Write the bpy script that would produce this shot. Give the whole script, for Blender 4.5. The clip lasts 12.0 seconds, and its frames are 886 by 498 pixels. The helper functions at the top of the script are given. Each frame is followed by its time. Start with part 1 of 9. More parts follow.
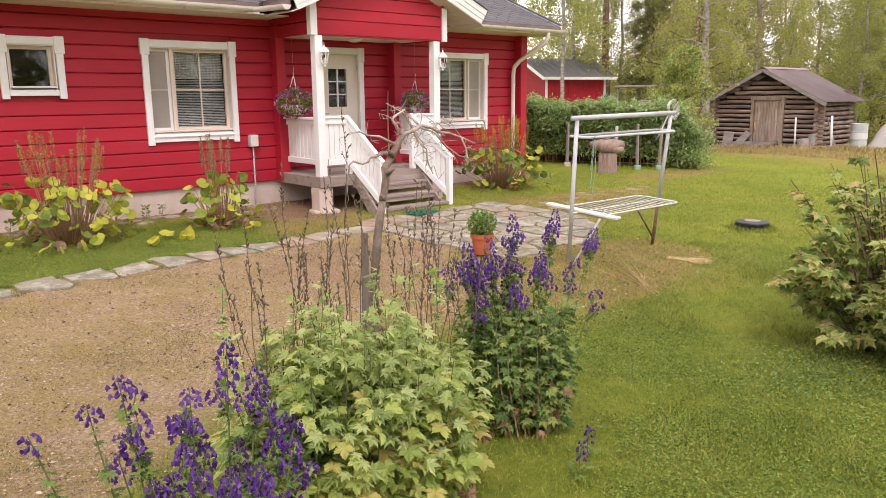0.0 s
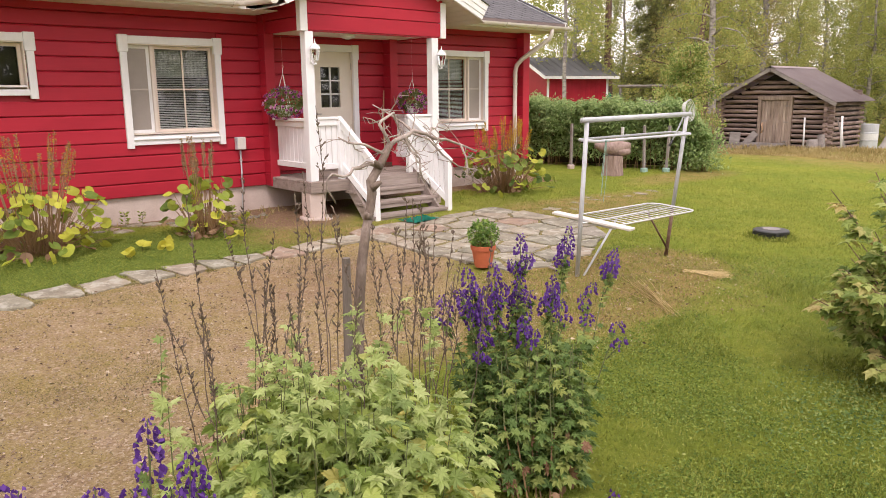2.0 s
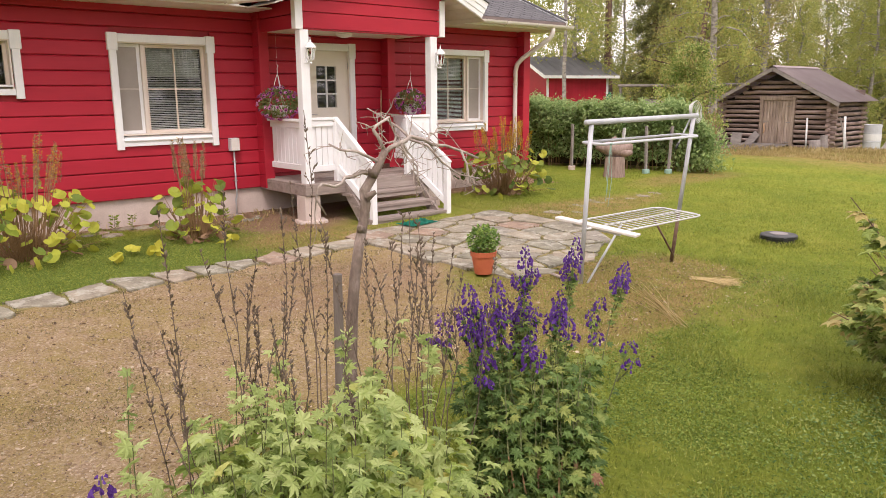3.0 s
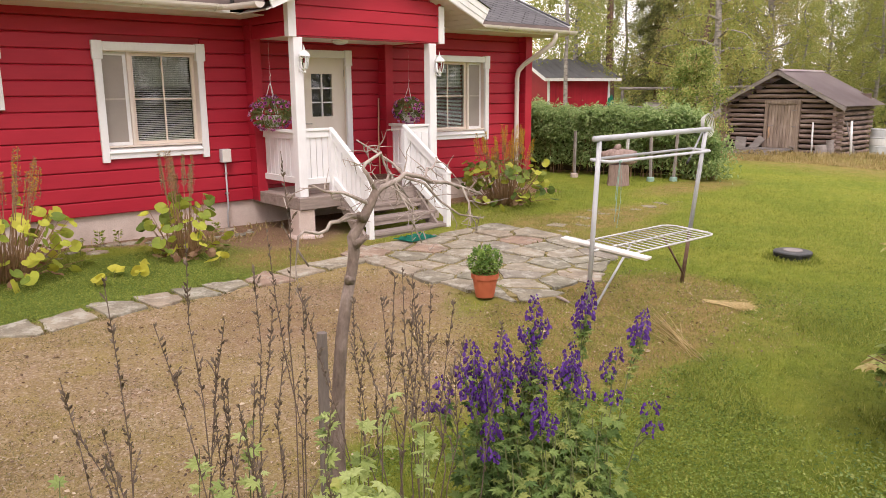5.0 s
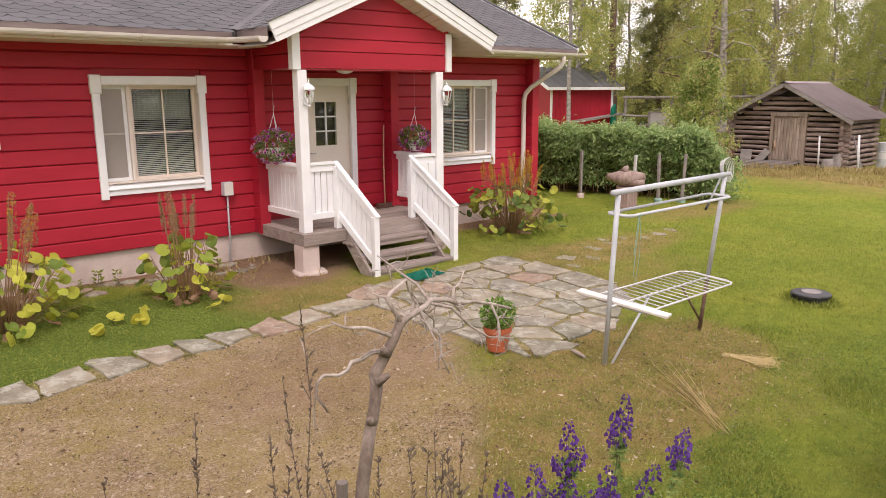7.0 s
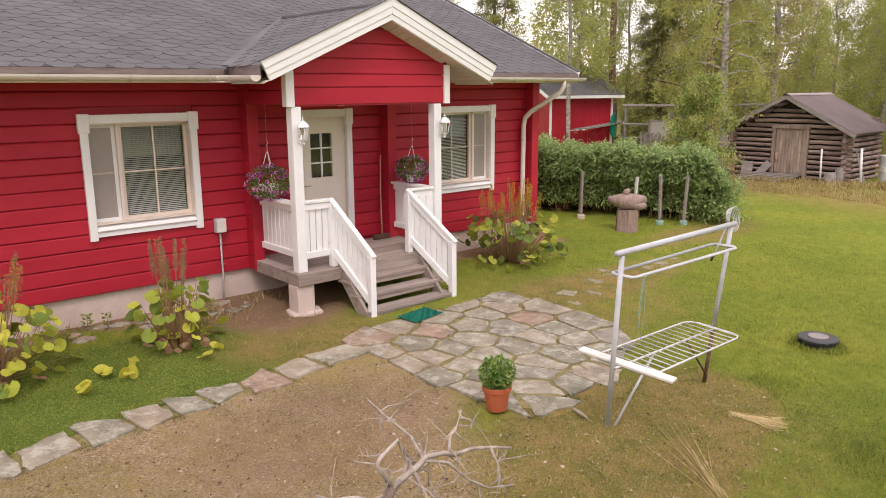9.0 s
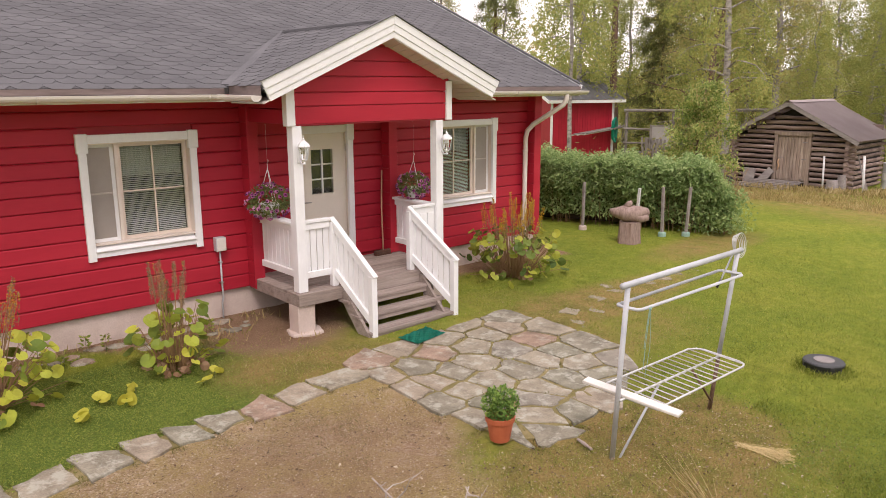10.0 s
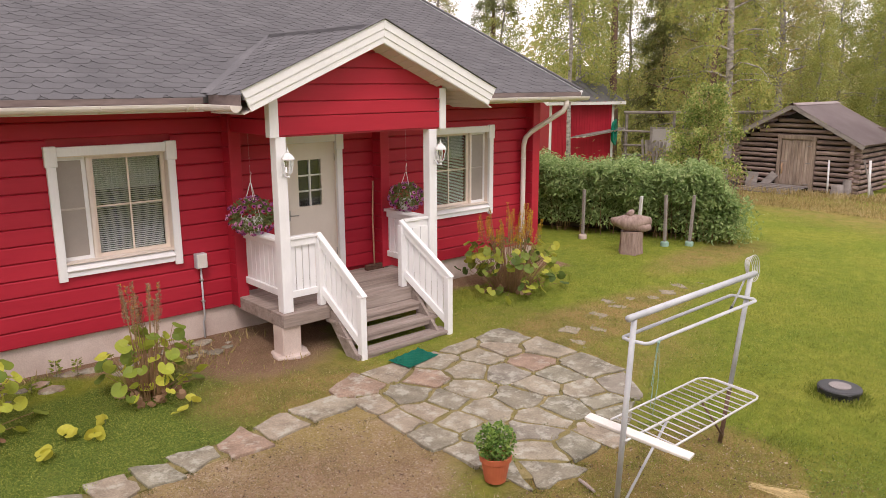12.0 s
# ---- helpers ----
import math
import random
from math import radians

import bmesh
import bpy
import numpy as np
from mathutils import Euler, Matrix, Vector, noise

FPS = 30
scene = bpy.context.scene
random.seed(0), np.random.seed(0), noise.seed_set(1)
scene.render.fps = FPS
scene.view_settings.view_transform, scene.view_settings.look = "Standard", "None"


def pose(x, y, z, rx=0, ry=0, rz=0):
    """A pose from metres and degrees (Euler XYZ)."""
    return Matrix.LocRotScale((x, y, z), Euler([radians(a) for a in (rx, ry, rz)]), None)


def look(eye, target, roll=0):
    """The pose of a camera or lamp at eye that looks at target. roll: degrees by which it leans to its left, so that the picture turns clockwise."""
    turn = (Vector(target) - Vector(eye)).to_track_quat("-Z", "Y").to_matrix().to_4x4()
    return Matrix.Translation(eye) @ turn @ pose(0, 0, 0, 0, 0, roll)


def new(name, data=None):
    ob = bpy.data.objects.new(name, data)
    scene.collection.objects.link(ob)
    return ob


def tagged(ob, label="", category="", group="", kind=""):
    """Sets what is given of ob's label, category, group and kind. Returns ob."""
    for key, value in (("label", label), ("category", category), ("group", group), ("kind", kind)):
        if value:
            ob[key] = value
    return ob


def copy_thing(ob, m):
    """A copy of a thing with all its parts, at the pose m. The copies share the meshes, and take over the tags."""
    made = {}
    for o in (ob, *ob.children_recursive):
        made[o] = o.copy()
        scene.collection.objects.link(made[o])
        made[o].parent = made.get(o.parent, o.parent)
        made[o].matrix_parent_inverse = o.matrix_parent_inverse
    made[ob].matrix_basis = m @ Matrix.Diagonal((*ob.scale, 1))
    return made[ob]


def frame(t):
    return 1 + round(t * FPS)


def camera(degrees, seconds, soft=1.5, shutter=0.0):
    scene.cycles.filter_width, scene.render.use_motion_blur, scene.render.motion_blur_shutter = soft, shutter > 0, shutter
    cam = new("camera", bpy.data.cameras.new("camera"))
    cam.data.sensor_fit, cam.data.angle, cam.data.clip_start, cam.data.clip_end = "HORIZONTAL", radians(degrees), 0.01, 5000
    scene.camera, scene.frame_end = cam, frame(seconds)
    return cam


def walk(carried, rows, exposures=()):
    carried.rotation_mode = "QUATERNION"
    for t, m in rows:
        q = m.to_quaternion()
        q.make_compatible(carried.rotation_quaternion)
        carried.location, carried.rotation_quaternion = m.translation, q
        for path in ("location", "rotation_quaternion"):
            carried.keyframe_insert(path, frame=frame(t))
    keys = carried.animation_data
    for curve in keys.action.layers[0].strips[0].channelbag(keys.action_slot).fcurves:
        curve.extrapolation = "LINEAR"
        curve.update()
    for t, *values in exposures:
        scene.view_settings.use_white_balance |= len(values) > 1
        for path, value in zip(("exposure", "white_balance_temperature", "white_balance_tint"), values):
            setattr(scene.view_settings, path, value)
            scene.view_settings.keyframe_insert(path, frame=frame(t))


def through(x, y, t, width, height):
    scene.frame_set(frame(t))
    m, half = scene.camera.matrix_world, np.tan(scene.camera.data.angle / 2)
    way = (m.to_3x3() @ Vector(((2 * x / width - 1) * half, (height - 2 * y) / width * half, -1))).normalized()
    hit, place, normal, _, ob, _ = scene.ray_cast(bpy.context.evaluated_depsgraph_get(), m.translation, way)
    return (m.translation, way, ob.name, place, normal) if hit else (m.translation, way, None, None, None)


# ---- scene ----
cam = camera(61.4, 12.0, 0.85)
PATH = [
    (0, (-4.249, -11.819, 1.985), (-2.963, -10.341, 1.583), -0.5),
    (0.5, (-4.105, -11.663, 1.993), (-2.819, -10.185, 1.59), -0.5),
    (1, (-3.987, -11.518, 1.992), (-2.7, -10.041, 1.589), -0.5),
    (1.5, (-3.874, -11.39, 1.989), (-2.587, -9.913, 1.585), -0.4),
    (2, (-3.755, -11.284, 1.989), (-2.469, -9.807, 1.586), -0.5),
    (2.5, (-3.662, -11.157, 1.993), (-2.374, -9.682, 1.589), -0.5),
    (3, (-3.559, -11.054, 2.01), (-2.27, -9.58, 1.604), -0.4),
    (5, (-3.243, -10.701, 2.153), (-1.953, -9.227, 1.746), -0.4),
    (5.5, (-3.2, -10.607, 2.272), (-1.91, -9.134, 1.864), -0.4),
    (6, (-3.145, -10.521, 2.389), (-1.855, -9.049, 1.98), -0.4),
    (6.5, (-3.13, -10.408, 2.519), (-1.838, -8.937, 2.107), -0.4),
    (7, (-3.084, -10.329, 2.647), (-1.793, -8.859, 2.234), -0.3),
    (9, (-2.829, -10.065, 3.183), (-1.537, -8.598, 2.76), -0.3),
    (9.5, (-2.781, -10.019, 3.309), (-1.49, -8.552, 2.883), -0.2),
    (10, (-2.744, -9.925, 3.454), (-1.452, -8.459, 3.026), -0.2),
    (10.5, (-2.639, -9.825, 3.557), (-1.347, -8.36, 3.128), -0.2),
    (11, (-2.544, -9.735, 3.578), (-1.251, -8.271, 3.148), -0.2),
    (11.5, (-2.41, -9.648, 3.578), (-1.117, -8.185, 3.147), -0.2),
    (12, (-2.297, -9.53, 3.573), (-1.003, -8.067, 3.142), -0.2),
]
walk(cam, [(t, look(eye, target, roll)) for t, eye, target, roll in PATH], [(0, 0.54, 6480, 20), (4, 0.47, 6480, 20), (7, 0.36, 6480, 20), (9, 0.29, 6480, 20), (12, 0.24, 6480, 20)])

# ==== the place ====
# ---- light ----
SUN_EL, SUN_AZ = 54.0, 212.0
world = bpy.data.worlds.new("world")
scene.world = world
world.use_nodes = True
wn, wl = world.node_tree.nodes, world.node_tree.links
wn.clear()
w_out = wn.new("ShaderNodeOutputWorld")
w_bg = wn.new("ShaderNodeBackground")
w_sky = wn.new("ShaderNodeTexSky")
w_sky.sky_type, w_sky.sun_disc = "NISHITA", False
w_sky.sun_elevation, w_sky.sun_rotation = radians(SUN_EL), radians(SUN_AZ)
w_sky.dust_density, w_sky.air_density = 4.0, 1.0
w_bg.inputs["Strength"].default_value = 0.1
# a closed cloud layer over the sky
w_tc = wn.new("ShaderNodeTexCoord")
w_noise = wn.new("ShaderNodeTexNoise")
w_noise.inputs["Scale"].default_value, w_noise.inputs["Detail"].default_value = 2.2, 5
w_ramp = wn.new("ShaderNodeValToRGB")
w_ramp.color_ramp.elements[0].position, w_ramp.color_ramp.elements[0].color = 0.35, (11.9, 11.3, 11.1, 1)
w_ramp.color_ramp.elements[1].position, w_ramp.color_ramp.elements[1].color = 0.68, (15.4, 14.4, 13.8, 1)
w_mix = wn.new("ShaderNodeMix")
w_mix.data_type = "RGBA"
w_mix.inputs["Factor"].default_value = 0.86
wl.new(w_tc.outputs["Generated"], w_noise.inputs["Vector"])
wl.new(w_noise.outputs["Fac"], w_ramp.inputs["Fac"])
wl.new(w_sky.outputs["Color"], w_mix.inputs["A"])
wl.new(w_ramp.outputs["Color"], w_mix.inputs["B"])
wl.new(w_mix.outputs["Result"], w_bg.inputs["Color"])
wl.new(w_bg.outputs["Background"], w_out.inputs["Surface"])

sun = new("sun", bpy.data.lights.new("sun", "SUN"))
sun.data.energy, sun.data.angle, sun.data.color = 1.3, radians(14), (1.0, 0.93, 0.84)
_az, _el = radians(SUN_AZ), radians(SUN_EL)
sun.matrix_world = look((math.sin(_az) * math.cos(_el) * 30, math.cos(_az) * math.cos(_el) * 30, math.sin(_el) * 30), (0, 0, 0))


# ---- building helpers ----
def part(name, bm, mat, parent=None, label="", smooth=False, kind=""):
    """One bmesh as one mesh object under a thing or a part."""
    me = bpy.data.meshes.new(name)
    bm.to_mesh(me)
    bm.free()
    me.materials.append(mat)
    if smooth:
        me.shade_smooth()
    ob = new(name, me)
    ob.parent = parent
    return tagged(ob, label, "", "", kind)


def cloud(name, verts, faces, mat, parent=None, label="", kind="", smooth=False):
    """Many small faces as one mesh object."""
    me = bpy.data.meshes.new(name)
    me.from_pydata(verts, [], faces)
    me.materials.append(mat)
    if smooth:
        me.shade_smooth()
    ob = new(name, me)
    ob.parent = parent
    return tagged(ob, label, "", "", kind)


def piece(name, me, parent, m):
    """A repeat that shares its mesh with others."""
    ob = new(name, me)
    ob.parent = parent
    ob.matrix_basis = m
    return ob


def thing(name, x, y, z, rz, label, category, group="", kind=""):
    ob = new(name)
    ob.empty_display_size = 0.2
    ob.matrix_basis = pose(x, y, z, 0, 0, rz)
    return tagged(ob, label, category, group, kind)


def box(bm, x0, x1, y0, y1, z0, z1, bevel=0.0, m=None):
    got = bmesh.ops.create_cube(bm, size=1.0, matrix=Matrix.LocRotScale(((x0 + x1) / 2, (y0 + y1) / 2, (z0 + z1) / 2), None, (x1 - x0, y1 - y0, z1 - z0)))
    verts = got["verts"]
    if bevel:
        edges = list({e for v in verts for e in v.link_edges})
        res = bmesh.ops.bevel(bm, geom=edges, offset=bevel, segments=1, affect="EDGES")
        verts = list({v for f in res["faces"] for v in f.verts})
        seen, stack = set(verts), list(verts)
        while stack:
            for e in stack.pop().link_edges:
                for v in e.verts:
                    if v not in seen:
                        seen.add(v)
                        stack.append(v)
        verts = list(seen)
    if m is not None:
        bmesh.ops.transform(bm, matrix=m, verts=verts)
    return bm


def one_box(*a, **k):
    return box(bmesh.new(), *a, **k)


def beam(bm, a, b, w, h, bevel=0.004, up=(0, 0, 1)):
    """A squared timber from a to b, w wide and h high."""
    a, b = Vector(a), Vector(b)
    x = (b - a).normalized()
    y = Vector(up).cross(x).normalized()
    z = x.cross(y)
    m = Matrix((x, y, z)).transposed().to_4x4()
    m.translation = (a + b) / 2
    n = (b - a).length
    return box(bm, -n / 2, n / 2, -w / 2, w / 2, -h / 2, h / 2, bevel, m)


def tube(bm, pts, radii, n=8, cap=True):
    """A round bar through points, with a radius at each."""
    pts = [Vector(p) for p in pts]
    if isinstance(radii, (int, float)):
        radii = [radii] * len(pts)
    rings, side = [], None
    for i, p in enumerate(pts):
        d = (pts[min(i + 1, len(pts) - 1)] - pts[max(i - 1, 0)]).normalized()
        if side is None:
            side = d.cross(Vector((0, 0, 1)) if abs(d.z) < 0.9 else Vector((1, 0, 0))).normalized()
        side = (side - d * side.dot(d)).normalized()
        up = d.cross(side)
        rings.append([bm.verts.new(p + (side * math.cos(2 * math.pi * k / n) + up * math.sin(2 * math.pi * k / n)) * radii[i]) for k in range(n)])
    for r, s in zip(rings, rings[1:]):
        for k in range(n):
            bm.faces.new((r[k], r[(k + 1) % n], s[(k + 1) % n], s[k]))
    if cap:
        bm.faces.new(rings[0][::-1])
        bm.faces.new(rings[-1])
    return bm


def one_tube(*a, **k):
    return tube(bmesh.new(), *a, **k)


def lathe(bm, profile, n=20, cx=0.0, cy=0.0):
    """A turned body from (radius, height) pairs."""
    rings = [[bm.verts.new((cx + r * math.cos(2 * math.pi * k / n), cy + r * math.sin(2 * math.pi * k / n), z)) for k in range(n)] for r, z in profile]
    for r, s in zip(rings, rings[1:]):
        for k in range(n):
            bm.faces.new((r[k], r[(k + 1) % n], s[(k + 1) % n], s[k]))
    bm.faces.new(rings[0][::-1])
    bm.faces.new(rings[-1])
    return bm


def prism(bm, poly, z0, z1, inset=0.0):
    """An upright prism over a polygon of (x, y), its upper edge drawn in by inset."""
    cx = sum(p[0] for p in poly) / len(poly)
    cy = sum(p[1] for p in poly) / len(poly)
    low = [bm.verts.new((x, y, z0)) for x, y in poly]
    mid = [bm.verts.new((x, y, z1 - inset)) for x, y in poly]
    k = 1 - inset * 3
    top = [bm.verts.new((cx + (x - cx) * k, cy + (y - cy) * k, z1)) for x, y in poly] if inset else mid
    n = len(poly)
    for r, s in ((low, mid), (mid, top)) if inset else ((low, mid),):
        for i in range(n):
            bm.faces.new((r[i], r[(i + 1) % n], s[(i + 1) % n], s[i]))
    bm.faces.new(top)
    bm.faces.new(low[::-1])
    return bm


def slab(bm, pts, thick):
    """A plate under a flat polygon of 3D points."""
    pts = [Vector(p) for p in pts]
    nrm = (pts[1] - pts[0]).cross(pts[2] - pts[0]).normalized()
    top = [bm.verts.new(p) for p in pts]
    low = [bm.verts.new(p - nrm * thick) for p in pts]
    n = len(pts)
    bm.faces.new(top)
    bm.faces.new(low[::-1])
    for i in range(n):
        bm.faces.new((top[(i + 1) % n], top[i], low[i], low[(i + 1) % n]))
    return bm


# ---- materials ----
def material(name, cols, scale=3.0, stretch=(1, 1, 1), rough=0.7, bump=0.15, fine=70.0, speck=0.25, metal=0.0, rand=0.0, island=0.0, fine_stretch=None, dist=0.01):
    """A surface with two scales of variation: broad patches through cols, and fine grain with relief."""
    mt = bpy.data.materials.new(name)
    mt.use_nodes = True
    n, l = mt.node_tree.nodes, mt.node_tree.links
    bs = n["Principled BSDF"]
    geo = n.new("ShaderNodeNewGeometry")
    mp = n.new("ShaderNodeMapping")
    mp.inputs["Scale"].default_value = stretch
    l.new(geo.outputs["Position"], mp.inputs["Vector"])
    broad = n.new("ShaderNodeTexNoise")
    broad.inputs["Scale"].default_value, broad.inputs["Detail"].default_value, broad.inputs["Roughness"].default_value = scale, 6, 0.6
    l.new(mp.outputs["Vector"], broad.inputs["Vector"])
    ramp = n.new("ShaderNodeValToRGB")
    el = ramp.color_ramp.elements
    while len(el) < len(cols):
        el.new(0.5)
    for i, c in enumerate(cols):
        el[i].position = 0.28 + 0.44 * i / max(1, len(cols) - 1)
        el[i].color = (*c, 1)
    l.new(broad.outputs["Fac"], ramp.inputs["Fac"])
    mp2 = n.new("ShaderNodeMapping")
    mp2.inputs["Scale"].default_value = fine_stretch or stretch
    l.new(geo.outputs["Position"], mp2.inputs["Vector"])
    grain = n.new("ShaderNodeTexNoise")
    grain.inputs["Scale"].default_value, grain.inputs["Detail"].default_value = fine, 4
    l.new(mp2.outputs["Vector"], grain.inputs["Vector"])
    # value = 1 + speck * (grain - .5) * 2 + random of the object or island
    mul = n.new("ShaderNodeMath")
    mul.operation = "MULTIPLY_ADD"
    mul.inputs[1].default_value, mul.inputs[2].default_value = 2 * speck, 1 - speck
    l.new(grain.outputs["Fac"], mul.inputs[0])
    last = mul.outputs[0]
    for amount, src in ((rand, "obj"), (island, "isl")):
        if amount:
            if src == "obj":
                r = n.new("ShaderNodeObjectInfo").outputs["Random"]
            else:
                r = geo.outputs["Random Per Island"]
            ma = n.new("ShaderNodeMath")
            ma.operation = "MULTIPLY_ADD"
            ma.inputs[1].default_value, ma.inputs[2].default_value = 2 * amount, 1 - amount
            l.new(r, ma.inputs[0])
            mm = n.new("ShaderNodeMath")
            mm.operation = "MULTIPLY"
            l.new(last, mm.inputs[0])
            l.new(ma.outputs[0], mm.inputs[1])
            last = mm.outputs[0]
    vm = n.new("ShaderNodeVectorMath")
    vm.operation = "SCALE"
    l.new(ramp.outputs["Color"], vm.inputs[0])
    l.new(last, vm.inputs["Scale"])
    l.new(vm.outputs[0], bs.inputs["Base Color"])
    bs.inputs["Roughness"].default_value, bs.inputs["Metallic"].default_value = rough, metal
    if bump:
        b = n.new("ShaderNodeBump")
        b.inputs["Strength"].default_value, b.inputs["Distance"].default_value = bump, dist
        l.new(grain.outputs["Fac"], b.inputs["Height"])
        l.new(b.outputs["Normal"], bs.inputs["Normal"])
    return mt


def leaf_material(name, cols, rough=0.55, through=0.35, shift=0.12):
    """Leaves: each one its own tint out of cols, and some light passing through."""
    mt = bpy.data.materials.new(name)
    mt.use_nodes = True
    n, l = mt.node_tree.nodes, mt.node_tree.links
    n.clear()
    out = n.new("ShaderNodeOutputMaterial")
    geo = n.new("ShaderNodeNewGeometry")
    ramp = n.new("ShaderNodeValToRGB")
    el = ramp.color_ramp.elements
    while len(el) < len(cols):
        el.new(0.5)
    for i, c in enumerate(cols):
        el[i].position = i / max(1, len(cols) - 1)
        el[i].color = (*c, 1)
    nz = n.new("ShaderNodeTexNoise")
    nz.inputs["Scale"].default_value, nz.inputs["Detail"].default_value = 1.7, 3
    l.new(geo.outputs["Position"], nz.inputs["Vector"])
    ad = n.new("ShaderNodeMath")
    ad.operation = "MULTIPLY_ADD"
    ad.inputs[1].default_value = 0.9
    l.new(nz.outputs["Fac"], ad.inputs[0])
    sub = n.new("ShaderNodeMath")
    sub.operation = "SUBTRACT"
    sub.inputs[1].default_value = 0.45
    l.new(geo.outputs["Random Per Island"], sub.inputs[0])
    l.new(sub.outputs[0], ad.inputs[2])
    l.new(ad.outputs[0], ramp.inputs["Fac"])
    vein = n.new("ShaderNodeTexNoise")
    vein.inputs["Scale"].default_value, vein.inputs["Detail"].default_value = 45, 3
    l.new(geo.outputs["Position"], vein.inputs["Vector"])
    ma = n.new("ShaderNodeMath")
    ma.operation = "MULTIPLY_ADD"
    ma.inputs[1].default_value, ma.inputs[2].default_value = 2 * shift, 1 - shift
    l.new(vein.outputs["Fac"], ma.inputs[0])
    vm = n.new("ShaderNodeVectorMath")
    vm.operation = "SCALE"
    l.new(ramp.outputs["Color"], vm.inputs[0])
    l.new(ma.outputs[0], vm.inputs["Scale"])
    bs = n.new("ShaderNodeBsdfPrincipled")
    bs.inputs["Roughness"].default_value = rough
    bs.inputs["Specular IOR Level"].default_value = 0.3
    l.new(vm.outputs[0], bs.inputs["Base Color"])
    tr = n.new("ShaderNodeBsdfTranslucent")
    l.new(vm.outputs[0], tr.inputs["Color"])
    mx = n.new("ShaderNodeMixShader")
    mx.inputs["Fac"].default_value = through
    l.new(bs.outputs[0], mx.inputs[1])
    l.new(tr.outputs[0], mx.inputs[2])
    l.new(mx.outputs[0], out.inputs["Surface"])
    return mt


def glass_material(name, tint=(0.9, 0.93, 0.92)):
    mt = bpy.data.materials.new(name)
    mt.use_nodes = True
    bs = mt.node_tree.nodes["Principled BSDF"]
    bs.inputs["Base Color"].default_value = (*tint, 1)
    bs.inputs["Roughness"].default_value = 0.02
    bs.inputs["IOR"].default_value = 1.5
    bs.inputs["Transmission Weight"].default_value = 1.0
    return mt


RED = material("red_paint", [(0.350, 0.014, 0.030), (0.405, 0.018, 0.036), (0.450, 0.023, 0.042)], scale=1.3, stretch=(0.5, 1, 2), rough=0.5, bump=0.12, fine=40, speck=0.07, fine_stretch=(0.12, 1, 1.6), rand=0.05)
RED.node_tree.nodes["Principled BSDF"].inputs["Specular IOR Level"].default_value = 0.28
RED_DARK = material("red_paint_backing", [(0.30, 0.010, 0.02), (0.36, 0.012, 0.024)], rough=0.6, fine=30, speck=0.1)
WHITE = material("white_paint", [(0.77, 0.775, 0.78), (0.81, 0.815, 0.82), (0.84, 0.845, 0.85)], scale=2.5, rough=0.45, bump=0.08, fine=60, speck=0.05, fine_stretch=(1, 1, 0.2))
CREAM = material("cream_paint", [(0.74, 0.68, 0.59), (0.80, 0.74, 0.65)], scale=2.0, rough=0.4, bump=0.03, fine=50, speck=0.04)
SASH = material("pale_wood_sash", [(0.72, 0.61, 0.52), (0.78, 0.68, 0.59)], scale=4, rough=0.45, bump=0.05, fine=60, speck=0.06)
JAMB = material("pale_window_jamb", [(0.70, 0.61, 0.53), (0.76, 0.68, 0.61)], scale=3, rough=0.45, bump=0.05, fine=60, speck=0.05)
CONCRETE = material("concrete", [(0.470, 0.375, 0.330), (0.582, 0.482, 0.431), (0.650, 0.560, 0.504)], scale=2.2, rough=0.9, bump=0.35, fine=55, speck=0.18)
DECK = material("weathered_deck_wood", [(0.20, 0.155, 0.13), (0.30, 0.245, 0.215), (0.38, 0.32, 0.285)], scale=3.0, stretch=(0.35, 3, 3), rough=0.8, bump=0.45, fine=26, speck=0.35, fine_stretch=(0.12, 2.5, 2.5), rand=0.12)
GLASS = glass_material("window_glass")
# near-black that paints in the shade of house rooms and barn inside
UNLIT = material("unlit_inside", [(0.02, 0.018, 0.017), (0.035, 0.03, 0.028)], rough=0.9, bump=0)
BLIND = material("blind_slats", [(0.78, 0.77, 0.755), (0.83, 0.82, 0.81)], rough=0.5, bump=0, speck=0.03)
SCREEN = material("insect_screen", [(0.31, 0.275, 0.245), (0.36, 0.32, 0.29)], rough=0.8, bump=0.1, fine=300, speck=0.15)
SCREEN_BAR = material("screen_bar", [(0.46, 0.40, 0.36), (0.52, 0.46, 0.42)], rough=0.6, bump=0)
CURTAIN = material("pale_curtain", [(0.55, 0.57, 0.53), (0.68, 0.70, 0.66)], scale=6, stretch=(4, 1, 0.2), rough=0.9, bump=0.1)
SHINGLE = material("bitumen_shingle", [(0.083, 0.081, 0.086), (0.104, 0.101, 0.106), (0.124, 0.120, 0.125)], scale=1.2, rough=0.92, bump=0.5, fine=160, speck=0.35, island=0.10, rand=0.08, dist=0.003)
GUTTER = material("cream_gutter", [(0.62, 0.57, 0.52), (0.70, 0.66, 0.61)], scale=1.5, stretch=(0.5, 1, 1), rough=0.35, bump=0.02, speck=0.05)

# ---- the ground ----
def smooth01(x):
    x = np.clip(x, 0, 1)
    return x * x * (3 - 2 * x)


def ground_z(x, y):
    """The lay of the land: rising gently to the house, falling towards the barn and the wood."""
    d = np.maximum(0, x - 13)
    tilt = -0.057 * smooth01((x - 15) / 7) * np.clip(y - 1.6, -3, 3.5)
    return 0.15 + 0.03 * np.clip(y, -13, 4) + tilt - 0.022 * np.minimum(d, 12) - 0.03 * np.clip(d - 12, 0, 60) + 0.014 * np.sin(x * 0.9 + 0.3) * np.sin(y * 0.7)


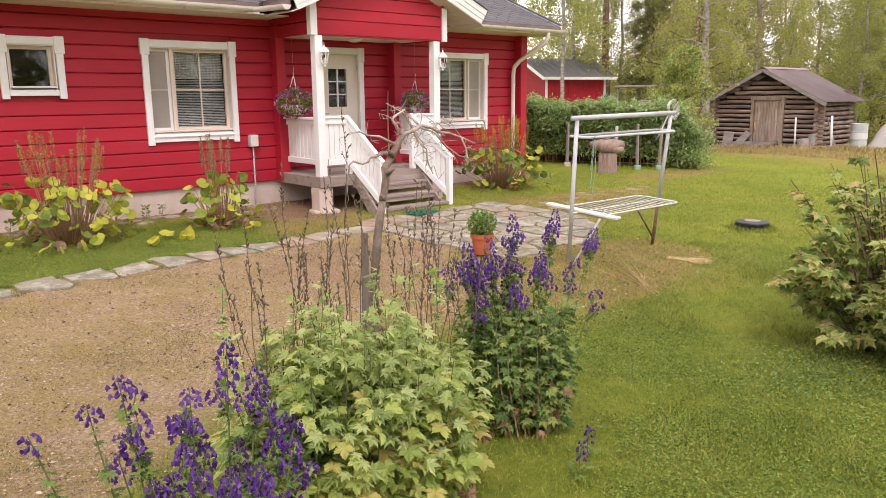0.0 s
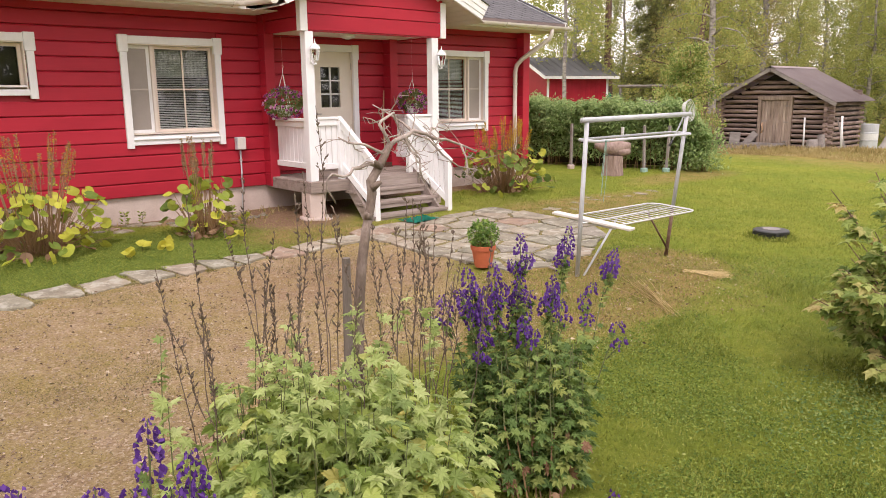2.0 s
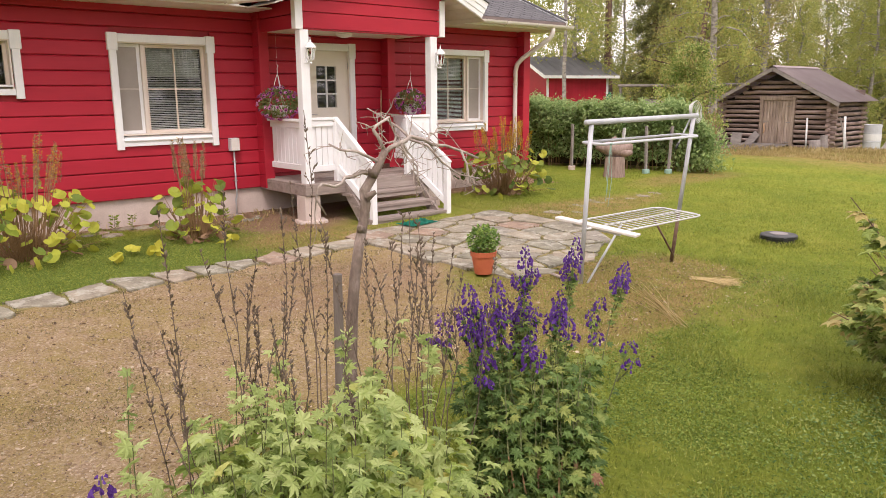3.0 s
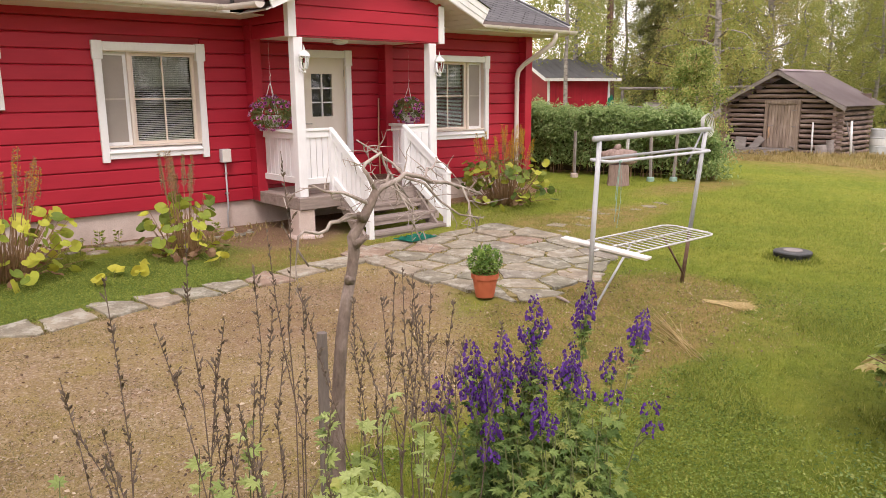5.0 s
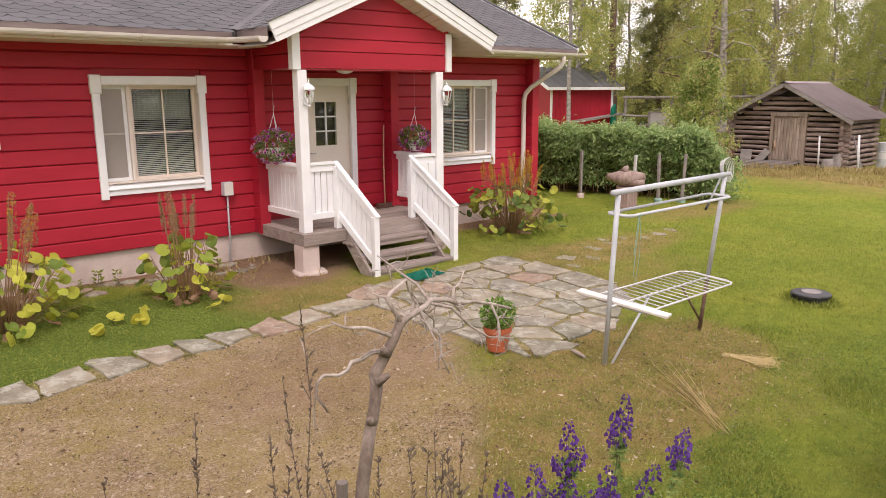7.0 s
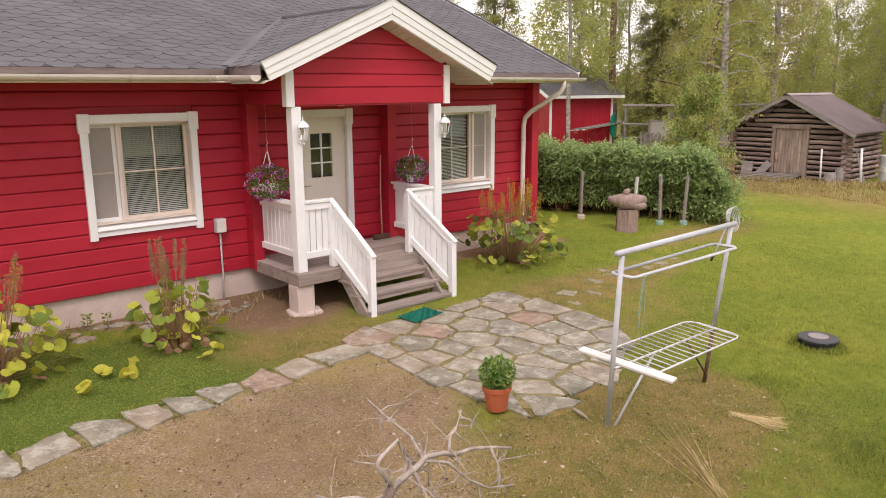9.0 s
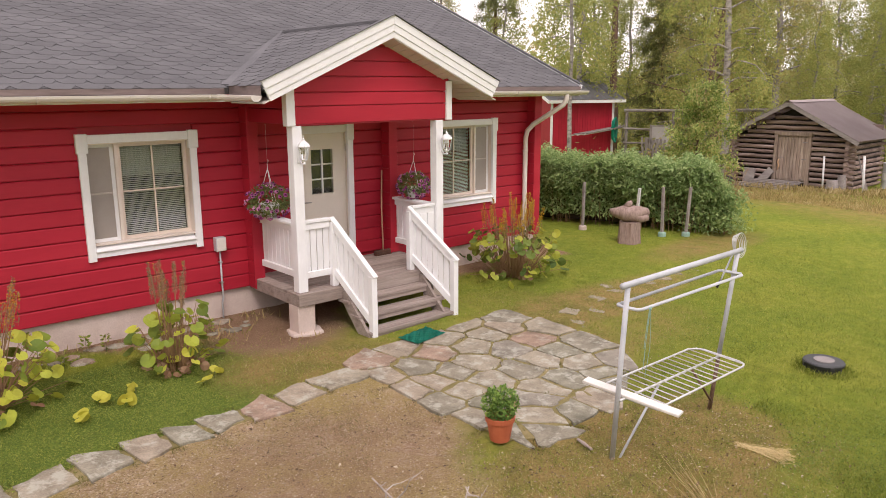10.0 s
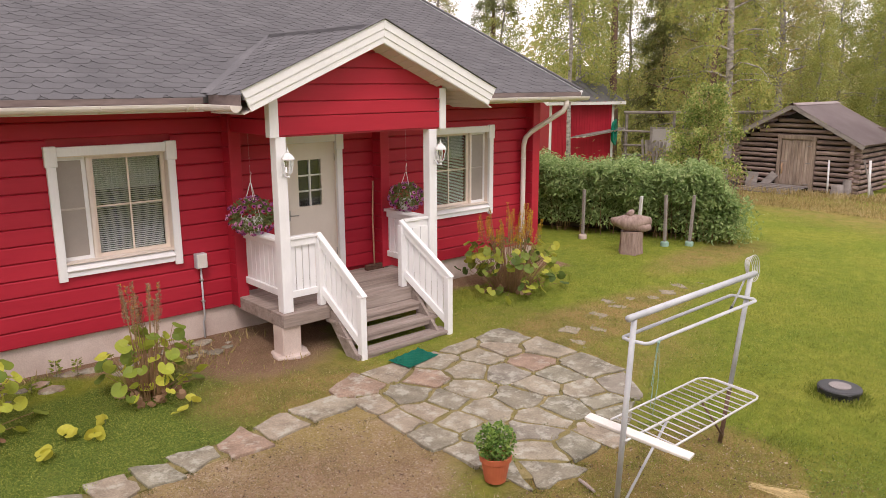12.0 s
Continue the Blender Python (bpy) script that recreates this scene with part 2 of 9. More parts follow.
def gz(x, y):
    return float(ground_z(np.array(float(x)), np.array(float(y))))


def yard_axes(x, y):
    """Distances along and across the edging, which runs a little askew to the house."""
    return 1.004 * x - 0.1476 * y - 0.057, 0.0159 * x + 0.9852 * y - 0.1825


def gravel_mask(x, y):
    """1 on the gravel yard, between the edging stones, the terrace and the flower beds."""
    x, y = yard_axes(x, y)
    wob = 0.18 * np.sin(x * 1.7 + y * 0.8) + 0.12 * np.sin(x * 4.1 - y * 2.3)
    back = smooth01((-2.99 + 0.118 * (np.clip(x, -9, 2.6) - 2.14) - y + 0.04 * np.sin(x * 5)) / 0.2)
    right = smooth01((3.05 + 0.25 * (y + 6.2) + wob - x) / 1.6)
    front = smooth01((y + 7.35 + 0.75 * smooth01((0.2 - x) / 0.8) - 0.28 * np.minimum(0, x + 1) - 0.30 * np.maximum(0, x - 0.2) + wob) / 0.8)
    return back * right * front


def dry_mask(x, y):
    """1 where the grass is thin, yellow or mossy."""
    x, y = yard_axes(x, y)
    def spot(cx, cy, rx, ry):
        return np.clip(1.25 - ((x - cx) / rx) ** 2 - ((y - cy) / ry) ** 2, 0, 1)
    m = spot(3.3, -6.6, 1.9, 0.9) + spot(5.0, -6.3, 0.9, 0.8) + 1.0 * spot(7.4, -2.9, 2.6, 0.7) + 1.0 * spot(2.1, -2.2, 1.3, 1.0) + spot(3.7, -5.9, 1.3, 0.7)
    m += 0.8 * spot(12.2, -1.9, 2.4, 0.7) + spot(20.2, 0.4, 2.4, 9) + 0.7 * spot(1.2, -6.6, 1.4, 0.7) + 0.35 * spot(5.8, -2.2, 1.2, 0.8)
    m += 0.75 * spot(4.1, -3.9, 2.0, 1.7) + 0.55 * spot(6.4, -3.9, 2.0, 1.1) + 0.4 * spot(4.6, -7.2, 1.6, 0.9) + 0.7 * spot(2.6, -6.7, 1.5, 1.3)
    return np.clip(m, 0, 1)


def clover_mask(x, y):
    """1 on the bed of low creeping green along the house."""
    x, y = yard_axes(x, y)
    m = smooth01((y + 3.03 - 0.118 * (np.clip(x, -9, 2.6) - 2.14)) / 0.2) * smooth01((-0.75 - y) / 0.4) * smooth01((2.0 - x + 0.3 * np.sin(y * 3)) / 0.6)
    m2 = np.clip(1.2 - ((x - 2.6) / 3.4) ** 2 - ((y + 9.4) / 2.4) ** 2, 0, 1) * 0.3
    return np.clip(m + m2, 0, 1)


def soil_mask(x, y):
    """1 on the bare reddish soil at the foot of the wall and under the porch."""
    x, y = yard_axes(x, y)
    wob = 0.12 * np.sin(x * 2.3) + 0.08 * np.sin(x * 5.7 + 1)
    m = smooth01((y + 0.62 + wob) / 0.35) * (x < 9) * (x > -8) * (y < 1)
    deck = smooth01(1.2 - ((x - 2.25) / 1.3) ** 2 - ((y + 0.9) / 1.15) ** 2)
    yard = 0.55 * np.clip(1.2 - ((x - 1.3) / 1.9) ** 2 - ((y + 4.6) / 1.3) ** 2, 0, 1)
    return np.clip(m + deck + yard, 0, 1)


def spread(lo, hi, step, far, grow=1.35):
    mid = list(np.arange(lo, hi + 1e-6, step))
    s, a, b = step, [], []
    while (a[-1] if a else 0) < far:
        s = min(s * grow, 40)
        a.append((a[-1] if a else 0) + s)
    return np.array([lo - v for v in reversed(a)] + mid + [hi + v for v in a])


def build_ground():
    xs, ys = spread(-6.5, 12.5, 0.1, 320), spread(-13, 2, 0.1, 320)
    gx, gy = np.meshgrid(xs, ys)
    gz = ground_z(gx, gy)
    near = np.exp(-((gx - 2) / 9) ** 2 - ((gy + 5) / 7) ** 2)
    gz = gz + near * 0.012 * (np.sin(gx * 11.3 + gy * 3) * np.sin(gy * 9.1 - gx * 2))
    verts = np.stack([gx, gy, gz], -1).reshape(-1, 3)
    nx, ny = len(xs), len(ys)
    idx = np.arange(nx * ny).reshape(ny, nx)
    faces = np.stack([idx[:-1, :-1], idx[:-1, 1:], idx[1:, 1:], idx[1:, :-1]], -1).reshape(-1, 4)
    me = bpy.data.meshes.new("ground")
    me.from_pydata(verts.tolist(), [], faces.tolist())
    att = me.color_attributes.new("cover", "FLOAT_COLOR", "POINT")
    cov = np.ones((nx * ny, 4), np.float32)
    fx, fy = gx.ravel(), gy.ravel()
    cov[:, 0], cov[:, 1], cov[:, 2] = gravel_mask(fx, fy), dry_mask(fx, fy), clover_mask(fx, fy)
    cov[:, 3] = soil_mask(fx, fy)
    att.data.foreach_set("color", cov.ravel())
    me.shade_smooth()
    mt = bpy.data.materials.new("lawn_and_gravel")
    mt.use_nodes = True
    n, l = mt.node_tree.nodes, mt.node_tree.links
    bs = n["Principled BSDF"]
    bs.inputs["Roughness"].default_value = 0.95
    bs.inputs["Specular IOR Level"].default_value = 0.15
    geo = n.new("ShaderNodeNewGeometry")
    av = n.new("ShaderNodeAttribute")
    av.attribute_name = "cover"
    sep = n.new("ShaderNodeSeparateColor")
    l.new(av.outputs["Color"], sep.inputs["Color"])

    def tex(scale, detail=6, rough=0.6):
        t = n.new("ShaderNodeTexNoise")
        t.inputs["Scale"].default_value, t.inputs["Detail"].default_value, t.inputs["Roughness"].default_value = scale, detail, rough
        l.new(geo.outputs["Position"], t.inputs["Vector"])
        return t.outputs["Fac"]

    def ramp(fac, stops):
        r = n.new("ShaderNodeValToRGB")
        el = r.color_ramp.elements
        while len(el) < len(stops):
            el.new(0.5)
        for i, (p, c) in enumerate(stops):
            el[i].position, el[i].color = p, (*c, 1)
        l.new(fac, r.inputs["Fac"])
        return r.outputs["Color"]

    def mix(fac, a, b, kind="MIX"):
        m = n.new("ShaderNodeMix")
        m.data_type, m.blend_type = "RGBA", kind
        if isinstance(fac, float):
            m.inputs["Factor"].default_value = fac
        else:
            l.new(fac, m.inputs["Factor"])
        l.new(a, m.inputs["A"])
        l.new(b, m.inputs["B"])
        return m.outputs["Result"]

    def math2(op, a, b):
        m = n.new("ShaderNodeMath")
        m.operation = op
        for i, v in enumerate((a, b)):
            if isinstance(v, (int, float)):
                m.inputs[i].default_value = v
            else:
                l.new(v, m.inputs[i])
        m.use_clamp = op != "ADD"
        return m.outputs[0]

    def edge(mask, width=0.45, scale=2.4):
        """The mask with a ragged rim."""
        m = n.new("ShaderNodeMath")
        m.operation = "MULTIPLY_ADD"
        l.new(tex(scale, 9, 0.8), m.inputs[0])
        m.inputs[1].default_value, m.inputs[2].default_value = 1.3, -0.65
        s = math2("ADD", mask, m.outputs[0])
        r = n.new("ShaderNodeMapRange")
        r.inputs["From Min"].default_value, r.inputs["From Max"].default_value = 0.5 - width / 2, 0.5 + width / 2
        l.new(s, r.inputs["Value"])
        return r.outputs["Result"]

    lawn = mix(0.55, ramp(tex(0.55, 4), [(0.36, (0.150, 0.215, 0.024)), (0.5, (0.275, 0.315, 0.036)), (0.62, (0.43, 0.385, 0.065))]),
               ramp(tex(30, 9, 0.85), [(0.34, (0.070, 0.100, 0.010)), (0.5, (0.230, 0.285, 0.032)), (0.64, (0.44, 0.47, 0.09))]))
    lawn = mix(0.45, lawn, ramp(tex(5.5, 8, 0.8), [(0.36, (0.055, 0.105, 0.012)), (0.5, (0.175, 0.23, 0.026)), (0.64, (0.33, 0.34, 0.06))]))
    dry = mix(0.6, ramp(tex(3.0), [(0.38, (0.13, 0.16, 0.028)), (0.47, (0.25, 0.225, 0.055)), (0.54, (0.35, 0.25, 0.085)), (0.68, (0.42, 0.27, 0.11))]),
              ramp(tex(45, 8, 0.8), [(0.34, (0.075, 0.058, 0.016)), (0.52, (0.31, 0.235, 0.080)), (0.70, (0.54, 0.44, 0.21))]))
    clover = mix(0.6, ramp(tex(1.2), [(0.35, (0.10, 0.165, 0.026)), (0.6, (0.175, 0.245, 0.042))]),
                 ramp(tex(38, 8, 0.75), [(0.32, (0.030, 0.058, 0.010)), (0.5, (0.155, 0.225, 0.040)), (0.68, (0.36, 0.45, 0.10))]))
    vor = n.new("ShaderNodeTexVoronoi")
    vor.inputs["Scale"].default_value = 62
    l.new(geo.outputs["Position"], vor.inputs["Vector"])
    sepv = n.new("ShaderNodeSeparateColor")
    l.new(vor.outputs["Color"], sepv.inputs["Color"])
    grit = ramp(sepv.outputs["Red"], [(0.0, (0.165, 0.11, 0.075)), (0.45, (0.385, 0.275, 0.18)), (0.82, (0.56, 0.43, 0.31)), (1.0, (0.82, 0.72, 0.60))])
    gravel = mix(0.42, grit, ramp(tex(1.1, 8, 0.65), [(0.3, (0.27, 0.17, 0.085)), (0.5, (0.48, 0.325, 0.19)), (0.72, (0.64, 0.475, 0.335))]))
    moss = ramp(tex(60, 6, 0.8), [(0.34, (0.17, 0.13, 0.04)), (0.5, (0.37, 0.285, 0.10)), (0.66, (0.58, 0.46, 0.21))])
    gravel = mix(edge(math2("MULTIPLY", tex(0.8, 4), 1.04), 0.5, 5.0), gravel, moss)
    col = mix(edge(sep.outputs["Blue"], 0.6, 3.0), lawn, clover)
    col = mix(edge(sep.outputs["Green"], 0.9, 2.6), col, dry)
    col = mix(edge(sep.outputs["Red"], 0.6, 1.9), col, gravel)
    soil = mix(0.62, ramp(tex(2.2), [(0.36, (0.20, 0.125, 0.055)), (0.5, (0.32, 0.19, 0.115)), (0.66, (0.40, 0.28, 0.15))]),
               ramp(tex(75, 9, 0.85), [(0.36, (0.07, 0.044, 0.024)), (0.5, (0.26, 0.165, 0.105)), (0.62, (0.58, 0.43, 0.31))]))
    col = mix(edge(av.outputs["Alpha"], 0.7, 2.8), col, soil)
    l.new(col, bs.inputs["Base Color"])
    bp = n.new("ShaderNodeBump")
    bp.inputs["Strength"].default_value, bp.inputs["Distance"].default_value = 1.0, 0.035
    l.new(tex(48, 9, 0.85), bp.inputs["Height"])
    l.new(bp.outputs["Normal"], bs.inputs["Normal"])
    me.materials.append(mt)
    return tagged(new("ground", me), "mown lawn, gravel yard and dry grass around the house", "ground", "", "structure")


ground = build_ground()

# ---- the house ----
house = thing("house", 0, 0, 0, 0, "red-painted timber bungalow with white trim and dark shingled roof", "house")
X0, X1, DEPTH = -6.0, 8.56, 9.0
ROW, BASE = 0.201, 0.55
SLOPE = 0.43


def roof_z(y):
    return 3.748 + SLOPE * y


# window openings as (x0, x1, z0, z1)
WINDOWS = [(0.06, 1.43, 1.46, 2.765), (5.895, 7.265, 1.46, 2.765), (-1.83, -1.22, 2.10, 2.74)]
DOOR = (3.09, 4.03, 0.72, 2.79)


def wall_with_holes(bm, x0, x1, y0, y1, z0, z1, holes):
    xs = sorted({x0, x1, *(v for h in holes for v in h[:2])})
    for a, b in zip(xs, xs[1:]):
        cut = sorted((h[2], h[3]) for h in holes if h[0] < b - 1e-6 and h[1] > a + 1e-6)
        z = z0
        for c, d in cut:
            if c > z:
                box(bm, a, b, y0, y1, z, c)
            z = d
        if z < z1:
            box(bm, a, b, y0, y1, z, z1)
    return bm


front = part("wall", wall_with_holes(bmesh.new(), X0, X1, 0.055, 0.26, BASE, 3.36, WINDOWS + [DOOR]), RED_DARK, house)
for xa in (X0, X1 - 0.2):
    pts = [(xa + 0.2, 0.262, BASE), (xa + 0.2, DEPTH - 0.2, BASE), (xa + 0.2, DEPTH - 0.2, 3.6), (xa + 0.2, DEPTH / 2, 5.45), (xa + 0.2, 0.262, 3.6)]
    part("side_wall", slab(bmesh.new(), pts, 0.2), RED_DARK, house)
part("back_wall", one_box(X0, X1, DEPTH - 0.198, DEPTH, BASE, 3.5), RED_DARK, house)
# floor, ceiling and partition carry the unlit room's shade in their near-black colour
part("floor", one_box(X0 + 0.2, X1 - 0.2, 0.262, DEPTH - 0.2, 0.56, 0.7), UNLIT, house)
part("ceiling", one_box(X0 + 0.2, X1 - 0.2, 0.262, DEPTH - 0.2, 3.2, 3.3), UNLIT, house)
part("partition", one_box(X0 + 0.2, X1 - 0.2, 3.0, 3.1, 0.7, 3.2), UNLIT, house)
part("foundation", one_box(X0 + 0.03, X1 - 0.03, 0.075, DEPTH - 0.05, -0.3, BASE + 0.03, 0.01), CONCRETE, house, "bare concrete foundation plinth")

# horizontal siding boards, lower edge proud of the next one down
def board_mesh(name):
    me = bpy.data.meshes.new(name)
    prof = [(0.0, 0.0), (-0.030, 0.004), (-0.037, 0.014), (-0.030, ROW - 0.022), (-0.016, ROW - 0.005), (0.0, ROW - 0.001)]
    v = [(x, y, z) for x in (0, 1) for y, z in prof]
    k = len(prof)
    f = [(i, (i + 1) % k, k + (i + 1) % k, k + i) for i in range(k)] + [tuple(range(k))[::-1], tuple(range(k, 2 * k))]
    me.from_pydata(v, [], f)
    me.materials.append(RED)
    return me


BOARD = board_mesh("board")
CASING = [(-0.01, 1.51, 1.262, 2.875), (5.815, 7.335, 1.262, 2.86), (-1.94, -1.11, 1.99, 2.85)]


def side_boards(parent, x0, x1, y, holes, rows):
    for r in rows:
        z = BASE + r * ROW
        cuts = sorted((max(x0, h[0]), min(x1, h[1])) for h in holes if h[2] < z + ROW * 0.6 and h[3] > z + ROW * 0.4 and h[0] < x1 and h[1] > x0)
        x = x0
        for a, b in cuts + [(x1, x1)]:
            if a - x > 0.03:
                piece("board", BOARD, parent, Matrix.LocRotScale((x, y, z), None, (a - x, 1, 1)))
            x = max(x, b)


in_casing = [(a + 0.03, b - 0.03, c + 0.02, d - 0.03) for a, b, c, d in CASING]
side_boards(front, X0, 2.20, 0.053, in_casing, range(14))
side_boards(front, 2.34, 4.68, 0.053, [(3.02, 4.10, 0.0, 2.83)], range(1, 13))
side_boards(front, 4.84, 8.22, 0.053, in_casing, range(14))


def log_column(col, x0, x1, y0, z0, z1):
    """The squared log ends of a cross wall, standing out of the front."""
    z = z0
    while z < z1 - 0.02:
        t = min(z + ROW, z1)
        part("log_end", one_box(x0, x1, y0, 0.05, z + 0.010, t, 0.006), RED, col)
        z = t


def corner_face(x0, x1, y0, z0, z1):
    return one_box(x0 - 0.004, x1 + 0.004, y0 - 0.022, y0 - 0.001, z0, z1, 0.004)


for xa, xb, yf, za in ((2.18, 2.34, -0.17, BASE), (4.68, 4.84, -0.17, 0.72), (8.22, 8.40, -0.16, BASE)):
    col = part("corner_board", corner_face(xa, xb, yf, za, 3.26), RED, house)
    log_column(col, xa, xb, yf, za, 3.26)
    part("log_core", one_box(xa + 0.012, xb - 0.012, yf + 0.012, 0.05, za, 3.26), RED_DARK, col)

# windows: casing, sill, sashes, panes, blinds
def window(x0, x1, z0, z1, hole, narrow):
    """narrow: 'l' or 'r' for the side of the narrow screened sash, '' for one small light."""
    a, b, c, d = hole
    win = part("window", wall_with_holes(bmesh.new(), a, b, -0.004, 0.20, c, d, [(a + 0.02, b - 0.02, c + 0.02, d - 0.02)]), JAMB, house, "white-cased timber window with pale wood sashes")
    w = 0.098
    for xa, xb in ((x0, x0 + w), (x1 - w, x1)):
        part("casing", one_box(xa, xb, -0.026, 0.03, z0, z1 - 0.20, 0.004), WHITE, win)
        part("casing_cap", one_box(xa - 0.018, xb + 0.024, -0.034, 0.03, z1 - 0.235, z1 + 0.008, 0.006), WHITE, win)
    part("casing", one_box(x0 + w + 0.025, x1 - w - 0.019, -0.026, 0.03, z1 - 0.115, z1 - 0.006, 0.004), WHITE, win)
    part("casing", one_box(x0 + w + 0.001, x1 - w - 0.001, -0.024, 0.03, z0 + 0.045, z0 + 0.125, 0.004), WHITE, win)
    bm = bmesh.new()
    ym, zm = 0.035, z0 + 0.166
    slope = math.atan2(c + 0.03 - (z0 + 0.132), 0.165)
    box(bm, a + 0.021, b - 0.021, -0.09, 0.085, -0.012, 0.012, 0.004, Matrix.Translation((0, ym, zm)) @ Euler((slope, 0, 0)).to_matrix().to_4x4())
    part("sill", bm, WHITE, win)
    if narrow == "l":
        lights = [(a + 0.021, a + 0.39, 1, 2, True), (a + 0.43, b - 0.021, 2, 2, False)]
    elif narrow == "r":
        lights = [(a + 0.021, b - 0.43, 2, 2, False), (b - 0.39, b - 0.021, 1, 2, True)]
    else:
        lights = [(a + 0.021, b - 0.021, 1, 1, False)]
    if narrow:
        xm = a + 0.41 if narrow == "l" else b - 0.41
        part("mullion", one_box(xm - 0.0195, xm + 0.0195, 0.07, 0.19, c + 0.022, d - 0.022, 0.003), JAMB, win)
    for xa, xb, cols, rows, screened in lights:
        s = 0.045
        yf = 0.115
        za, zb = c + 0.022, d - 0.022
        part("sash", wall_with_holes(bmesh.new(), xa, xb, yf, yf + 0.045, za, zb, [(xa + s, xb - s, za + s, zb - s)]), WHITE if screened else SASH, win)
        for k in range(1, cols):
            xc = xa + (xb - xa) * k / cols
            part("muntin", one_box(xc - 0.012, xc + 0.012, yf + 0.008, yf + 0.034, za + s, zb - s, 0.003), SASH, win)
        for k in range(1, rows):
            zc = za + (zb - za) * k / rows
            part("muntin", one_box(xa + s, xb - s, yf + (-0.004 if screened else 0.01), yf + 0.032, zc - 0.012, zc + 0.012, 0.003), SCREEN_BAR if screened else SASH, win)
        g = part("pane", one_box(xa + s - 0.004, xb - s + 0.004, yf + 0.018, yf + 0.024, za + s - 0.004, zb - s + 0.004), GLASS, win)
        g.visible_shadow = False
        if screened:
            part("insect_screen", one_box(xa + s + 0.001, xb - s - 0.001, yf + 0.003, yf + 0.006, za + s + 0.001, zb - s - 0.001), SCREEN, win, "fine grey-brown insect screen")
        elif narrow:
            bm = bmesh.new()
            z = za + s + 0.01
            while z < zb - s:
                box(bm, xa + s, xb - s, -0.0125, 0.0125, -0.001, 0.001, 0, Matrix.Translation((0, yf + 0.075, z)) @ Euler((radians(27), 0, 0)).to_matrix().to_4x4())
                z += 0.026
            part("blind", bm, BLIND, win, "half-open slatted blind")
            bm = bmesh.new()
            for k in range(28):
                u0, u1 = xa + s + (xb - xa - 2 * s) * k / 28, xa + s + (xb - xa - 2 * s) * (k + 1) / 28
                y0, y1 = 0.235 + 0.02 * (k % 2), 0.235 + 0.02 * ((k + 1) % 2)
                q = [bm.verts.new(p) for p in ((u0, y0, zb - s - 0.40), (u1, y1, zb - s - 0.40), (u1, y1, zb - s), (u0, y0, zb - s))]
                bm.faces.new(q)
            part("curtain", bm, CURTAIN, win)
    return win


window(*CASING[0], WINDOWS[0], "l")
window(*CASING[1], WINDOWS[1], "r")
window(*CASING[2], WINDOWS[2], "")

# the front door
# grey of an added board behind the panes, standing in for their reflections
REFLECTION_GREY = material("pane_reflection_grey", [(0.10, 0.095, 0.10), (0.14, 0.135, 0.14)], scale=8, rough=0.9, bump=0)
def front_door():
    part("reflection_board", one_box(3.29, 3.83, 0.215, 0.225, 1.74, 2.56), REFLECTION_GREY, house)
    d = part("door", wall_with_holes(bmesh.new(), 3.13, 3.99, 0.075, 0.135, 0.735, 2.745, [(3.36, 3.755, 1.80, 2.49)]), CREAM, house, "cream front door with six small panes")
    part("door_frame", wall_with_holes(bmesh.new(), 3.09, 4.03, 0.03, 0.2, 0.72, 2.79, [(3.13, 3.99, 0.70, 2.745)]), CREAM, d)
    for xa, xb in ((3.01, 3.115), (3.985, 4.09)):
        part("door_casing", one_box(xa, xb, -0.020, 0.03, 0.72, 2.66, 0.004), WHITE, d)
        part("casing_cap", one_box(xa - 0.018, xb + 0.018, -0.030, 0.03, 2.62, 2.872, 0.006), WHITE, d)
    part("door_casing", one_box(3.134, 3.966, -0.020, 0.03, 2.745, 2.862, 0.004), WHITE, d)
    for i in range(2):
        for j in range(3):
            xa, za = 3.364 + i * 0.197, 1.804 + j * 0.23
            g = part("pane", one_box(xa, xa + 0.19, 0.095, 0.101, za, za + 0.222), GLASS, d)
            g.visible_shadow = False
    part("glazing_bar", one_box(3.546, 3.569, 0.07, 0.105, 1.80, 2.49, 0.002), WHITE, d)
    for z in (2.03, 2.26):
        part("glazing_bar", one_box(3.36, 3.545, 0.071, 0.104, z - 0.011, z + 0.011, 0.002), WHITE, d)
        part("glazing_bar", one_box(3.57, 3.755, 0.071, 0.104, z - 0.011, z + 0.011, 0.002), WHITE, d)
    bm = bmesh.new()
    tube(bm, [(3.19, 0.078, 1.69), (3.19, 0.02, 1.69), (3.31, 0.015, 1.69)], 0.009, 8)
    part("door_handle", bm, METAL, d, "steel lever handle", smooth=True)
    part("lock_plate", one_box(3.175, 3.205, 0.068, 0.074, 1.61, 1.77, 0.002), METAL, d)
    for z in (1.0, 2.45):
        part("hinge", one_tube([(3.992, 0.06, z), (3.992, 0.06, z + 0.11)], 0.011, 8), METAL, d, smooth=True)
    part("threshold", one_box(3.09, 4.03, -0.03, 0.029, 0.705, 0.735, 0.004), DECK, d)


METAL = material("brushed_steel", [(0.42, 0.40, 0.38), (0.55, 0.53, 0.5)], rough=0.35, metal=0.9, bump=0.02)
front_door()

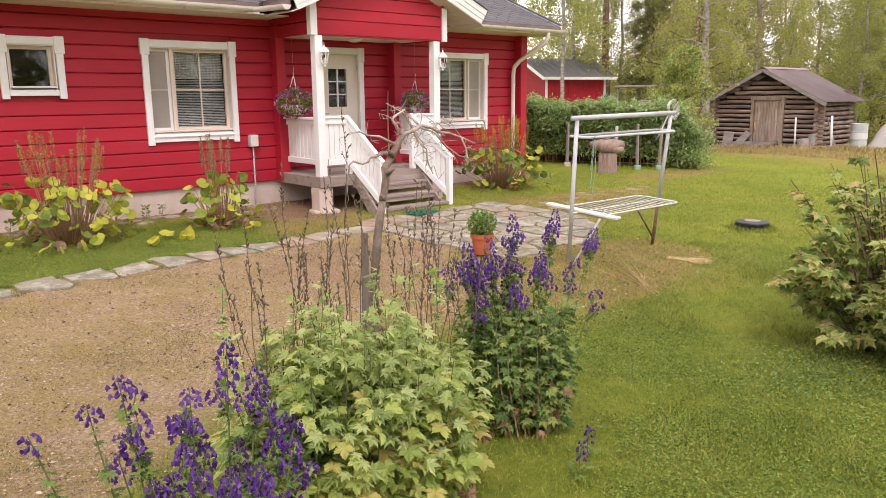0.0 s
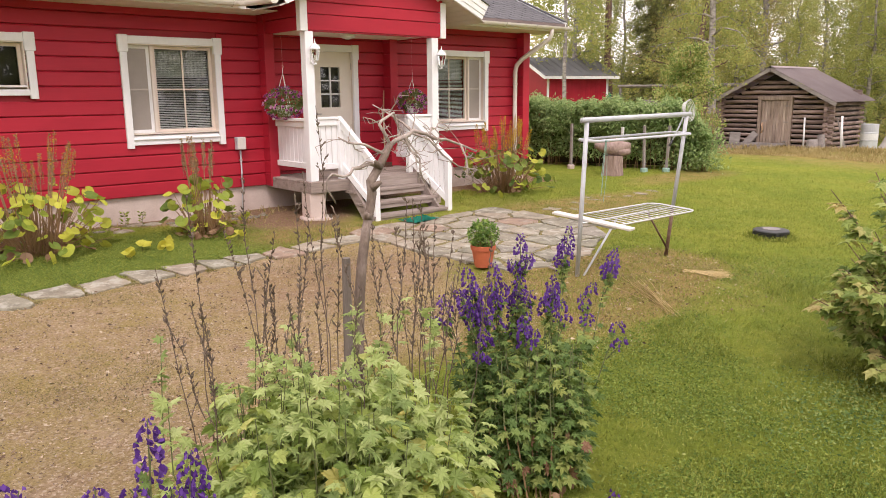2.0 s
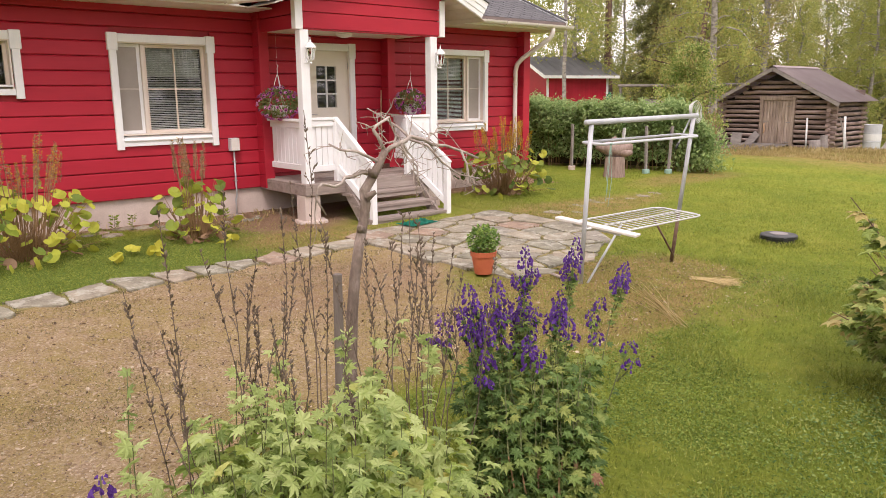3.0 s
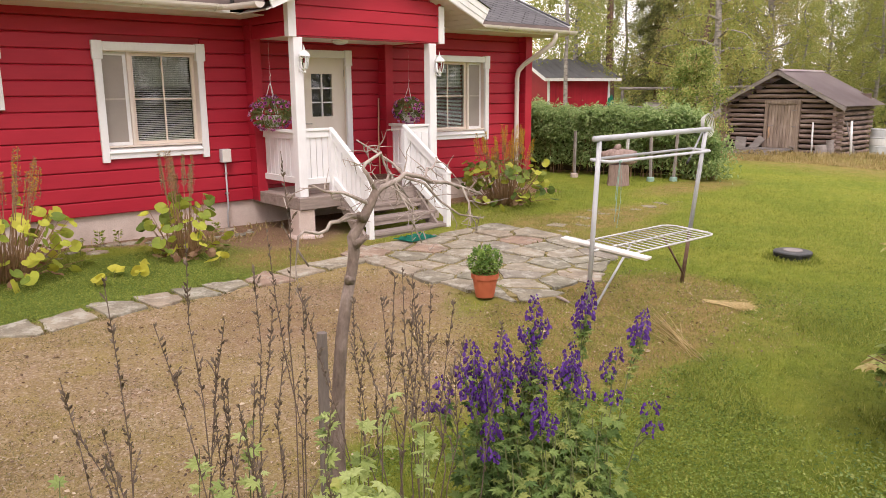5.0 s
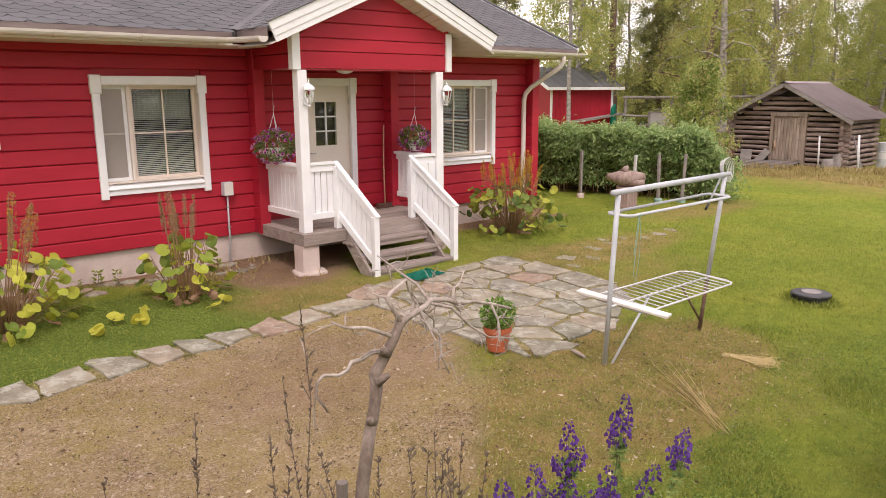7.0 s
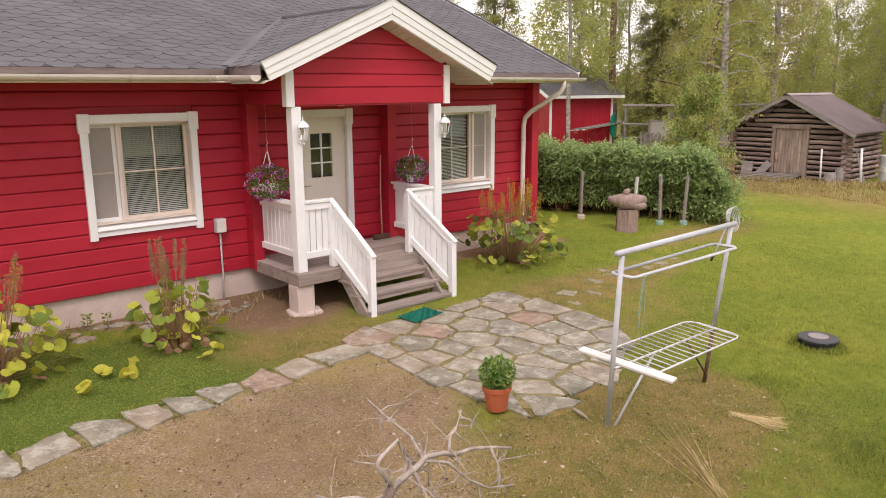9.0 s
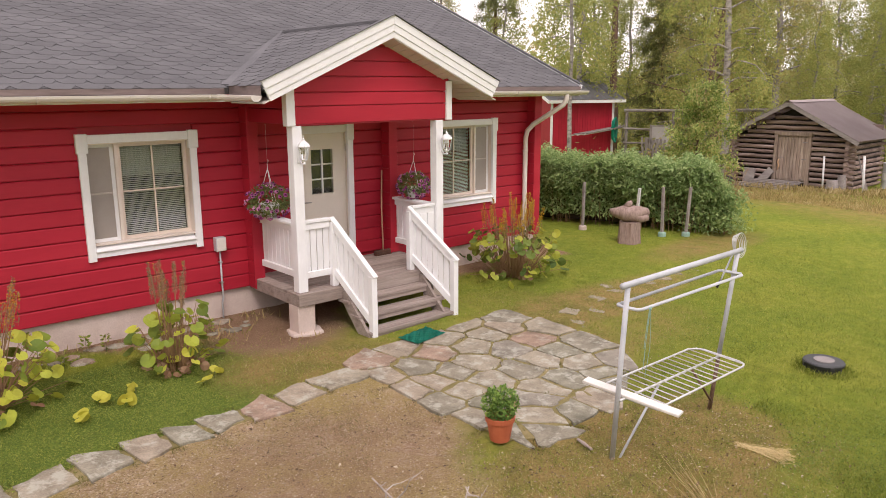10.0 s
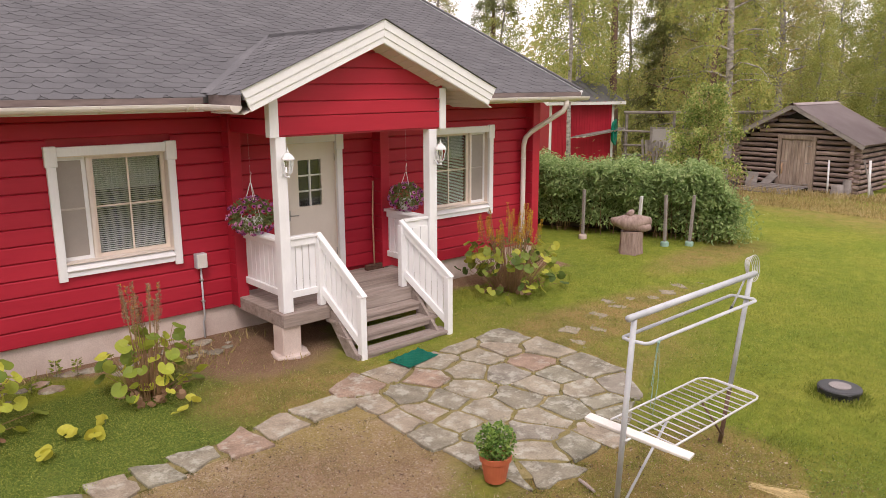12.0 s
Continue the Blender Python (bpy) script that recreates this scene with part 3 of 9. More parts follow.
# main roof: two slopes with a shingle cover, fascia, soffit and gutter
VX0, VX1, RIDGE_Y = X0 - 0.5, 8.86, 4.5
bm = bmesh.new()
slab(bm, [(VX0, -0.72, roof_z(-0.72)), (VX1, -0.72, roof_z(-0.72)), (VX1, RIDGE_Y, roof_z(RIDGE_Y)), (VX0, RIDGE_Y, roof_z(RIDGE_Y))], 0.09)
slab(bm, [(VX0, RIDGE_Y, roof_z(RIDGE_Y)), (VX1, RIDGE_Y, roof_z(RIDGE_Y)), (VX1, 9.72, roof_z(-0.72)), (VX0, 9.72, roof_z(-0.72))], 0.09)
roof = part("roof", bm, SHINGLE, house, "dark grey hexagonal bitumen shingle roof")
FLASHING = material("brown_eave_flashing", [(0.10, 0.075, 0.07), (0.16, 0.12, 0.11), (0.22, 0.17, 0.155)], scale=4, stretch=(0.5, 1, 3), rough=0.5, bump=0.05, speck=0.12)
for xa, xb in ((VX0, 1.62), (5.80, VX1)):
    part("fascia", one_box(xa, xb, -0.745, -0.72, 3.26, 3.355, 0.003), WHITE, house)
    part("eave_flashing", one_box(xa, xb, -0.752, -0.72, 3.357, 3.428, 0.003), FLASHING, house, "brown metal drip flashing")
SOFFIT = material("cream_soffit_boards", [(0.60, 0.54, 0.49), (0.66, 0.60, 0.55)], scale=2, rough=0.6, bump=0.05, speck=0.06, rand=0.04)
for xa, xb in ((VX0, 2.15), (5.03, VX1)):
    for k in range(6):
        part("soffit_board", one_box(xa, xb, -0.718 + 0.126 * k, -0.718 + 0.126 * k + 0.121, 3.262, 3.280, 0.003), SOFFIT, house)
for s, ya, yb in ((1, -0.74, RIDGE_Y),):
    a, b = Vector((VX1 + 0.012, ya, roof_z(ya) - 0.06)), Vector((VX1 + 0.012, yb, roof_z(yb) - 0.06))
    bm = bmesh.new()
    beam(bm, a, b, 0.025, 0.17, 0.003)
    part("verge_board", bm, WHITE, house)
    bm = bmesh.new()
    beam(bm, a + Vector((0.0, 0, 0.105)), b + Vector((0.0, 0, 0.105)), 0.06, 0.03, 0.006)
    part("verge_flashing", bm, SHINGLE, house)


def gutter(pts):
    bm = bmesh.new()
    prof = [(0.074 * math.cos(a), 0.074 * math.sin(a)) for a in np.linspace(math.pi, 2 * math.pi, 9)]
    prof += [(0.058 * math.cos(a), 0.058 * math.sin(a)) for a in np.linspace(2 * math.pi, math.pi, 9)]
    rings = []
    for p, s in pts:
        s = Vector(s)
        rings.append([bm.verts.new(Vector(p) + s * u + Vector((0, 0, v))) for u, v in prof])
    k = len(prof)
    for r, q in zip(rings, rings[1:]):
        for i in range(k):
            bm.faces.new((r[i], r[(i + 1) % k], q[(i + 1) % k], q[i]))
    bm.faces.new(rings[0])
    bm.faces.new(rings[-1][::-1])
    bmesh.ops.recalc_face_normals(bm, faces=bm.faces[:])
    return bm


GY, GZ = -0.835, 3.352
g1 = part("gutter", gutter([((VX0, GY, GZ), (0, 1, 0)), ((1.44, GY, GZ), (0, 1, 0)), ((1.53, GY - 0.07, GZ), (0.6, 0.8, 0)), ((1.64, -1.55, GZ - 0.01), (1, 0.1, 0))]), GUTTER, house, "cream metal half-round gutter")
g2 = part("gutter", gutter([((5.86, GY, GZ), (0, 1, 0)), ((VX1 + 0.06, GY, GZ), (0, 1, 0))]), GUTTER, house, "cream metal half-round gutter")
for p, s in (((VX1 + 0.062, GY, GZ), (0, 1, 0)), ((5.858, GY, GZ), (0, 1, 0)), ((1.64, -1.556, GZ - 0.01), (1, 0.1, 0))):
    bm = bmesh.new()
    d = Vector((0, 0, 1)).cross(Vector(s))
    prof = [Vector(p) + Vector(s) * 0.077 * math.cos(a) + Vector((0, 0, 0.077 * math.sin(a))) for a in np.linspace(math.pi, 2 * math.pi, 11)]
    slab(bm, prof, 0.006)
    part("gutter_end", bm, GUTTER, g1)
for x in list(np.arange(-5.5, 1.4, 0.98)) + list(np.arange(6.1, 8.8, 0.86)):
    bm = bmesh.new()
    tube(bm, [(x, GY + 0.080 * math.cos(a), GZ + 0.080 * math.sin(a)) for a in np.linspace(math.pi, 2 * math.pi, 9)], 0.006, 6)
    part("gutter_bracket", bm, GUTTER, g1)
bm = bmesh.new()
tube(bm, [(8.34, GY, 3.30), (8.34, GY, 3.20), (8.32, -0.79, 3.10), (8.12, -0.22, 2.72), (8.08, -0.11, 2.60), (8.07, -0.08, 2.46), (8.07, -0.08, 0.42), (8.04, -0.13, 0.30)], 0.047, 14)
dp = part("downpipe", bm, GUTTER, house, "cream round downpipe with angled bends", smooth=True)
for z in (0.9, 2.2):
    part("pipe_clip", one_tube([(8.07, -0.08, z), (8.07, -0.08, z + 0.03)], 0.054, 14), GUTTER, dp, smooth=True)

# ---- the porch ----
PX, PZ, PS = 3.735, 4.285, 0.43       # ridge line, its height, slope
PEAVE = 2.03                          # half width of the porch roof


PZR = PZ + 0.055                     # top of the porch roof


def porch_z(x):
    return PZR - PS * abs(x - PX)


def valley_y(z):
    return (z - 3.748) / SLOPE


bm = bmesh.new()
ze = porch_z(PX - PEAVE)
for s in (-1, 1):
    pts = [(PX + s * PEAVE, -1.56, ze), (PX, -1.56, PZR), (PX, valley_y(PZR), PZR), (PX + s * PEAVE, -0.73, ze)]
    slab(bm, pts[::-1] if s > 0 else pts, 0.07)
bmesh.ops.recalc_face_normals(bm, faces=bm.faces[:])
porch_roof = part("porch_roof", bm, SHINGLE, house, "gabled porch roof with hexagonal shingles")
bm = bmesh.new()
for s in (-1, 1):
    a, b = Vector((PX + s * 0.01, -1.56, PZR + 0.008)), Vector((PX + s * 0.01, valley_y(PZR), PZR + 0.008))
    w = Vector((s * 0.13, 0, -PS * 0.13))
    q = [bm.verts.new(p) for p in (a, b, b + w, a + w)]
    bm.faces.new(q)
bmesh.ops.solidify(bm, geom=bm.faces[:], thickness=0.008)
part("ridge_cap", bm, SHINGLE, porch_roof)
bm = bmesh.new()
for s in (-1, 1):
    a = Vector((PX + s * PEAVE, -0.70, ze + 0.012))
    b = Vector((PX, valley_y(PZR), PZR + 0.012))
    beam(bm, a, b, 0.2, 0.006, 0)
part("valley_strip", bm, SHINGLE, porch_roof)
part("eave_flashing", one_box(PX - PEAVE - 0.012, PX - PEAVE, -1.56, -0.72, ze - 0.13, ze - 0.006, 0.003), FLASHING, porch_roof, "brown metal drip flashing")

# barge boards: three stepped boards on each slope, soffit boards behind
for s in (-1, 1):
    for k, (y, off, h) in enumerate(((-1.600, 0.0, 0.115), (-1.588, -0.098, 0.115), (-1.576, -0.195, 0.100))):
        zt = PZ + 0.105 + off
        reach = PEAVE + 0.01
        low = reach + PS * (off - 0.0)
        cut = PS * h
        pts = [(PX, y, zt), (PX + s * low, y, zt - PS * low), (PX + s * (low - cut), y, zt - PS * (low - cut) - h), (PX, y, zt - h)]
        bm = bmesh.new()
        slab(bm, pts if s < 0 else pts[::-1], 0.028)
        bmesh.ops.recalc_face_normals(bm, faces=bm.faces[:])
        bmesh.ops.bevel(bm, geom=bm.edges[:], offset=0.003, segments=1, affect="EDGES")
        part("barge_board", bm, WHITE, house)
    bm = bmesh.new()
    beam(bm, (PX, -1.585, PZ + 0.115), (PX + s * (PEAVE + 0.02), -1.585, PZ + 0.115 - PS * (PEAVE + 0.02)), 0.075, 0.010, 0.002)
    part("drip_edge", bm, SHINGLE, house)
    n = 14
    for k in range(n):
        xa, xb = 0.002 + (PEAVE - 0.022) * k / n, 0.002 + (PEAVE - 0.022) * (k + 1) / n - 0.008
        za, zb = PZ - 0.185 - PS * xa, PZ - 0.185 - PS * xb
        bm = bmesh.new()
        yb = -1.27 if xb < 1.2 else -0.70
        drop = 0.25 * (yb + 1.56) if xb < 1.2 else 0.0
        slab(bm, [(PX + s * xa, -1.56, za), (PX + s * xb, -1.56, zb), (PX + s * xb, yb, zb - drop * 0.85), (PX + s * xa, yb, za - drop * 0.85)], 0.015)
        bmesh.ops.recalc_face_normals(bm, faces=bm.faces[:])
        part("soffit_board", bm, SOFFIT, porch_roof)

# gable wall over the posts: boards cut to the slope
porch = thing("porch", 0, 0, 0, 0, "open front porch with white posts and red gable", "porch")
GX0, GX1, GY0 = 2.30, 4.92, -1.30
z = 2.965
hts = [0.235, 0.178, 0.208, 0.205, 0.205, 0.2]
for i, h in enumerate(hts):
    zt = min(z + h - 0.012, PZ - 0.18)
    def half(zz):
        return min((GX1 - GX0) / 2, max(0.01, (PZ - 0.17 - zz) / PS))
    cx = (GX0 + GX1) / 2
    a, b = half(z), half(zt)
    bm = bmesh.new()
    c0 = PX if a < (GX1 - GX0) / 2 else cx
    c1 = PX if b < (GX1 - GX0) / 2 else cx
    slab(bm, [(c0 - a, GY0, z), (c0 + a, GY0, z), (c1 + b, GY0, zt), (c1 - b, GY0, zt)], 0.04)
    bmesh.ops.recalc_face_normals(bm, faces=bm.faces[:])
    bmesh.ops.bevel(bm, geom=bm.edges[:], offset=0.006, segments=1, affect="EDGES")
    part("gable_board", bm, RED, porch)
    z += h
    if z > PZ - 0.21:
        break
bm = bmesh.new()
prism(bm, [(GX0 + 0.02, 2.975), (GX1 - 0.02, 2.975), (GX1 - 0.02, 3.57), (PX, PZ - 0.18), (GX0 + 0.02, 3.46)], 0.0, 0.05)
bmesh.ops.transform(bm, matrix=Matrix(((1, 0, 0, 0), (0, 0, -1, GY0 + 0.075), (0, 1, 0, 0), (0, 0, 0, 1))), verts=bm.verts[:])
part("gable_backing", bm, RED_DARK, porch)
for xa, xb, zt in ((2.175, 2.30, 3.44), (4.92, 5.03, 3.52)):
    part("corner_board", one_box(xa, xb, -1.325, -1.21, 2.945, zt, 0.004), WHITE, porch)
for xa in (2.235, 4.97):
    for k in range(3):
        part("side_board", one_box(xa - 0.02, xa + 0.02, -1.21, 0.045, 2.965 + 0.201 * k, 2.965 + 0.201 * k + 0.19, 0.006), RED, porch)
part("ceiling_panel", one_box(2.26, 4.945, -1.22, 0.03, 2.985, 3.0), CREAM, porch)
part("beam", one_box(2.305, 4.915, -1.285, -1.225, 2.945, 2.963), RED_DARK, porch)
bm = bmesh.new()
lathe(bm, [(0.13, 0.0), (0.13, -0.02), (0.10, -0.05), (0.04, -0.065)], 20)
bmesh.ops.transform(bm, matrix=Matrix.Translation((3.53, -0.55, 2.985)), verts=bm.verts[:])
cl = part("dome_light", bm, WHITE, None, smooth=True)
tagged(cl, "round white ceiling light under the porch roof", "lamp")

POSTS = ((2.25, 2.395), (4.72, 4.862))
for xa, xb in POSTS:
    part("post", one_box(xa, xb, -1.31, -1.165, 0.70, 2.944, 0.006), WHITE, porch)

# deck: boards across, frame and pier
DX0, DX1, DY0, DY1, DZ = 2.20, 4.92, -1.345, 0.05, 0.70
nb = 14
bw = (DY1 - DY0) / nb
for k in range(nb):
    part("deck_board", one_box(DX0, DX1, DY0 + k * bw + 0.003, DY0 + (k + 1) * bw - 0.003, DZ - 0.035, DZ, 0.004), DECK, porch)
part("deck_frame", one_box(DX0 + 0.002, DX1 - 0.002, DY0 - 0.032, DY0 + 0.0, DZ - 0.175, DZ - 0.002, 0.005), DECK, porch)
for xa in (DX0 + 0.0, DX1 - 0.04):
    part("deck_frame", one_box(xa, xa + 0.04, DY0 + 0.002, DY1, DZ - 0.175, DZ - 0.036, 0.005), DECK, porch)
part("pier", one_box(2.20, 2.47, -1.34, -1.08, 0.02, DZ - 0.176, 0.012), CONCRETE, porch, "square concrete pier under the deck")
part("pier", one_box(4.62, 4.88, -1.34, -1.08, 0.02, DZ - 0.176, 0.012), CONCRETE, porch)
bm = bmesh.new()
prism(bm, [(2.12 + 0.5 * (0.5 + 0.5 * math.cos(t)) + 0.03 * math.sin(5 * t), -1.21 + 0.23 * math.sin(t) + 0.02 * math.sin(3 * t)) for t in np.linspace(0, 2 * math.pi, 15)[:-1]], 0.03, 0.145, 0.02)
part("pier_foot", bm, CONCRETE, porch)

# steps
steps = thing("porch_steps", 0, 0, 0, 0, "weathered grey wooden steps up to the porch", "steps")
for k in range(3):
    yb = -2.02 + 0.225 * k
    zt = 0.165 + 0.178 * k
    for j in range(2):
        part("tread", one_box(2.90 - 0.02 * k, 4.50 - 0.06 * k, yb + 0.128 * j, yb + 0.128 * j + 0.122, zt - 0.045, zt, 0.005), DECK, steps)
    part("riser", one_box(2.93, 4.47 - 0.06 * k, yb + 0.018, yb + 0.04, zt - 0.125 + 0.012 * (k > 0), zt - 0.046, 0.003), DECK, steps)
for xa in (2.94, 4.34):
    bm = bmesh.new()
    slab(bm, [(xa, -2.00, 0.05), (xa, -1.78, 0.05), (xa, -1.385, 0.46), (xa, -1.385, 0.64), (xa, -1.44, 0.64), (xa, -2.00, 0.12)], 0.045)
    bmesh.ops.recalc_face_normals(bm, faces=bm.faces[:])
    part("stringer", bm, DECK, steps)


# railings
def board_panel(name, a, b, za0, zb0, za1, zb1, n, parent):
    """n upright boards between two sloping rails, from plan point a to b."""
    a, b = Vector(a), Vector(b)
    d = (b - a).normalized()
    nrm = Vector((-d.y, d.x))
    L = (b - a).length
    for k in range(n):
        u0, u1 = k / n + 0.006 / L, (k + 1) / n - 0.006 / L
        bm = bmesh.new()
        pts = []
        for u in (u0, u1):
            p = a + (b - a) * u
            pts.append((p, za0 + (zb0 - za0) * u, za1 + (zb1 - za1) * u))
        t = 0.011
        lo = [(pts[0][0], pts[0][1]), (pts[1][0], pts[1][1]), (pts[1][0], pts[1][2]), (pts[0][0], pts[0][2])]
        slab(bm, [(p.x + nrm.x * t, p.y + nrm.y * t, z) for p, z in lo], 2 * t)
        bmesh.ops.recalc_face_normals(bm, faces=bm.faces[:])
        bmesh.ops.bevel(bm, geom=bm.edges[:], offset=0.003, segments=1, affect="EDGES")
        part(name, bm, WHITE, parent)


def rail_side(a, b, label, n, z_low=0.93, z_top=1.615, cap=0.15):
    r = thing("porch_railing", 0, 0, 0, 0, label, "railing", "porch railings")
    A, B = Vector((*a, 0)), Vector((*b, 0))
    for z, w, h, nm in ((z_top + 0.025, cap, 0.04, "top_rail"), (z_top - 0.045, 0.045, 0.09, "upper_rail"), (z_low, 0.045, 0.09, "lower_rail")):
        bm = bmesh.new()
        beam(bm, A + Vector((0, 0, z)), B + Vector((0, 0, z)), w, h, 0.005)
        part(nm, bm, WHITE, r)
    board_panel("baluster", a, b, z_low + 0.046, z_low + 0.046, z_top - 0.091, z_top - 0.091, n, r)
    return r


rail_side((2.325, -0.10), (2.325, -1.16), "white boarded side railing with broad top rail", 9)
rail_side((4.79, -0.12), (4.79, -1.16), "white boarded side railing with broad top rail", 9)
rail_side((2.40, -1.24), (2.80, -1.24), "short white railing between post and steps", 4, 0.915, 1.635, 0.09)
rail_side((4.715, -1.24), (4.27, -1.24), "short white railing between post and steps", 3, 0.915, 1.635, 0.09)


def stair_rail(xt, yt, xb, yb, label):
    r = thing("stair_railing", 0, 0, 0, 0, label, "railing", "stair railings")
    T, B = Vector((xt, yt, 1.655)), Vector((xb, yb, 0.985))
    d = (B - T).normalized()
    bm = bmesh.new()
    beam(bm, T - d * 0.03, B + d * 0.08, 0.085, 0.035, 0.005)
    part("hand_rail", bm, WHITE, r)
    for off, h in ((-0.075, 0.09), (-0.72, 0.095)):
        bm = bmesh.new()
        beam(bm, T + Vector((0, 0, off)), B + Vector((0, 0, off)), 0.045, h, 0.005)
        part("slope_rail", bm, WHITE, r)
    board_panel("baluster", (xt, yt), (xb, yb), 1.655 - 0.67, 0.985 - 0.67, 1.655 - 0.12, 0.985 - 0.12, 8, r)
    part("newel", one_box(xt - 0.045, xt + 0.045, yt - 0.045, yt + 0.045, 0.705, 1.61, 0.005), WHITE, r)
    part("newel", one_box(xb - 0.045, xb + 0.045, yb - 0.045, yb + 0.045, 0.06, 0.94, 0.005), WHITE, r)


stair_rail(2.84, -1.27, 2.985, -1.985, "white sloping stair railing with boards")
stair_rail(4.22, -1.27, 4.475, -1.985, "white sloping stair railing with boards")

# ---- small things of the yard ----
STEEL_GREY = material("grey_painted_tube", [(0.40, 0.415, 0.445), (0.48, 0.495, 0.52), (0.54, 0.55, 0.57)], scale=5, rough=0.45, bump=0.05, speck=0.1)
RUST = material("rusty_iron", [(0.10, 0.055, 0.035), (0.17, 0.10, 0.07), (0.22, 0.16, 0.12)], scale=9, rough=0.85, bump=0.3, speck=0.3)
ZINC = material("galvanised_wire", [(0.50, 0.50, 0.49), (0.62, 0.62, 0.61)], scale=8, rough=0.4, metal=0.3, bump=0.02)
OLD_WHITE = material("worn_white_board", [(0.62, 0.59, 0.54), (0.74, 0.71, 0.66)], scale=6, rough=0.6, bump=0.15, speck=0.12)
BLACK = material("black_plastic", [(0.022, 0.023, 0.025), (0.035, 0.036, 0.038)], scale=6, rough=0.45, bump=0.05)
GREY_DISC = material("pale_concrete_disc", [(0.22, 0.20, 0.19), (0.28, 0.25, 0.24)], scale=9, rough=0.9, bump=0.2)
TERRACOTTA = material("orange_clay_pot", [(0.42, 0.10, 0.045), (0.50, 0.135, 0.06)], scale=6, rough=0.6, bump=0.06, speck=0.06)
# near-black for the shade painted into the hedge's core
HEDGE_SHADE = material("hedge_shade_black", [(0.03, 0.02, 0.014), (0.06, 0.042, 0.03)], scale=20, rough=0.95, bump=0.5)
GREEN_MAT = material("green_turf_mat", [(0.0, 0.20, 0.13), (0.006, 0.26, 0.175)], scale=7, rough=0.95, bump=0.8, fine=260, speck=0.3)
STRING = material("green_string", [(0.22, 0.36, 0.30), (0.30, 0.44, 0.37)], rough=0.8, bump=0)
BROOM_WOOD = material("broom_stick_wood", [(0.50, 0.30, 0.18), (0.58, 0.38, 0.24)], rough=0.6, bump=0.05)
BRISTLE = material("brown_bristle", [(0.07, 0.03, 0.02), (0.12, 0.06, 0.04)], scale=30, stretch=(1, 1, 0.1), rough=0.9, bump=0.6)
STRAW = material("dry_straw", [(0.468, 0.348, 0.145), (0.629, 0.501, 0.255)], scale=12, rough=0.8, bump=0, island=0.2)


def stone_material():
    mt = material("flagstone", [(0.165, 0.150, 0.122), (0.265, 0.240, 0.200), (0.355, 0.325, 0.275)], scale=4.5, rough=0.9, bump=0.7, fine=60, speck=0.45, rand=0.22)
    n, l = mt.node_tree.nodes, mt.node_tree.links
    bs = n["Principled BSDF"]
    src = bs.inputs["Base Color"].links[0].from_socket
    oi = n.new("ShaderNodeObjectInfo")
    tint = n.new("ShaderNodeValToRGB")
    tint.color_ramp.interpolation = "CONSTANT"
    el = tint.color_ramp.elements
    tones = ((0.0, (0.98, 0.97, 0.86)), (0.22, (0.88, 0.90, 0.79)), (0.42, (1.0, 0.96, 0.85)), (0.64, (0.98, 0.90, 0.80)), (0.80, (0.90, 0.70, 0.61)), (0.92, (0.70, 0.69, 0.66)))
    while len(el) < len(tones):
        el.new(0.5)
    for i, (p, c) in enumerate(tones):
        el[i].position, el[i].color = p, (*c, 1)
    l.new(oi.outputs["Random"], tint.inputs["Fac"])
    pink = n.new("ShaderNodeMix")
    pink.data_type, pink.blend_type = "RGBA", "MULTIPLY"
    pink.inputs["Factor"].default_value = 1.0
    l.new(tint.outputs["Color"], pink.inputs["B"])
    l.new(src, pink.inputs["A"])
    geo = n.new("ShaderNodeNewGeometry")
    lich = n.new("ShaderNodeTexNoise")
    lich.inputs["Scale"].default_value, lich.inputs["Detail"].default_value, lich.inputs["Roughness"].default_value = 5.5, 9, 0.72
    l.new(geo.outputs["Position"], lich.inputs["Vector"])
    th = n.new("ShaderNodeMapRange")
    th.inputs["From Min"].default_value, th.inputs["From Max"].default_value, th.inputs["To Max"].default_value = 0.51, 0.60, 0.62
    l.new(lich.outputs["Fac"], th.inputs["Value"])
    lm = n.new("ShaderNodeMix")
    lm.data_type = "RGBA"
    lm.inputs["B"].default_value = (0.44, 0.43, 0.36, 1)
    l.new(th.outputs["Result"], lm.inputs["Factor"])
    l.new(pink.outputs["Result"], lm.inputs["A"])
    l.new(lm.outputs["Result"], bs.inputs["Base Color"])
    return mt


STONE = stone_material()
MOSSY_STONE = material("mossy_stone", [(0.19, 0.165, 0.11), (0.27, 0.235, 0.165), (0.36, 0.31, 0.24)], scale=9, rough=0.95, bump=0.5, fine=70, speck=0.4)


def clip_half(poly, px, py, nx, ny):
    """The part of a polygon on the side of (px, py) away from the normal."""
    out = []
    for i, (x1, y1) in enumerate(poly):
        x0, y0 = poly[i - 1]
        d0, d1 = (x0 - px) * nx + (y0 - py) * ny, (x1 - px) * nx + (y1 - py) * ny
        if (d0 <= 0) != (d1 <= 0):
            t = d0 / (d0 - d1)
            out.append((x0 + (x1 - x0) * t, y0 + (y1 - y0) * t))
        if d1 <= 0:
            out.append((x1, y1))
    return out


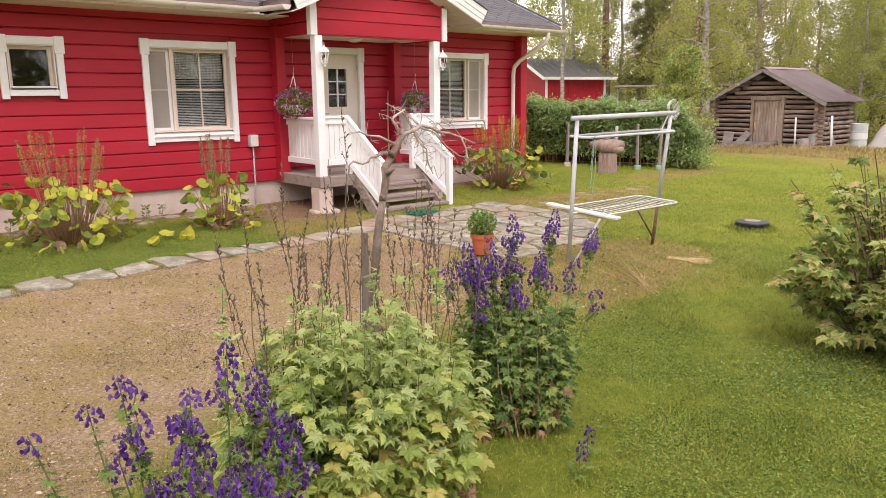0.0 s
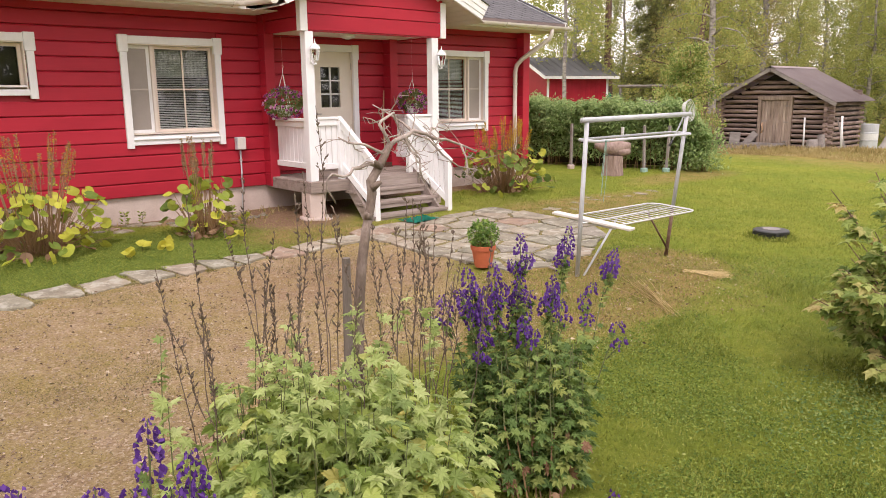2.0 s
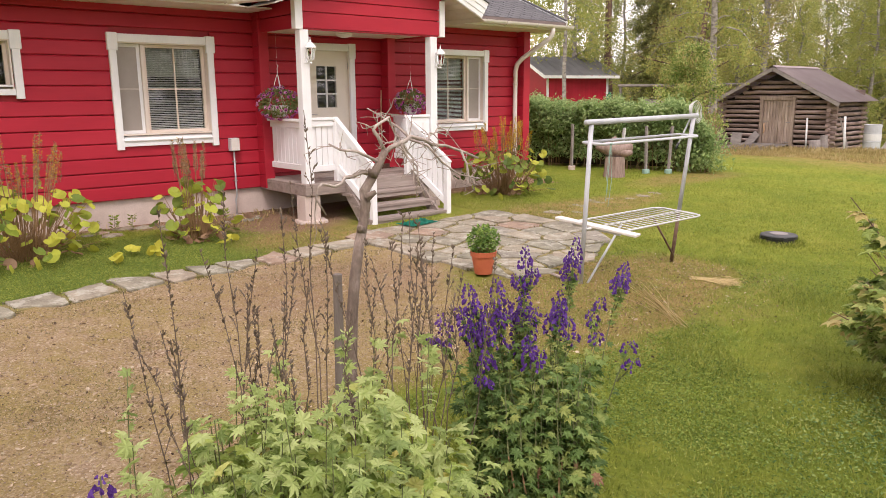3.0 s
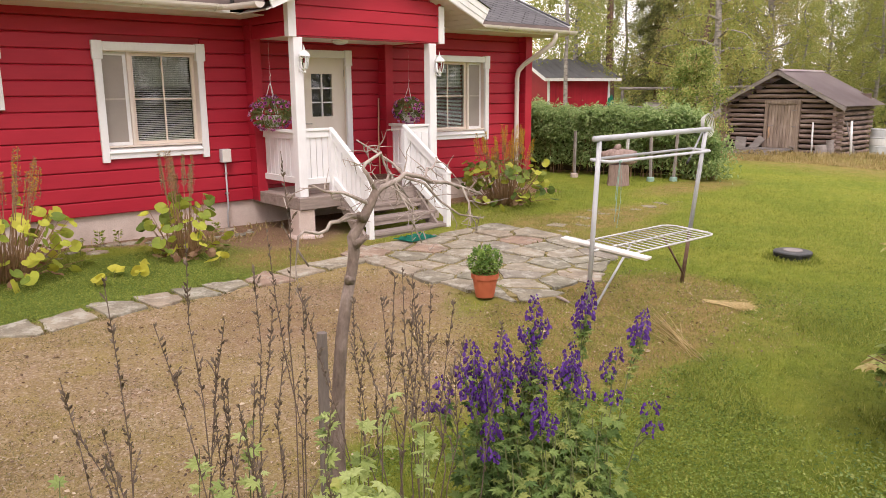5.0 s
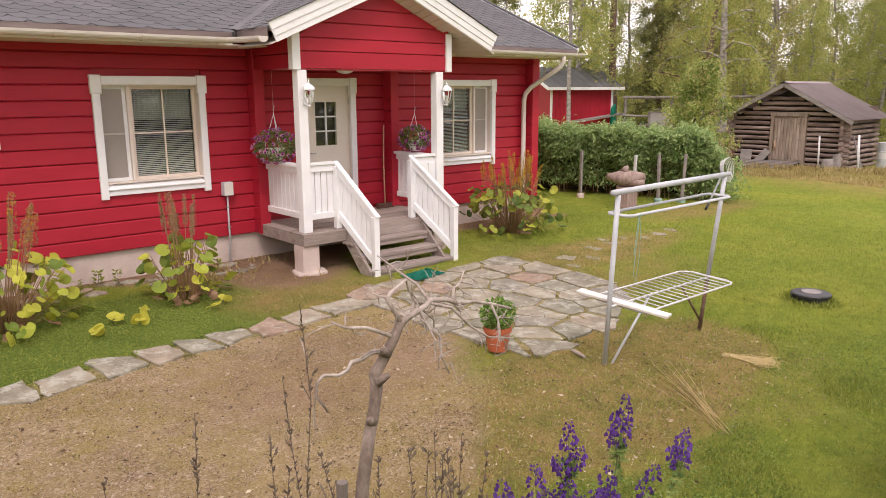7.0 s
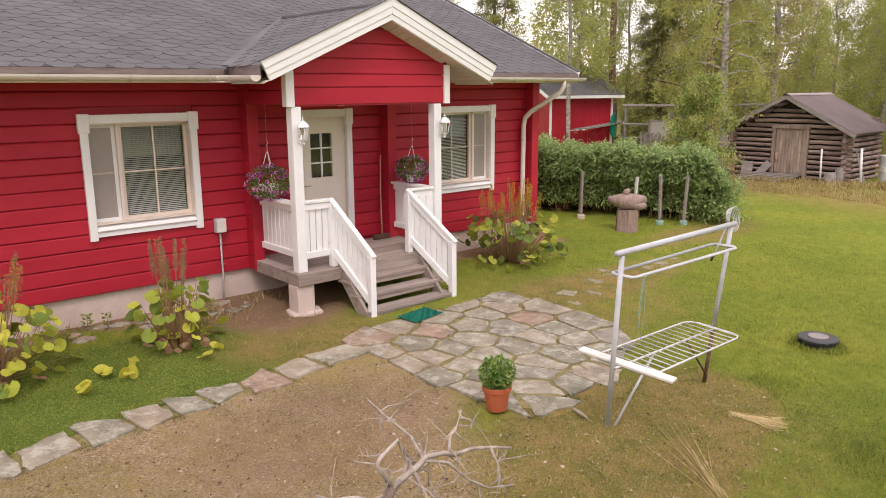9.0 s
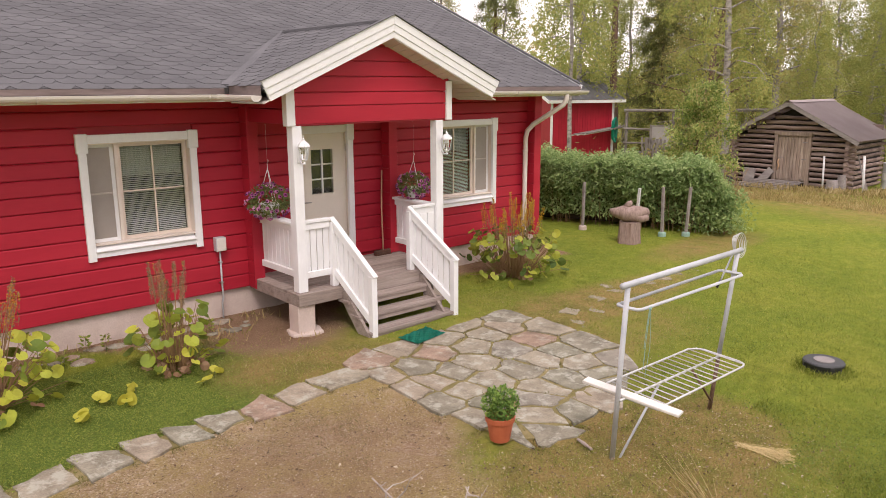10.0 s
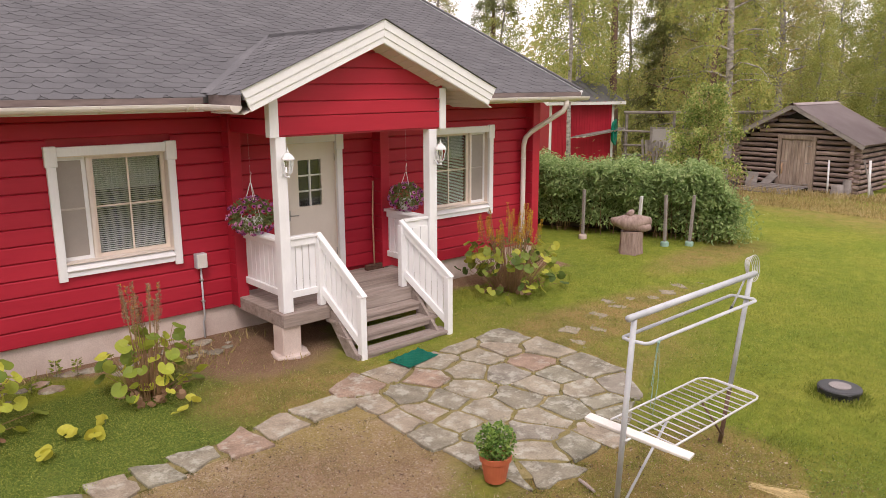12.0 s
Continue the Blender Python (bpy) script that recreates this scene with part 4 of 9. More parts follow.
def stone_cells(seeds, reach, gap, rng, rim=None):
    cells = []
    for i, (cx, cy) in enumerate(seeds):
        ph = rng.random() * 6
        poly = []
        for k in range(18):
            a = 2 * math.pi * k / 18
            r = reach * (1 + 0.10 * math.sin(2 * a + ph) + 0.06 * math.sin(5 * a + ph * 2))
            poly.append((cx + r * math.cos(a), cy + r * math.sin(a)))
        for j, (ox, oy) in enumerate(seeds):
            if j != i:
                dx, dy = ox - cx, oy - cy
                d = math.hypot(dx, dy)
                if d < 2.4 * reach:
                    nx, ny = dx / d, dy / d
                    m = d / 2 - gap / 2
                    poly = clip_half(poly, cx + nx * m, cy + ny * m, nx, ny)
        if rim == "band":
            for s in (-1, 1):
                h = rng.uniform(0.17, 0.26)
                poly = clip_half(poly, cx, cy + s * h, -0.118 * s + rng.uniform(-0.6, 0.6), s)
        elif rim == "rough":
            tilt = rng.uniform(0, 1.5)
            for k in range(4):
                a = tilt + k * 1.57 + rng.uniform(-0.25, 0.25)
                h = rng.uniform(0.10, 0.17)
                poly = clip_half(poly, cx + h * math.cos(a), cy + h * math.sin(a), math.cos(a), math.sin(a))
        elif rim:
            for k, (ax, ay) in enumerate(rim):
                bx, by = rim[(k + 1) % len(rim)]
                L = math.hypot(bx - ax, by - ay)
                nx, ny = (by - ay) / L, (ax - bx) / L
                h = rng.uniform(-0.03, 0.10)
                poly = clip_half(poly, ax - nx * h, ay - ny * h, nx + rng.uniform(-0.12, 0.12), ny + rng.uniform(-0.12, 0.12))
        fine = []
        for k, p in enumerate(poly):
            q = poly[(k + 1) % len(poly)]
            fine.append(p)
            if math.hypot(q[0] - p[0], q[1] - p[1]) > 0.12:
                for t in (0.3, 0.68):
                    t += rng.uniform(-0.08, 0.08)
                    fine.append((p[0] + (q[0] - p[0]) * t + rng.uniform(-0.028, 0.028), p[1] + (q[1] - p[1]) * t + rng.uniform(-0.028, 0.028)))
        cells.append(fine)
    return cells


def follow_ground(bm):
    """Lay a flat mesh onto the slope of the ground."""
    for v in bm.verts:
        v.co.z += gz(v.co.x, v.co.y)


TERRACE = [(4.92, -2.63), (5.04, -3.27), (4.59, -2.91), (4.24, -2.93), (4.19, -2.44), (4.57, -3.48), (4.99, -4.01), (4.54, -3.97), (3.75, -3.13), (4.08, -3.52), (4.09, -4.02), (4.44, -4.45), (3.65, -2.67), (3.2, -3), (3.38, -3.54), (2.95, -2.55), (2.43, -2.65), (2.78, -3.21), (2.21, -3.15), (3.01, -3.6), (2.62, -3.67), (3.68, -4.1), (3.86, -4.59), (4.36, -4.77), (3.16, -4.06), (2.73, -4.12), (3.5, -4.62), (2.28, -3.68), (2.33, -4.17), (2.74, -4.46), (3.2, -4.79), (3.75, -5.23), (3.28, -5.24), (2.94, -5.1), (2.32, -4.67), (2.29, -5.17), (2.68, -5.36), (4.86, -4.67), (4.3, -5.07)]
EDGING = [(1.77, -2.87), (1.23, -2.96), (0.73, -3.03), (0.27, -3.03), (-0.14, -3.1), (-0.48, -3.12), (-0.93, -3.17), (-1.43, -3.22), (-1.96, -3.25), (-2.43, -3.33), (-2.98, -3.37), (-3.53, -3.41)]
PATHWAY = [(5.58, -3.4), (5.96, -3), (6.39, -3.18), (6.81, -2.83), (7.46, -2.73), (7.56, -2.47), (8.03, -2.64), (8.39, -2.72), (8.82, -2.8), (9.32, -2.71), (9.81, -2.76)]
RIMS = {"terrace": [(2.1, -2.49), (2.08, -5.38), (2.43, -5.56), (3.73, -5.52), (4.97, -4.85), (5.39, -4.16), (5.37, -2.84), (5.15, -2.29), (2.46, -2.31)], "stone_edging": "band", "stepping_stones": "rough"}
rng = random.Random(11)
for name, seeds, reach, gap, label, top in (
        ("terrace", TERRACE, 0.56, 0.046, "terrace of lichened grey and pink flagstones", 0.026),
        ("stone_edging", EDGING, 0.36, 0.06, "row of flat edging stones between bed and gravel", 0.024),
        ("stepping_stones", PATHWAY, 0.20, 0.1, "sunken flat stepping stones in mossy grass", 0.004)):
    holder = thing(name, 0, 0, 0, 0, label, "paving", "", "structure")
    for poly in stone_cells(seeds, reach, gap, rng, RIMS.get(name)):
        bm = bmesh.new()
        prism(bm, poly, -0.05, top + rng.uniform(-0.008, 0.008), 0.006)
        for v in bm.verts:
            if v.co.z > 0:
                v.co.z += rng.uniform(-0.004, 0.004)
        follow_ground(bm)
        part("stone", bm, MOSSY_STONE if name == "stepping_stones" else STONE, holder)

# mossy bedding between the flagstones and the edging stones
BEDDING = material("mossy_bedding", [(0.12, 0.10, 0.035), (0.20, 0.165, 0.06), (0.29, 0.23, 0.11)], scale=5, rough=0.95, bump=0.8, fine=90, speck=0.5)
bm = prism(bmesh.new(), [(3.7 + (x - 3.7) * 0.90, -3.9 + (y + 3.9) * 0.90) for x, y in RIMS["terrace"]][::-1], -0.04, 0.015)
follow_ground(bm)
bmesh.ops.recalc_face_normals(bm, faces=bm.faces[:])
tagged(part("terrace_bedding", bm, BEDDING), "mossy earth in the terrace joints", "paving", "", "structure")
bm = prism(bmesh.new(), [(x, y - 0.15) for x, y in EDGING] + [(x, y + 0.15) for x, y in EDGING[::-1]], -0.04, 0.010)
follow_ground(bm)
bmesh.ops.recalc_face_normals(bm, faces=bm.faces[:])
tagged(part("edging_bedding", bm, BEDDING), "mossy earth between the edging stones", "paving", "", "structure")

# doormat on the lowest flagstones
bm = bmesh.new()
nx, ny = 20, 12
grid = [[bm.verts.new((-0.29 + 0.58 * i / nx, -0.18 + 0.36 * j / ny, 0.016 + 0.006 * math.sin(i * 1.3) * math.sin(j * 1.7) + (0.012 if i == nx and j > 8 else 0))) for i in range(nx + 1)] for j in range(ny + 1)]
for j in range(ny):
    for i in range(nx):
        bm.faces.new((grid[j][i], grid[j][i + 1], grid[j + 1][i + 1], grid[j + 1][i]))
bmesh.ops.solidify(bm, geom=bm.faces[:], thickness=0.012)
mat_ob = part("doormat", bm, GREEN_MAT)
mat_ob.matrix_basis = pose(3.46, -2.44, 0.105, 1.5, 0, 10)
tagged(mat_ob, "green plastic turf doormat before the steps", "doormat")

# electric box with its conduit
mb = thing("electric_box", 1.74, 0.0, 0.085, 0, "small grey electric box on the red wall", "electric box")
part("case", one_box(-0.075, 0.075, -0.09, 0.014, 1.08, 1.28, 0.008), STEEL_GREY, mb)
part("lid", one_box(-0.068, 0.068, -0.1, -0.0905, 1.088, 1.272, 0.004), OLD_WHITE, mb)
part("conduit", one_tube([(0.0, -0.025, 1.08), (0.0, -0.025, 0.55), (0.01, -0.02, 0.4), (0.01, 0.03, 0.3), (0.01, 0.03, -0.02)], 0.014, 8), STEEL_GREY, mb, smooth=True)
for z in (0.6, 0.9):
    part("clip", one_box(-0.025, 0.025, -0.042, 0.014, z, z + 0.02, 0.003), METAL, mb)

# broom leaning on the wall
br = thing("broom", 0, 0, 0, 0, "push broom with long wooden stick leaning on the wall", "broom")
part("stick", one_tube([(4.55, -0.14, 0.76), (4.60, -0.05, 1.48), (4.655, 0.0, 2.09)], 0.013, 8), BROOM_WOOD, br, smooth=True)
part("head", one_box(4.38, 4.70, -0.18, -0.11, 0.745, 0.785, 0.006), BRISTLE, br)
part("bristles", one_box(4.375, 4.705, -0.185, -0.105, 0.702, 0.744, 0.004), BRISTLE, br)


# wall lanterns on the posts
def lantern(x, y, z, rz):
    ln = thing("wall_lantern", x, y, z, rz, "white cast six-sided wall lantern on the porch post", "lantern", "porch lanterns")
    part("back_plate", one_box(-0.035, 0.035, -0.012, 0.0, -0.15, -0.02, 0.004), WHITE, ln)
    bm = bmesh.new()
    tube(bm, [(0, -0.01, -0.10), (0, -0.05, -0.16), (0, -0.095, -0.15), (0, -0.10, -0.115)], 0.010, 8)
    part("arm", bm, WHITE, ln, smooth=True)
    bm = bmesh.new()
    lathe(bm, [(0.012, -0.17), (0.022, -0.155), (0.012, -0.135), (0.035, -0.115), (0.045, -0.10), (0.02, -0.097)], 6, 0, -0.10)
    part("base", bm, WHITE, ln)
    bm = bmesh.new()
    lathe(bm, [(0.08, 0.055), (0.086, 0.062), (0.083, 0.075), (0.06, 0.11), (0.03, 0.135), (0.012, 0.145), (0.016, 0.16), (0.006, 0.175), (0.003, 0.215)], 6, 0, -0.10)
    part("roof", bm, WHITE, ln)
    bm = bmesh.new()
    for k in range(6):
        a = 2 * math.pi * k / 6
        tube(bm, [(0.045 * math.cos(a), -0.10 + 0.045 * math.sin(a), -0.10), (0.072 * math.cos(a), -0.10 + 0.072 * math.sin(a), 0.056)], 0.0055, 5)
    part("cage", bm, WHITE, ln)
    bm = bmesh.new()
    lathe(bm, [(0.040, -0.098), (0.066, 0.054)], 6, 0, -0.10)
    part("glass", bm, GLASS, ln).visible_shadow = False
    part("candle_tube", one_tube([(0, -0.10, -0.098), (0, -0.10, -0.03)], 0.011, 8), CREAM, ln)


lantern(2.335, -1.31, 2.62, 12)
lantern(4.825, -1.31, 2.60, 12)

# drying and beating rack
rk = thing("carpet_rack", 0, 0, 0, 0, "grey tubular carpet rack with wire shelf and white board", "rack")
part("post", one_tube([(3.74, -6.05, 0.0), (3.69, -6.05, 1.86)], 0.026, 10), STEEL_GREY, rk, smooth=True)
part("post", one_tube([(5.56, -6.05, 0.70), (5.64, -6.05, 1.89)], 0.026, 10), STEEL_GREY, rk, smooth=True)
part("post_foot", one_tube([(5.52, -6.05, 0.0), (5.56, -6.05, 0.72)], 0.024, 8), RUST, rk, "rusty lower end of the post", smooth=True)
part("top_bar", one_tube([(3.60, -6.05, 1.885), (5.72, -6.05, 1.915)], 0.031, 12), STEEL_GREY, rk, smooth=True)
loop = [(3.72, -5.94), (3.70, -5.96), (3.70, -6.02), (3.74, -6.15), (3.78, -6.17), (5.58, -6.17), (5.62, -6.14), (5.56, -5.94), (5.53, -5.92), (3.72, -5.94)]
part("loop_bar", one_tube([(x, y, 1.655 + 0.01 * (x - 3.7)) for x, y in loop], 0.017, 8), STEEL_GREY, rk, smooth=True)
shelf = [(3.92, -5.76), (5.39, -5.76), (5.47, -5.80), (5.52, -5.88), (5.54, -6.30), (5.51, -6.38), (5.44, -6.41), (3.92, -6.42)]
part("shelf_frame", one_tube([(x, y, 0.705) for x, y in shelf], 0.012, 8), ZINC, rk, smooth=True)
for k in range(15):
    x = 3.98 + 1.51 * k / 14
    part("shelf_wire", one_tube([(x, -5.765 - (0.03 if k == 14 else 0), 0.708), (x + 0.01, -6.41 + (0.03 if k == 14 else 0), 0.708)], 0.006, 6), ZINC, rk, smooth=True)
part("shelf_spine", one_tube([(3.72, -6.08, 0.695), (5.54, -6.08, 0.695)], 0.014, 8), ZINC, rk, smooth=True)
part("white_board", one_box(-0.06, 0.06, -0.51, 0.51, 0.722, 0.752, 0.005, pose(3.845, -6.08, -0.02, 2.6, 0, 11)), OLD_WHITE, rk, "narrow worn white board")
part("board_rail", one_box(-0.018, 0.018, -0.30, 0.30, 0.69, 0.72, 0.003, pose(3.85, -6.08, -0.02, 2.6, 0, 11)), STEEL_GREY, rk)
part("brace", one_tube([(3.80, -6.09, 0.03), (4.34, -6.09, 0.68)], 0.014, 8), STEEL_GREY, rk, smooth=True)
part("brace", one_tube([(5.50, -6.08, 0.12), (4.96, -6.08, 0.69)], 0.013, 8), RUST, rk, smooth=True)
# the whole rack leans a little towards the gravel
RACK = pose(3.68, -6.096, -0.067, 3.6, 0.22, -0.33) @ Matrix.Diagonal((0.996, 0.937, 0.946, 1)) @ Matrix.Translation((-4.65, 6.05, 0))
rk.matrix_basis = RACK
st = thing("green_strings", 3.86, -6.18, 0, 0, "thin green strings tied to the rack", "string")
for k, (dx, dy, zz) in enumerate(((0.0, 0.0, 1.02), (0.02, 0.01, 1.12), (-0.015, 0.0, 1.28), (0.03, -0.01, 0.95))):
    part("string", one_tube([(dx * 0.3, -0.019, 1.66), (dx, dy - 0.02, 1.5), (dx * 1.5, dy * 2 - 0.02, 1.25), (dx * 1.2, dy - 0.02, zz)], 0.003, 5), STRING, st)
part("knot", one_tube([(-0.012, -0.022, 1.665), (0.0, -0.03, 1.65), (0.016, -0.022, 1.67)], 0.009, 6), STRING, st)
st.matrix_basis = RACK @ st.matrix_basis
bt = thing("carpet_beater", 5.66, -6.03, 1.90, 0, "looped wire carpet beater with black grip", "carpet beater")
for k in range(5):
    r, sq = 0.14 - 0.012 * k, 0.45 + 0.13 * k
    pts = [(0.05 + r * math.cos(a) * 0.8 + 0.03, 0.035 + 0.05 * (k - 2) * 0.3 + r * 0.35 * math.sin(a) * sq, 0.06 + r * math.sin(a)) for a in np.linspace(0, 2 * math.pi, 25)]
    part("wire_loop", one_tube(pts, 0.0045, 5, cap=False), ZINC, bt, smooth=True)
part("handle", one_tube([(0.03, 0.045, 0.0), (-0.09, 0.05, -0.2), (-0.16, 0.06, -0.33)], 0.011, 8), STEEL_GREY, bt, smooth=True)
part("grip", one_tube([(-0.16, 0.06, -0.33), (-0.205, 0.065, -0.40)], 0.015, 8), BLACK, bt, "black rubber grip", smooth=True)

bt.matrix_basis = RACK @ bt.matrix_basis

# well cover in the lawn
wc = thing("well_cover", 6.68, -6.45, gz(6.68, -6.45) - 0.02, 0, "round black plastic well cover in the lawn", "well cover")
bm = bmesh.new()
lathe(bm, [(0.265, -0.05), (0.265, 0.10), (0.285, 0.10), (0.285, 0.115), (0.27, 0.12)], 40)
part("collar", bm, BLACK, wc, smooth=False)
bm = bmesh.new()
lathe(bm, [(0.285, 0.121), (0.302, 0.126), (0.304, 0.155), (0.295, 0.168), (0.27, 0.175), (0.16, 0.178), (0.155, 0.172), (0.02, 0.172)], 40)
lid_ob = part("lid", bm, BLACK, wc)
bm = bmesh.new()
lathe(bm, [(0.152, 0.170), (0.152, 0.186), (0.145, 0.190), (0.01, 0.191)], 32)
part("inlay", bm, GREY_DISC, wc, "pale grey centre disc")
for k in range(4):
    a = math.pi / 4 + k * math.pi / 2
    part("lug", one_box(-0.03, 0.03, 0.29, 0.315, 0.08, 0.15, 0.004, pose(0, 0, 0, 0, 0, math.degrees(a))), BLACK, wc)
wc.scale = (0.80, 0.80, 0.8)

# uncut grass round the well cover
def rim_grass():
    rs = np.random.RandomState(63)
    n = 900
    a = rs.uniform(0, 6.28, n)
    r = 0.25 + np.abs(rs.normal(0, 0.05, n))
    x, y = 6.68 + r * np.cos(a), -6.45 + r * np.sin(a)
    v, f = leaves("needle", np.stack([x, y, ground_z(x, y)], -1), np.stack([rs.normal(0, 0.5, n), rs.normal(0, 0.5, n), np.ones(n)], -1), rs.uniform(0.04, 0.10, n), rs, 0.0, 1.0)
    tagged(cloud("rim_grass", v, f, GRASS, None, "", "stuff"), "uncut grass round the well cover", "grass")


# a weathered stick by the terrace
bm = bmesh.new()
tube(bm, [(2.80, -5.66, 0.0), (2.77, -5.76, 0.004), (2.74, -5.88, -0.004)], [0.016, 0.019, 0.013], 7)
tagged(part("stick", bm, DECK), "short bleached piece of wood in the grass", "stick")

# ---- the barn ----
LOG = material("weathered_log", [(0.12, 0.082, 0.070), (0.25, 0.180, 0.155), (0.40, 0.315, 0.28)], scale=2.2, stretch=(1.5, 0.5, 4), rough=0.9, bump=0.5, fine=16, speck=0.4, fine_stretch=(1.5, 0.25, 4), rand=0.22)
LOG_END = material("log_end_grain", [(0.06, 0.045, 0.04), (0.13, 0.10, 0.085)], scale=12, rough=0.95, bump=0.3, rand=0.2)
OLD_PLANK = material("old_brown_plank", [(0.20, 0.148, 0.115), (0.32, 0.245, 0.195), (0.46, 0.37, 0.30)], scale=3, stretch=(3, 3, 0.4), rough=0.85, bump=0.4, fine=20, speck=0.3, fine_stretch=(3, 3, 0.2), rand=0.16)
GREY_PLANK = material("grey_plank", [(0.19, 0.165, 0.155), (0.27, 0.24, 0.225), (0.33, 0.30, 0.28)], scale=3, stretch=(2, 0.4, 2), rough=0.85, bump=0.3, fine=22, speck=0.25, rand=0.15)
TIN = material("brown_tin_roof", [(0.28, 0.225, 0.22), (0.33, 0.27, 0.265), (0.38, 0.32, 0.315)], scale=0.9, rough=0.55, bump=0.05, fine=40, speck=0.1)
BAIT_WHITE = material("white_pole_paint", [(0.60, 0.60, 0.60), (0.72, 0.72, 0.71)], rough=0.5, bump=0.05)
TARP = material("pale_tarpaulin", [(0.42, 0.39, 0.38), (0.52, 0.49, 0.48)], scale=2, rough=0.6, bump=0.1)

def barn_log(parent, a, b, r, rng, nm="log"):
    """A round log with slight taper and bow, its ends squared off."""
    a, b = Vector(a), Vector(b)
    pts, rad = [], []
    for k in range(5):
        t = k / 4
        p = a.lerp(b, t) + Vector((rng.uniform(-0.01, 0.01), rng.uniform(-0.01, 0.01), rng.uniform(-0.012, 0.012)))
        pts.append(p)
        rad.append(r * (1.05 - 0.12 * t) * rng.uniform(0.96, 1.04))
    part(nm, one_tube(pts, rad, 9), LOG, parent)


def build_barn():
    rng = random.Random(5)
    # local: x runs back along the ridge, y across the gable, door face at x = 0
    barn = thing("log_barn", 23.45, 1.62, -0.12, 0, "old weathered log barn with brown tin roof", "barn")
    hw, length, eave, apex = 1.95, 2.85, 1.89, 2.92
    step = 0.172
    dy0, dy1, dh = -0.66, 0.44, 1.95
    # near-black sheets behind logs and gable put shade into the gaps
    wf = part("front_wall", one_box(0.10, 0.13, -hw + 0.05, hw - 0.05, 0.0, eave), UNLIT, barn)
    for i in range(11):
        z = 0.06 + i * step
        r = step * 0.37
        if z < dh - 0.05:
            barn_log(wf, (0, hw + 0.22, z), (0, dy1 + 0.1, z), r, rng)
            barn_log(wf, (0, dy0 - 0.1, z), (0, -hw - 0.22, z), r, rng)
        else:
            barn_log(wf, (0, hw + 0.22, z), (0, -hw - 0.22, z), r, rng)
    k = 0
    while True:
        z = 0.06 + (11 + k) * step
        h = (apex - 0.16 - z) / (apex - eave) * hw
        if h < 0.25:
            break
        barn_log(wf, (0, h, z), (0, -h, z), step * 0.37, rng)
        k += 1
    part("gable_backing", slab(bmesh.new(), [(0.12, -hw + 0.1, eave - 0.05), (0.12, hw - 0.1, eave - 0.05), (0.12, 0, apex - 0.15)], 0.03), UNLIT, barn)
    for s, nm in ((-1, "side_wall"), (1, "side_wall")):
        # the same painted shade behind the side logs
        ws = part(nm, one_box(0.1, length - 0.1, s * (hw - 0.05) - 0.02, s * (hw - 0.05) + 0.02, 0, eave - 0.1), UNLIT, barn)
        for i in range(11):
            z = 0.06 + (i + 0.5) * step
            barn_log(ws, (-0.22, s * hw, z), (length + 0.2, s * hw, z), step * 0.37, rng)
    part("back_wall", one_box(length - 0.05, length, -hw, hw, 0, eave + 0.3), LOG, barn)
    # roof with ribbed sheets
    zt = 0.10
    for s in (-1, 1):
        ov = 0.14 if s > 0 else 0.42
        bm = bmesh.new()
        n = 36
        ribs = []
        for i in range(n + 1):
            x = -0.42 + (length + 0.75) * i / n
            up = 0.028 if i % 2 else 0.0
            run = hw + ov
            ribs.append((bm.verts.new((x, 0, apex + zt + up)), bm.verts.new((x, s * run, apex + zt + up - (apex - eave) / hw * run))))
        for a, b in zip(ribs, ribs[1:]):
            bm.faces.new((a[0], a[1], b[1], b[0]) if s < 0 else (a[0], b[0], b[1], a[1]))
        bmesh.ops.solidify(bm, geom=bm.faces[:], thickness=0.008)
        bmesh.ops.recalc_face_normals(bm, faces=bm.faces[:])
        part("roof_slope", bm, TIN, barn, "ribbed brown tin")
        run = hw + ov - 0.02
        for xb in (-0.41,):
            bm = bmesh.new()
            beam(bm, (xb, 0, apex + zt - 0.09), (xb, s * run, apex + zt - 0.09 - (apex - eave) / hw * run), 0.03, 0.13, 0.004)
            part("verge_board", bm, GREY_PLANK, barn)
        for j in range(5):
            yy = s * (0.25 + j * 0.45)
            zz = apex + zt - 0.11 - (apex - eave) / hw * abs(yy)
            part("purlin", one_tube([(-0.36, yy, zz), (length + 0.2, yy, zz)], 0.055, 7), LOG, barn)
    bm = bmesh.new()
    for s in (-1, 1):
        a = [bm.verts.new(p) for p in ((-0.44, 0, apex + zt + 0.035), (length + 0.35, 0, apex + zt + 0.035), (length + 0.35, s * 0.16, apex + zt - 0.04), (-0.44, s * 0.16, apex + zt - 0.04))]
        bm.faces.new(a)
    part("ridge_cap", bm, TIN, barn)
    # plank door with frame, hinges and bent handle
    door = part("door", one_box(0.0, 0.03, dy0, dy1, 0.28, dh - 0.1), OLD_PLANK, barn, "old brown plank door")
    n = 9
    for i in range(n):
        w = (dy1 - dy0 - 0.1) / n
        y = dy0 + 0.05 + i * w
        part("plank", one_box(-0.03, -0.001, y + 0.005, y + w - 0.005, 0.30 + rng.uniform(0, 0.03), dh - 0.14 - rng.uniform(0, 0.03), 0.004), OLD_PLANK, door)
    for y in (dy0 - 0.02, dy1 + 0.02):
        part("door_post", one_box(-0.08, 0.06, y - 0.06, y + 0.06, 0.0, dh, 0.01), OLD_PLANK, door)
    part("lintel", one_box(-0.085, 0.06, dy0 - 0.1, dy1 + 0.1, dh - 0.1, dh + 0.03, 0.01), OLD_PLANK, door)
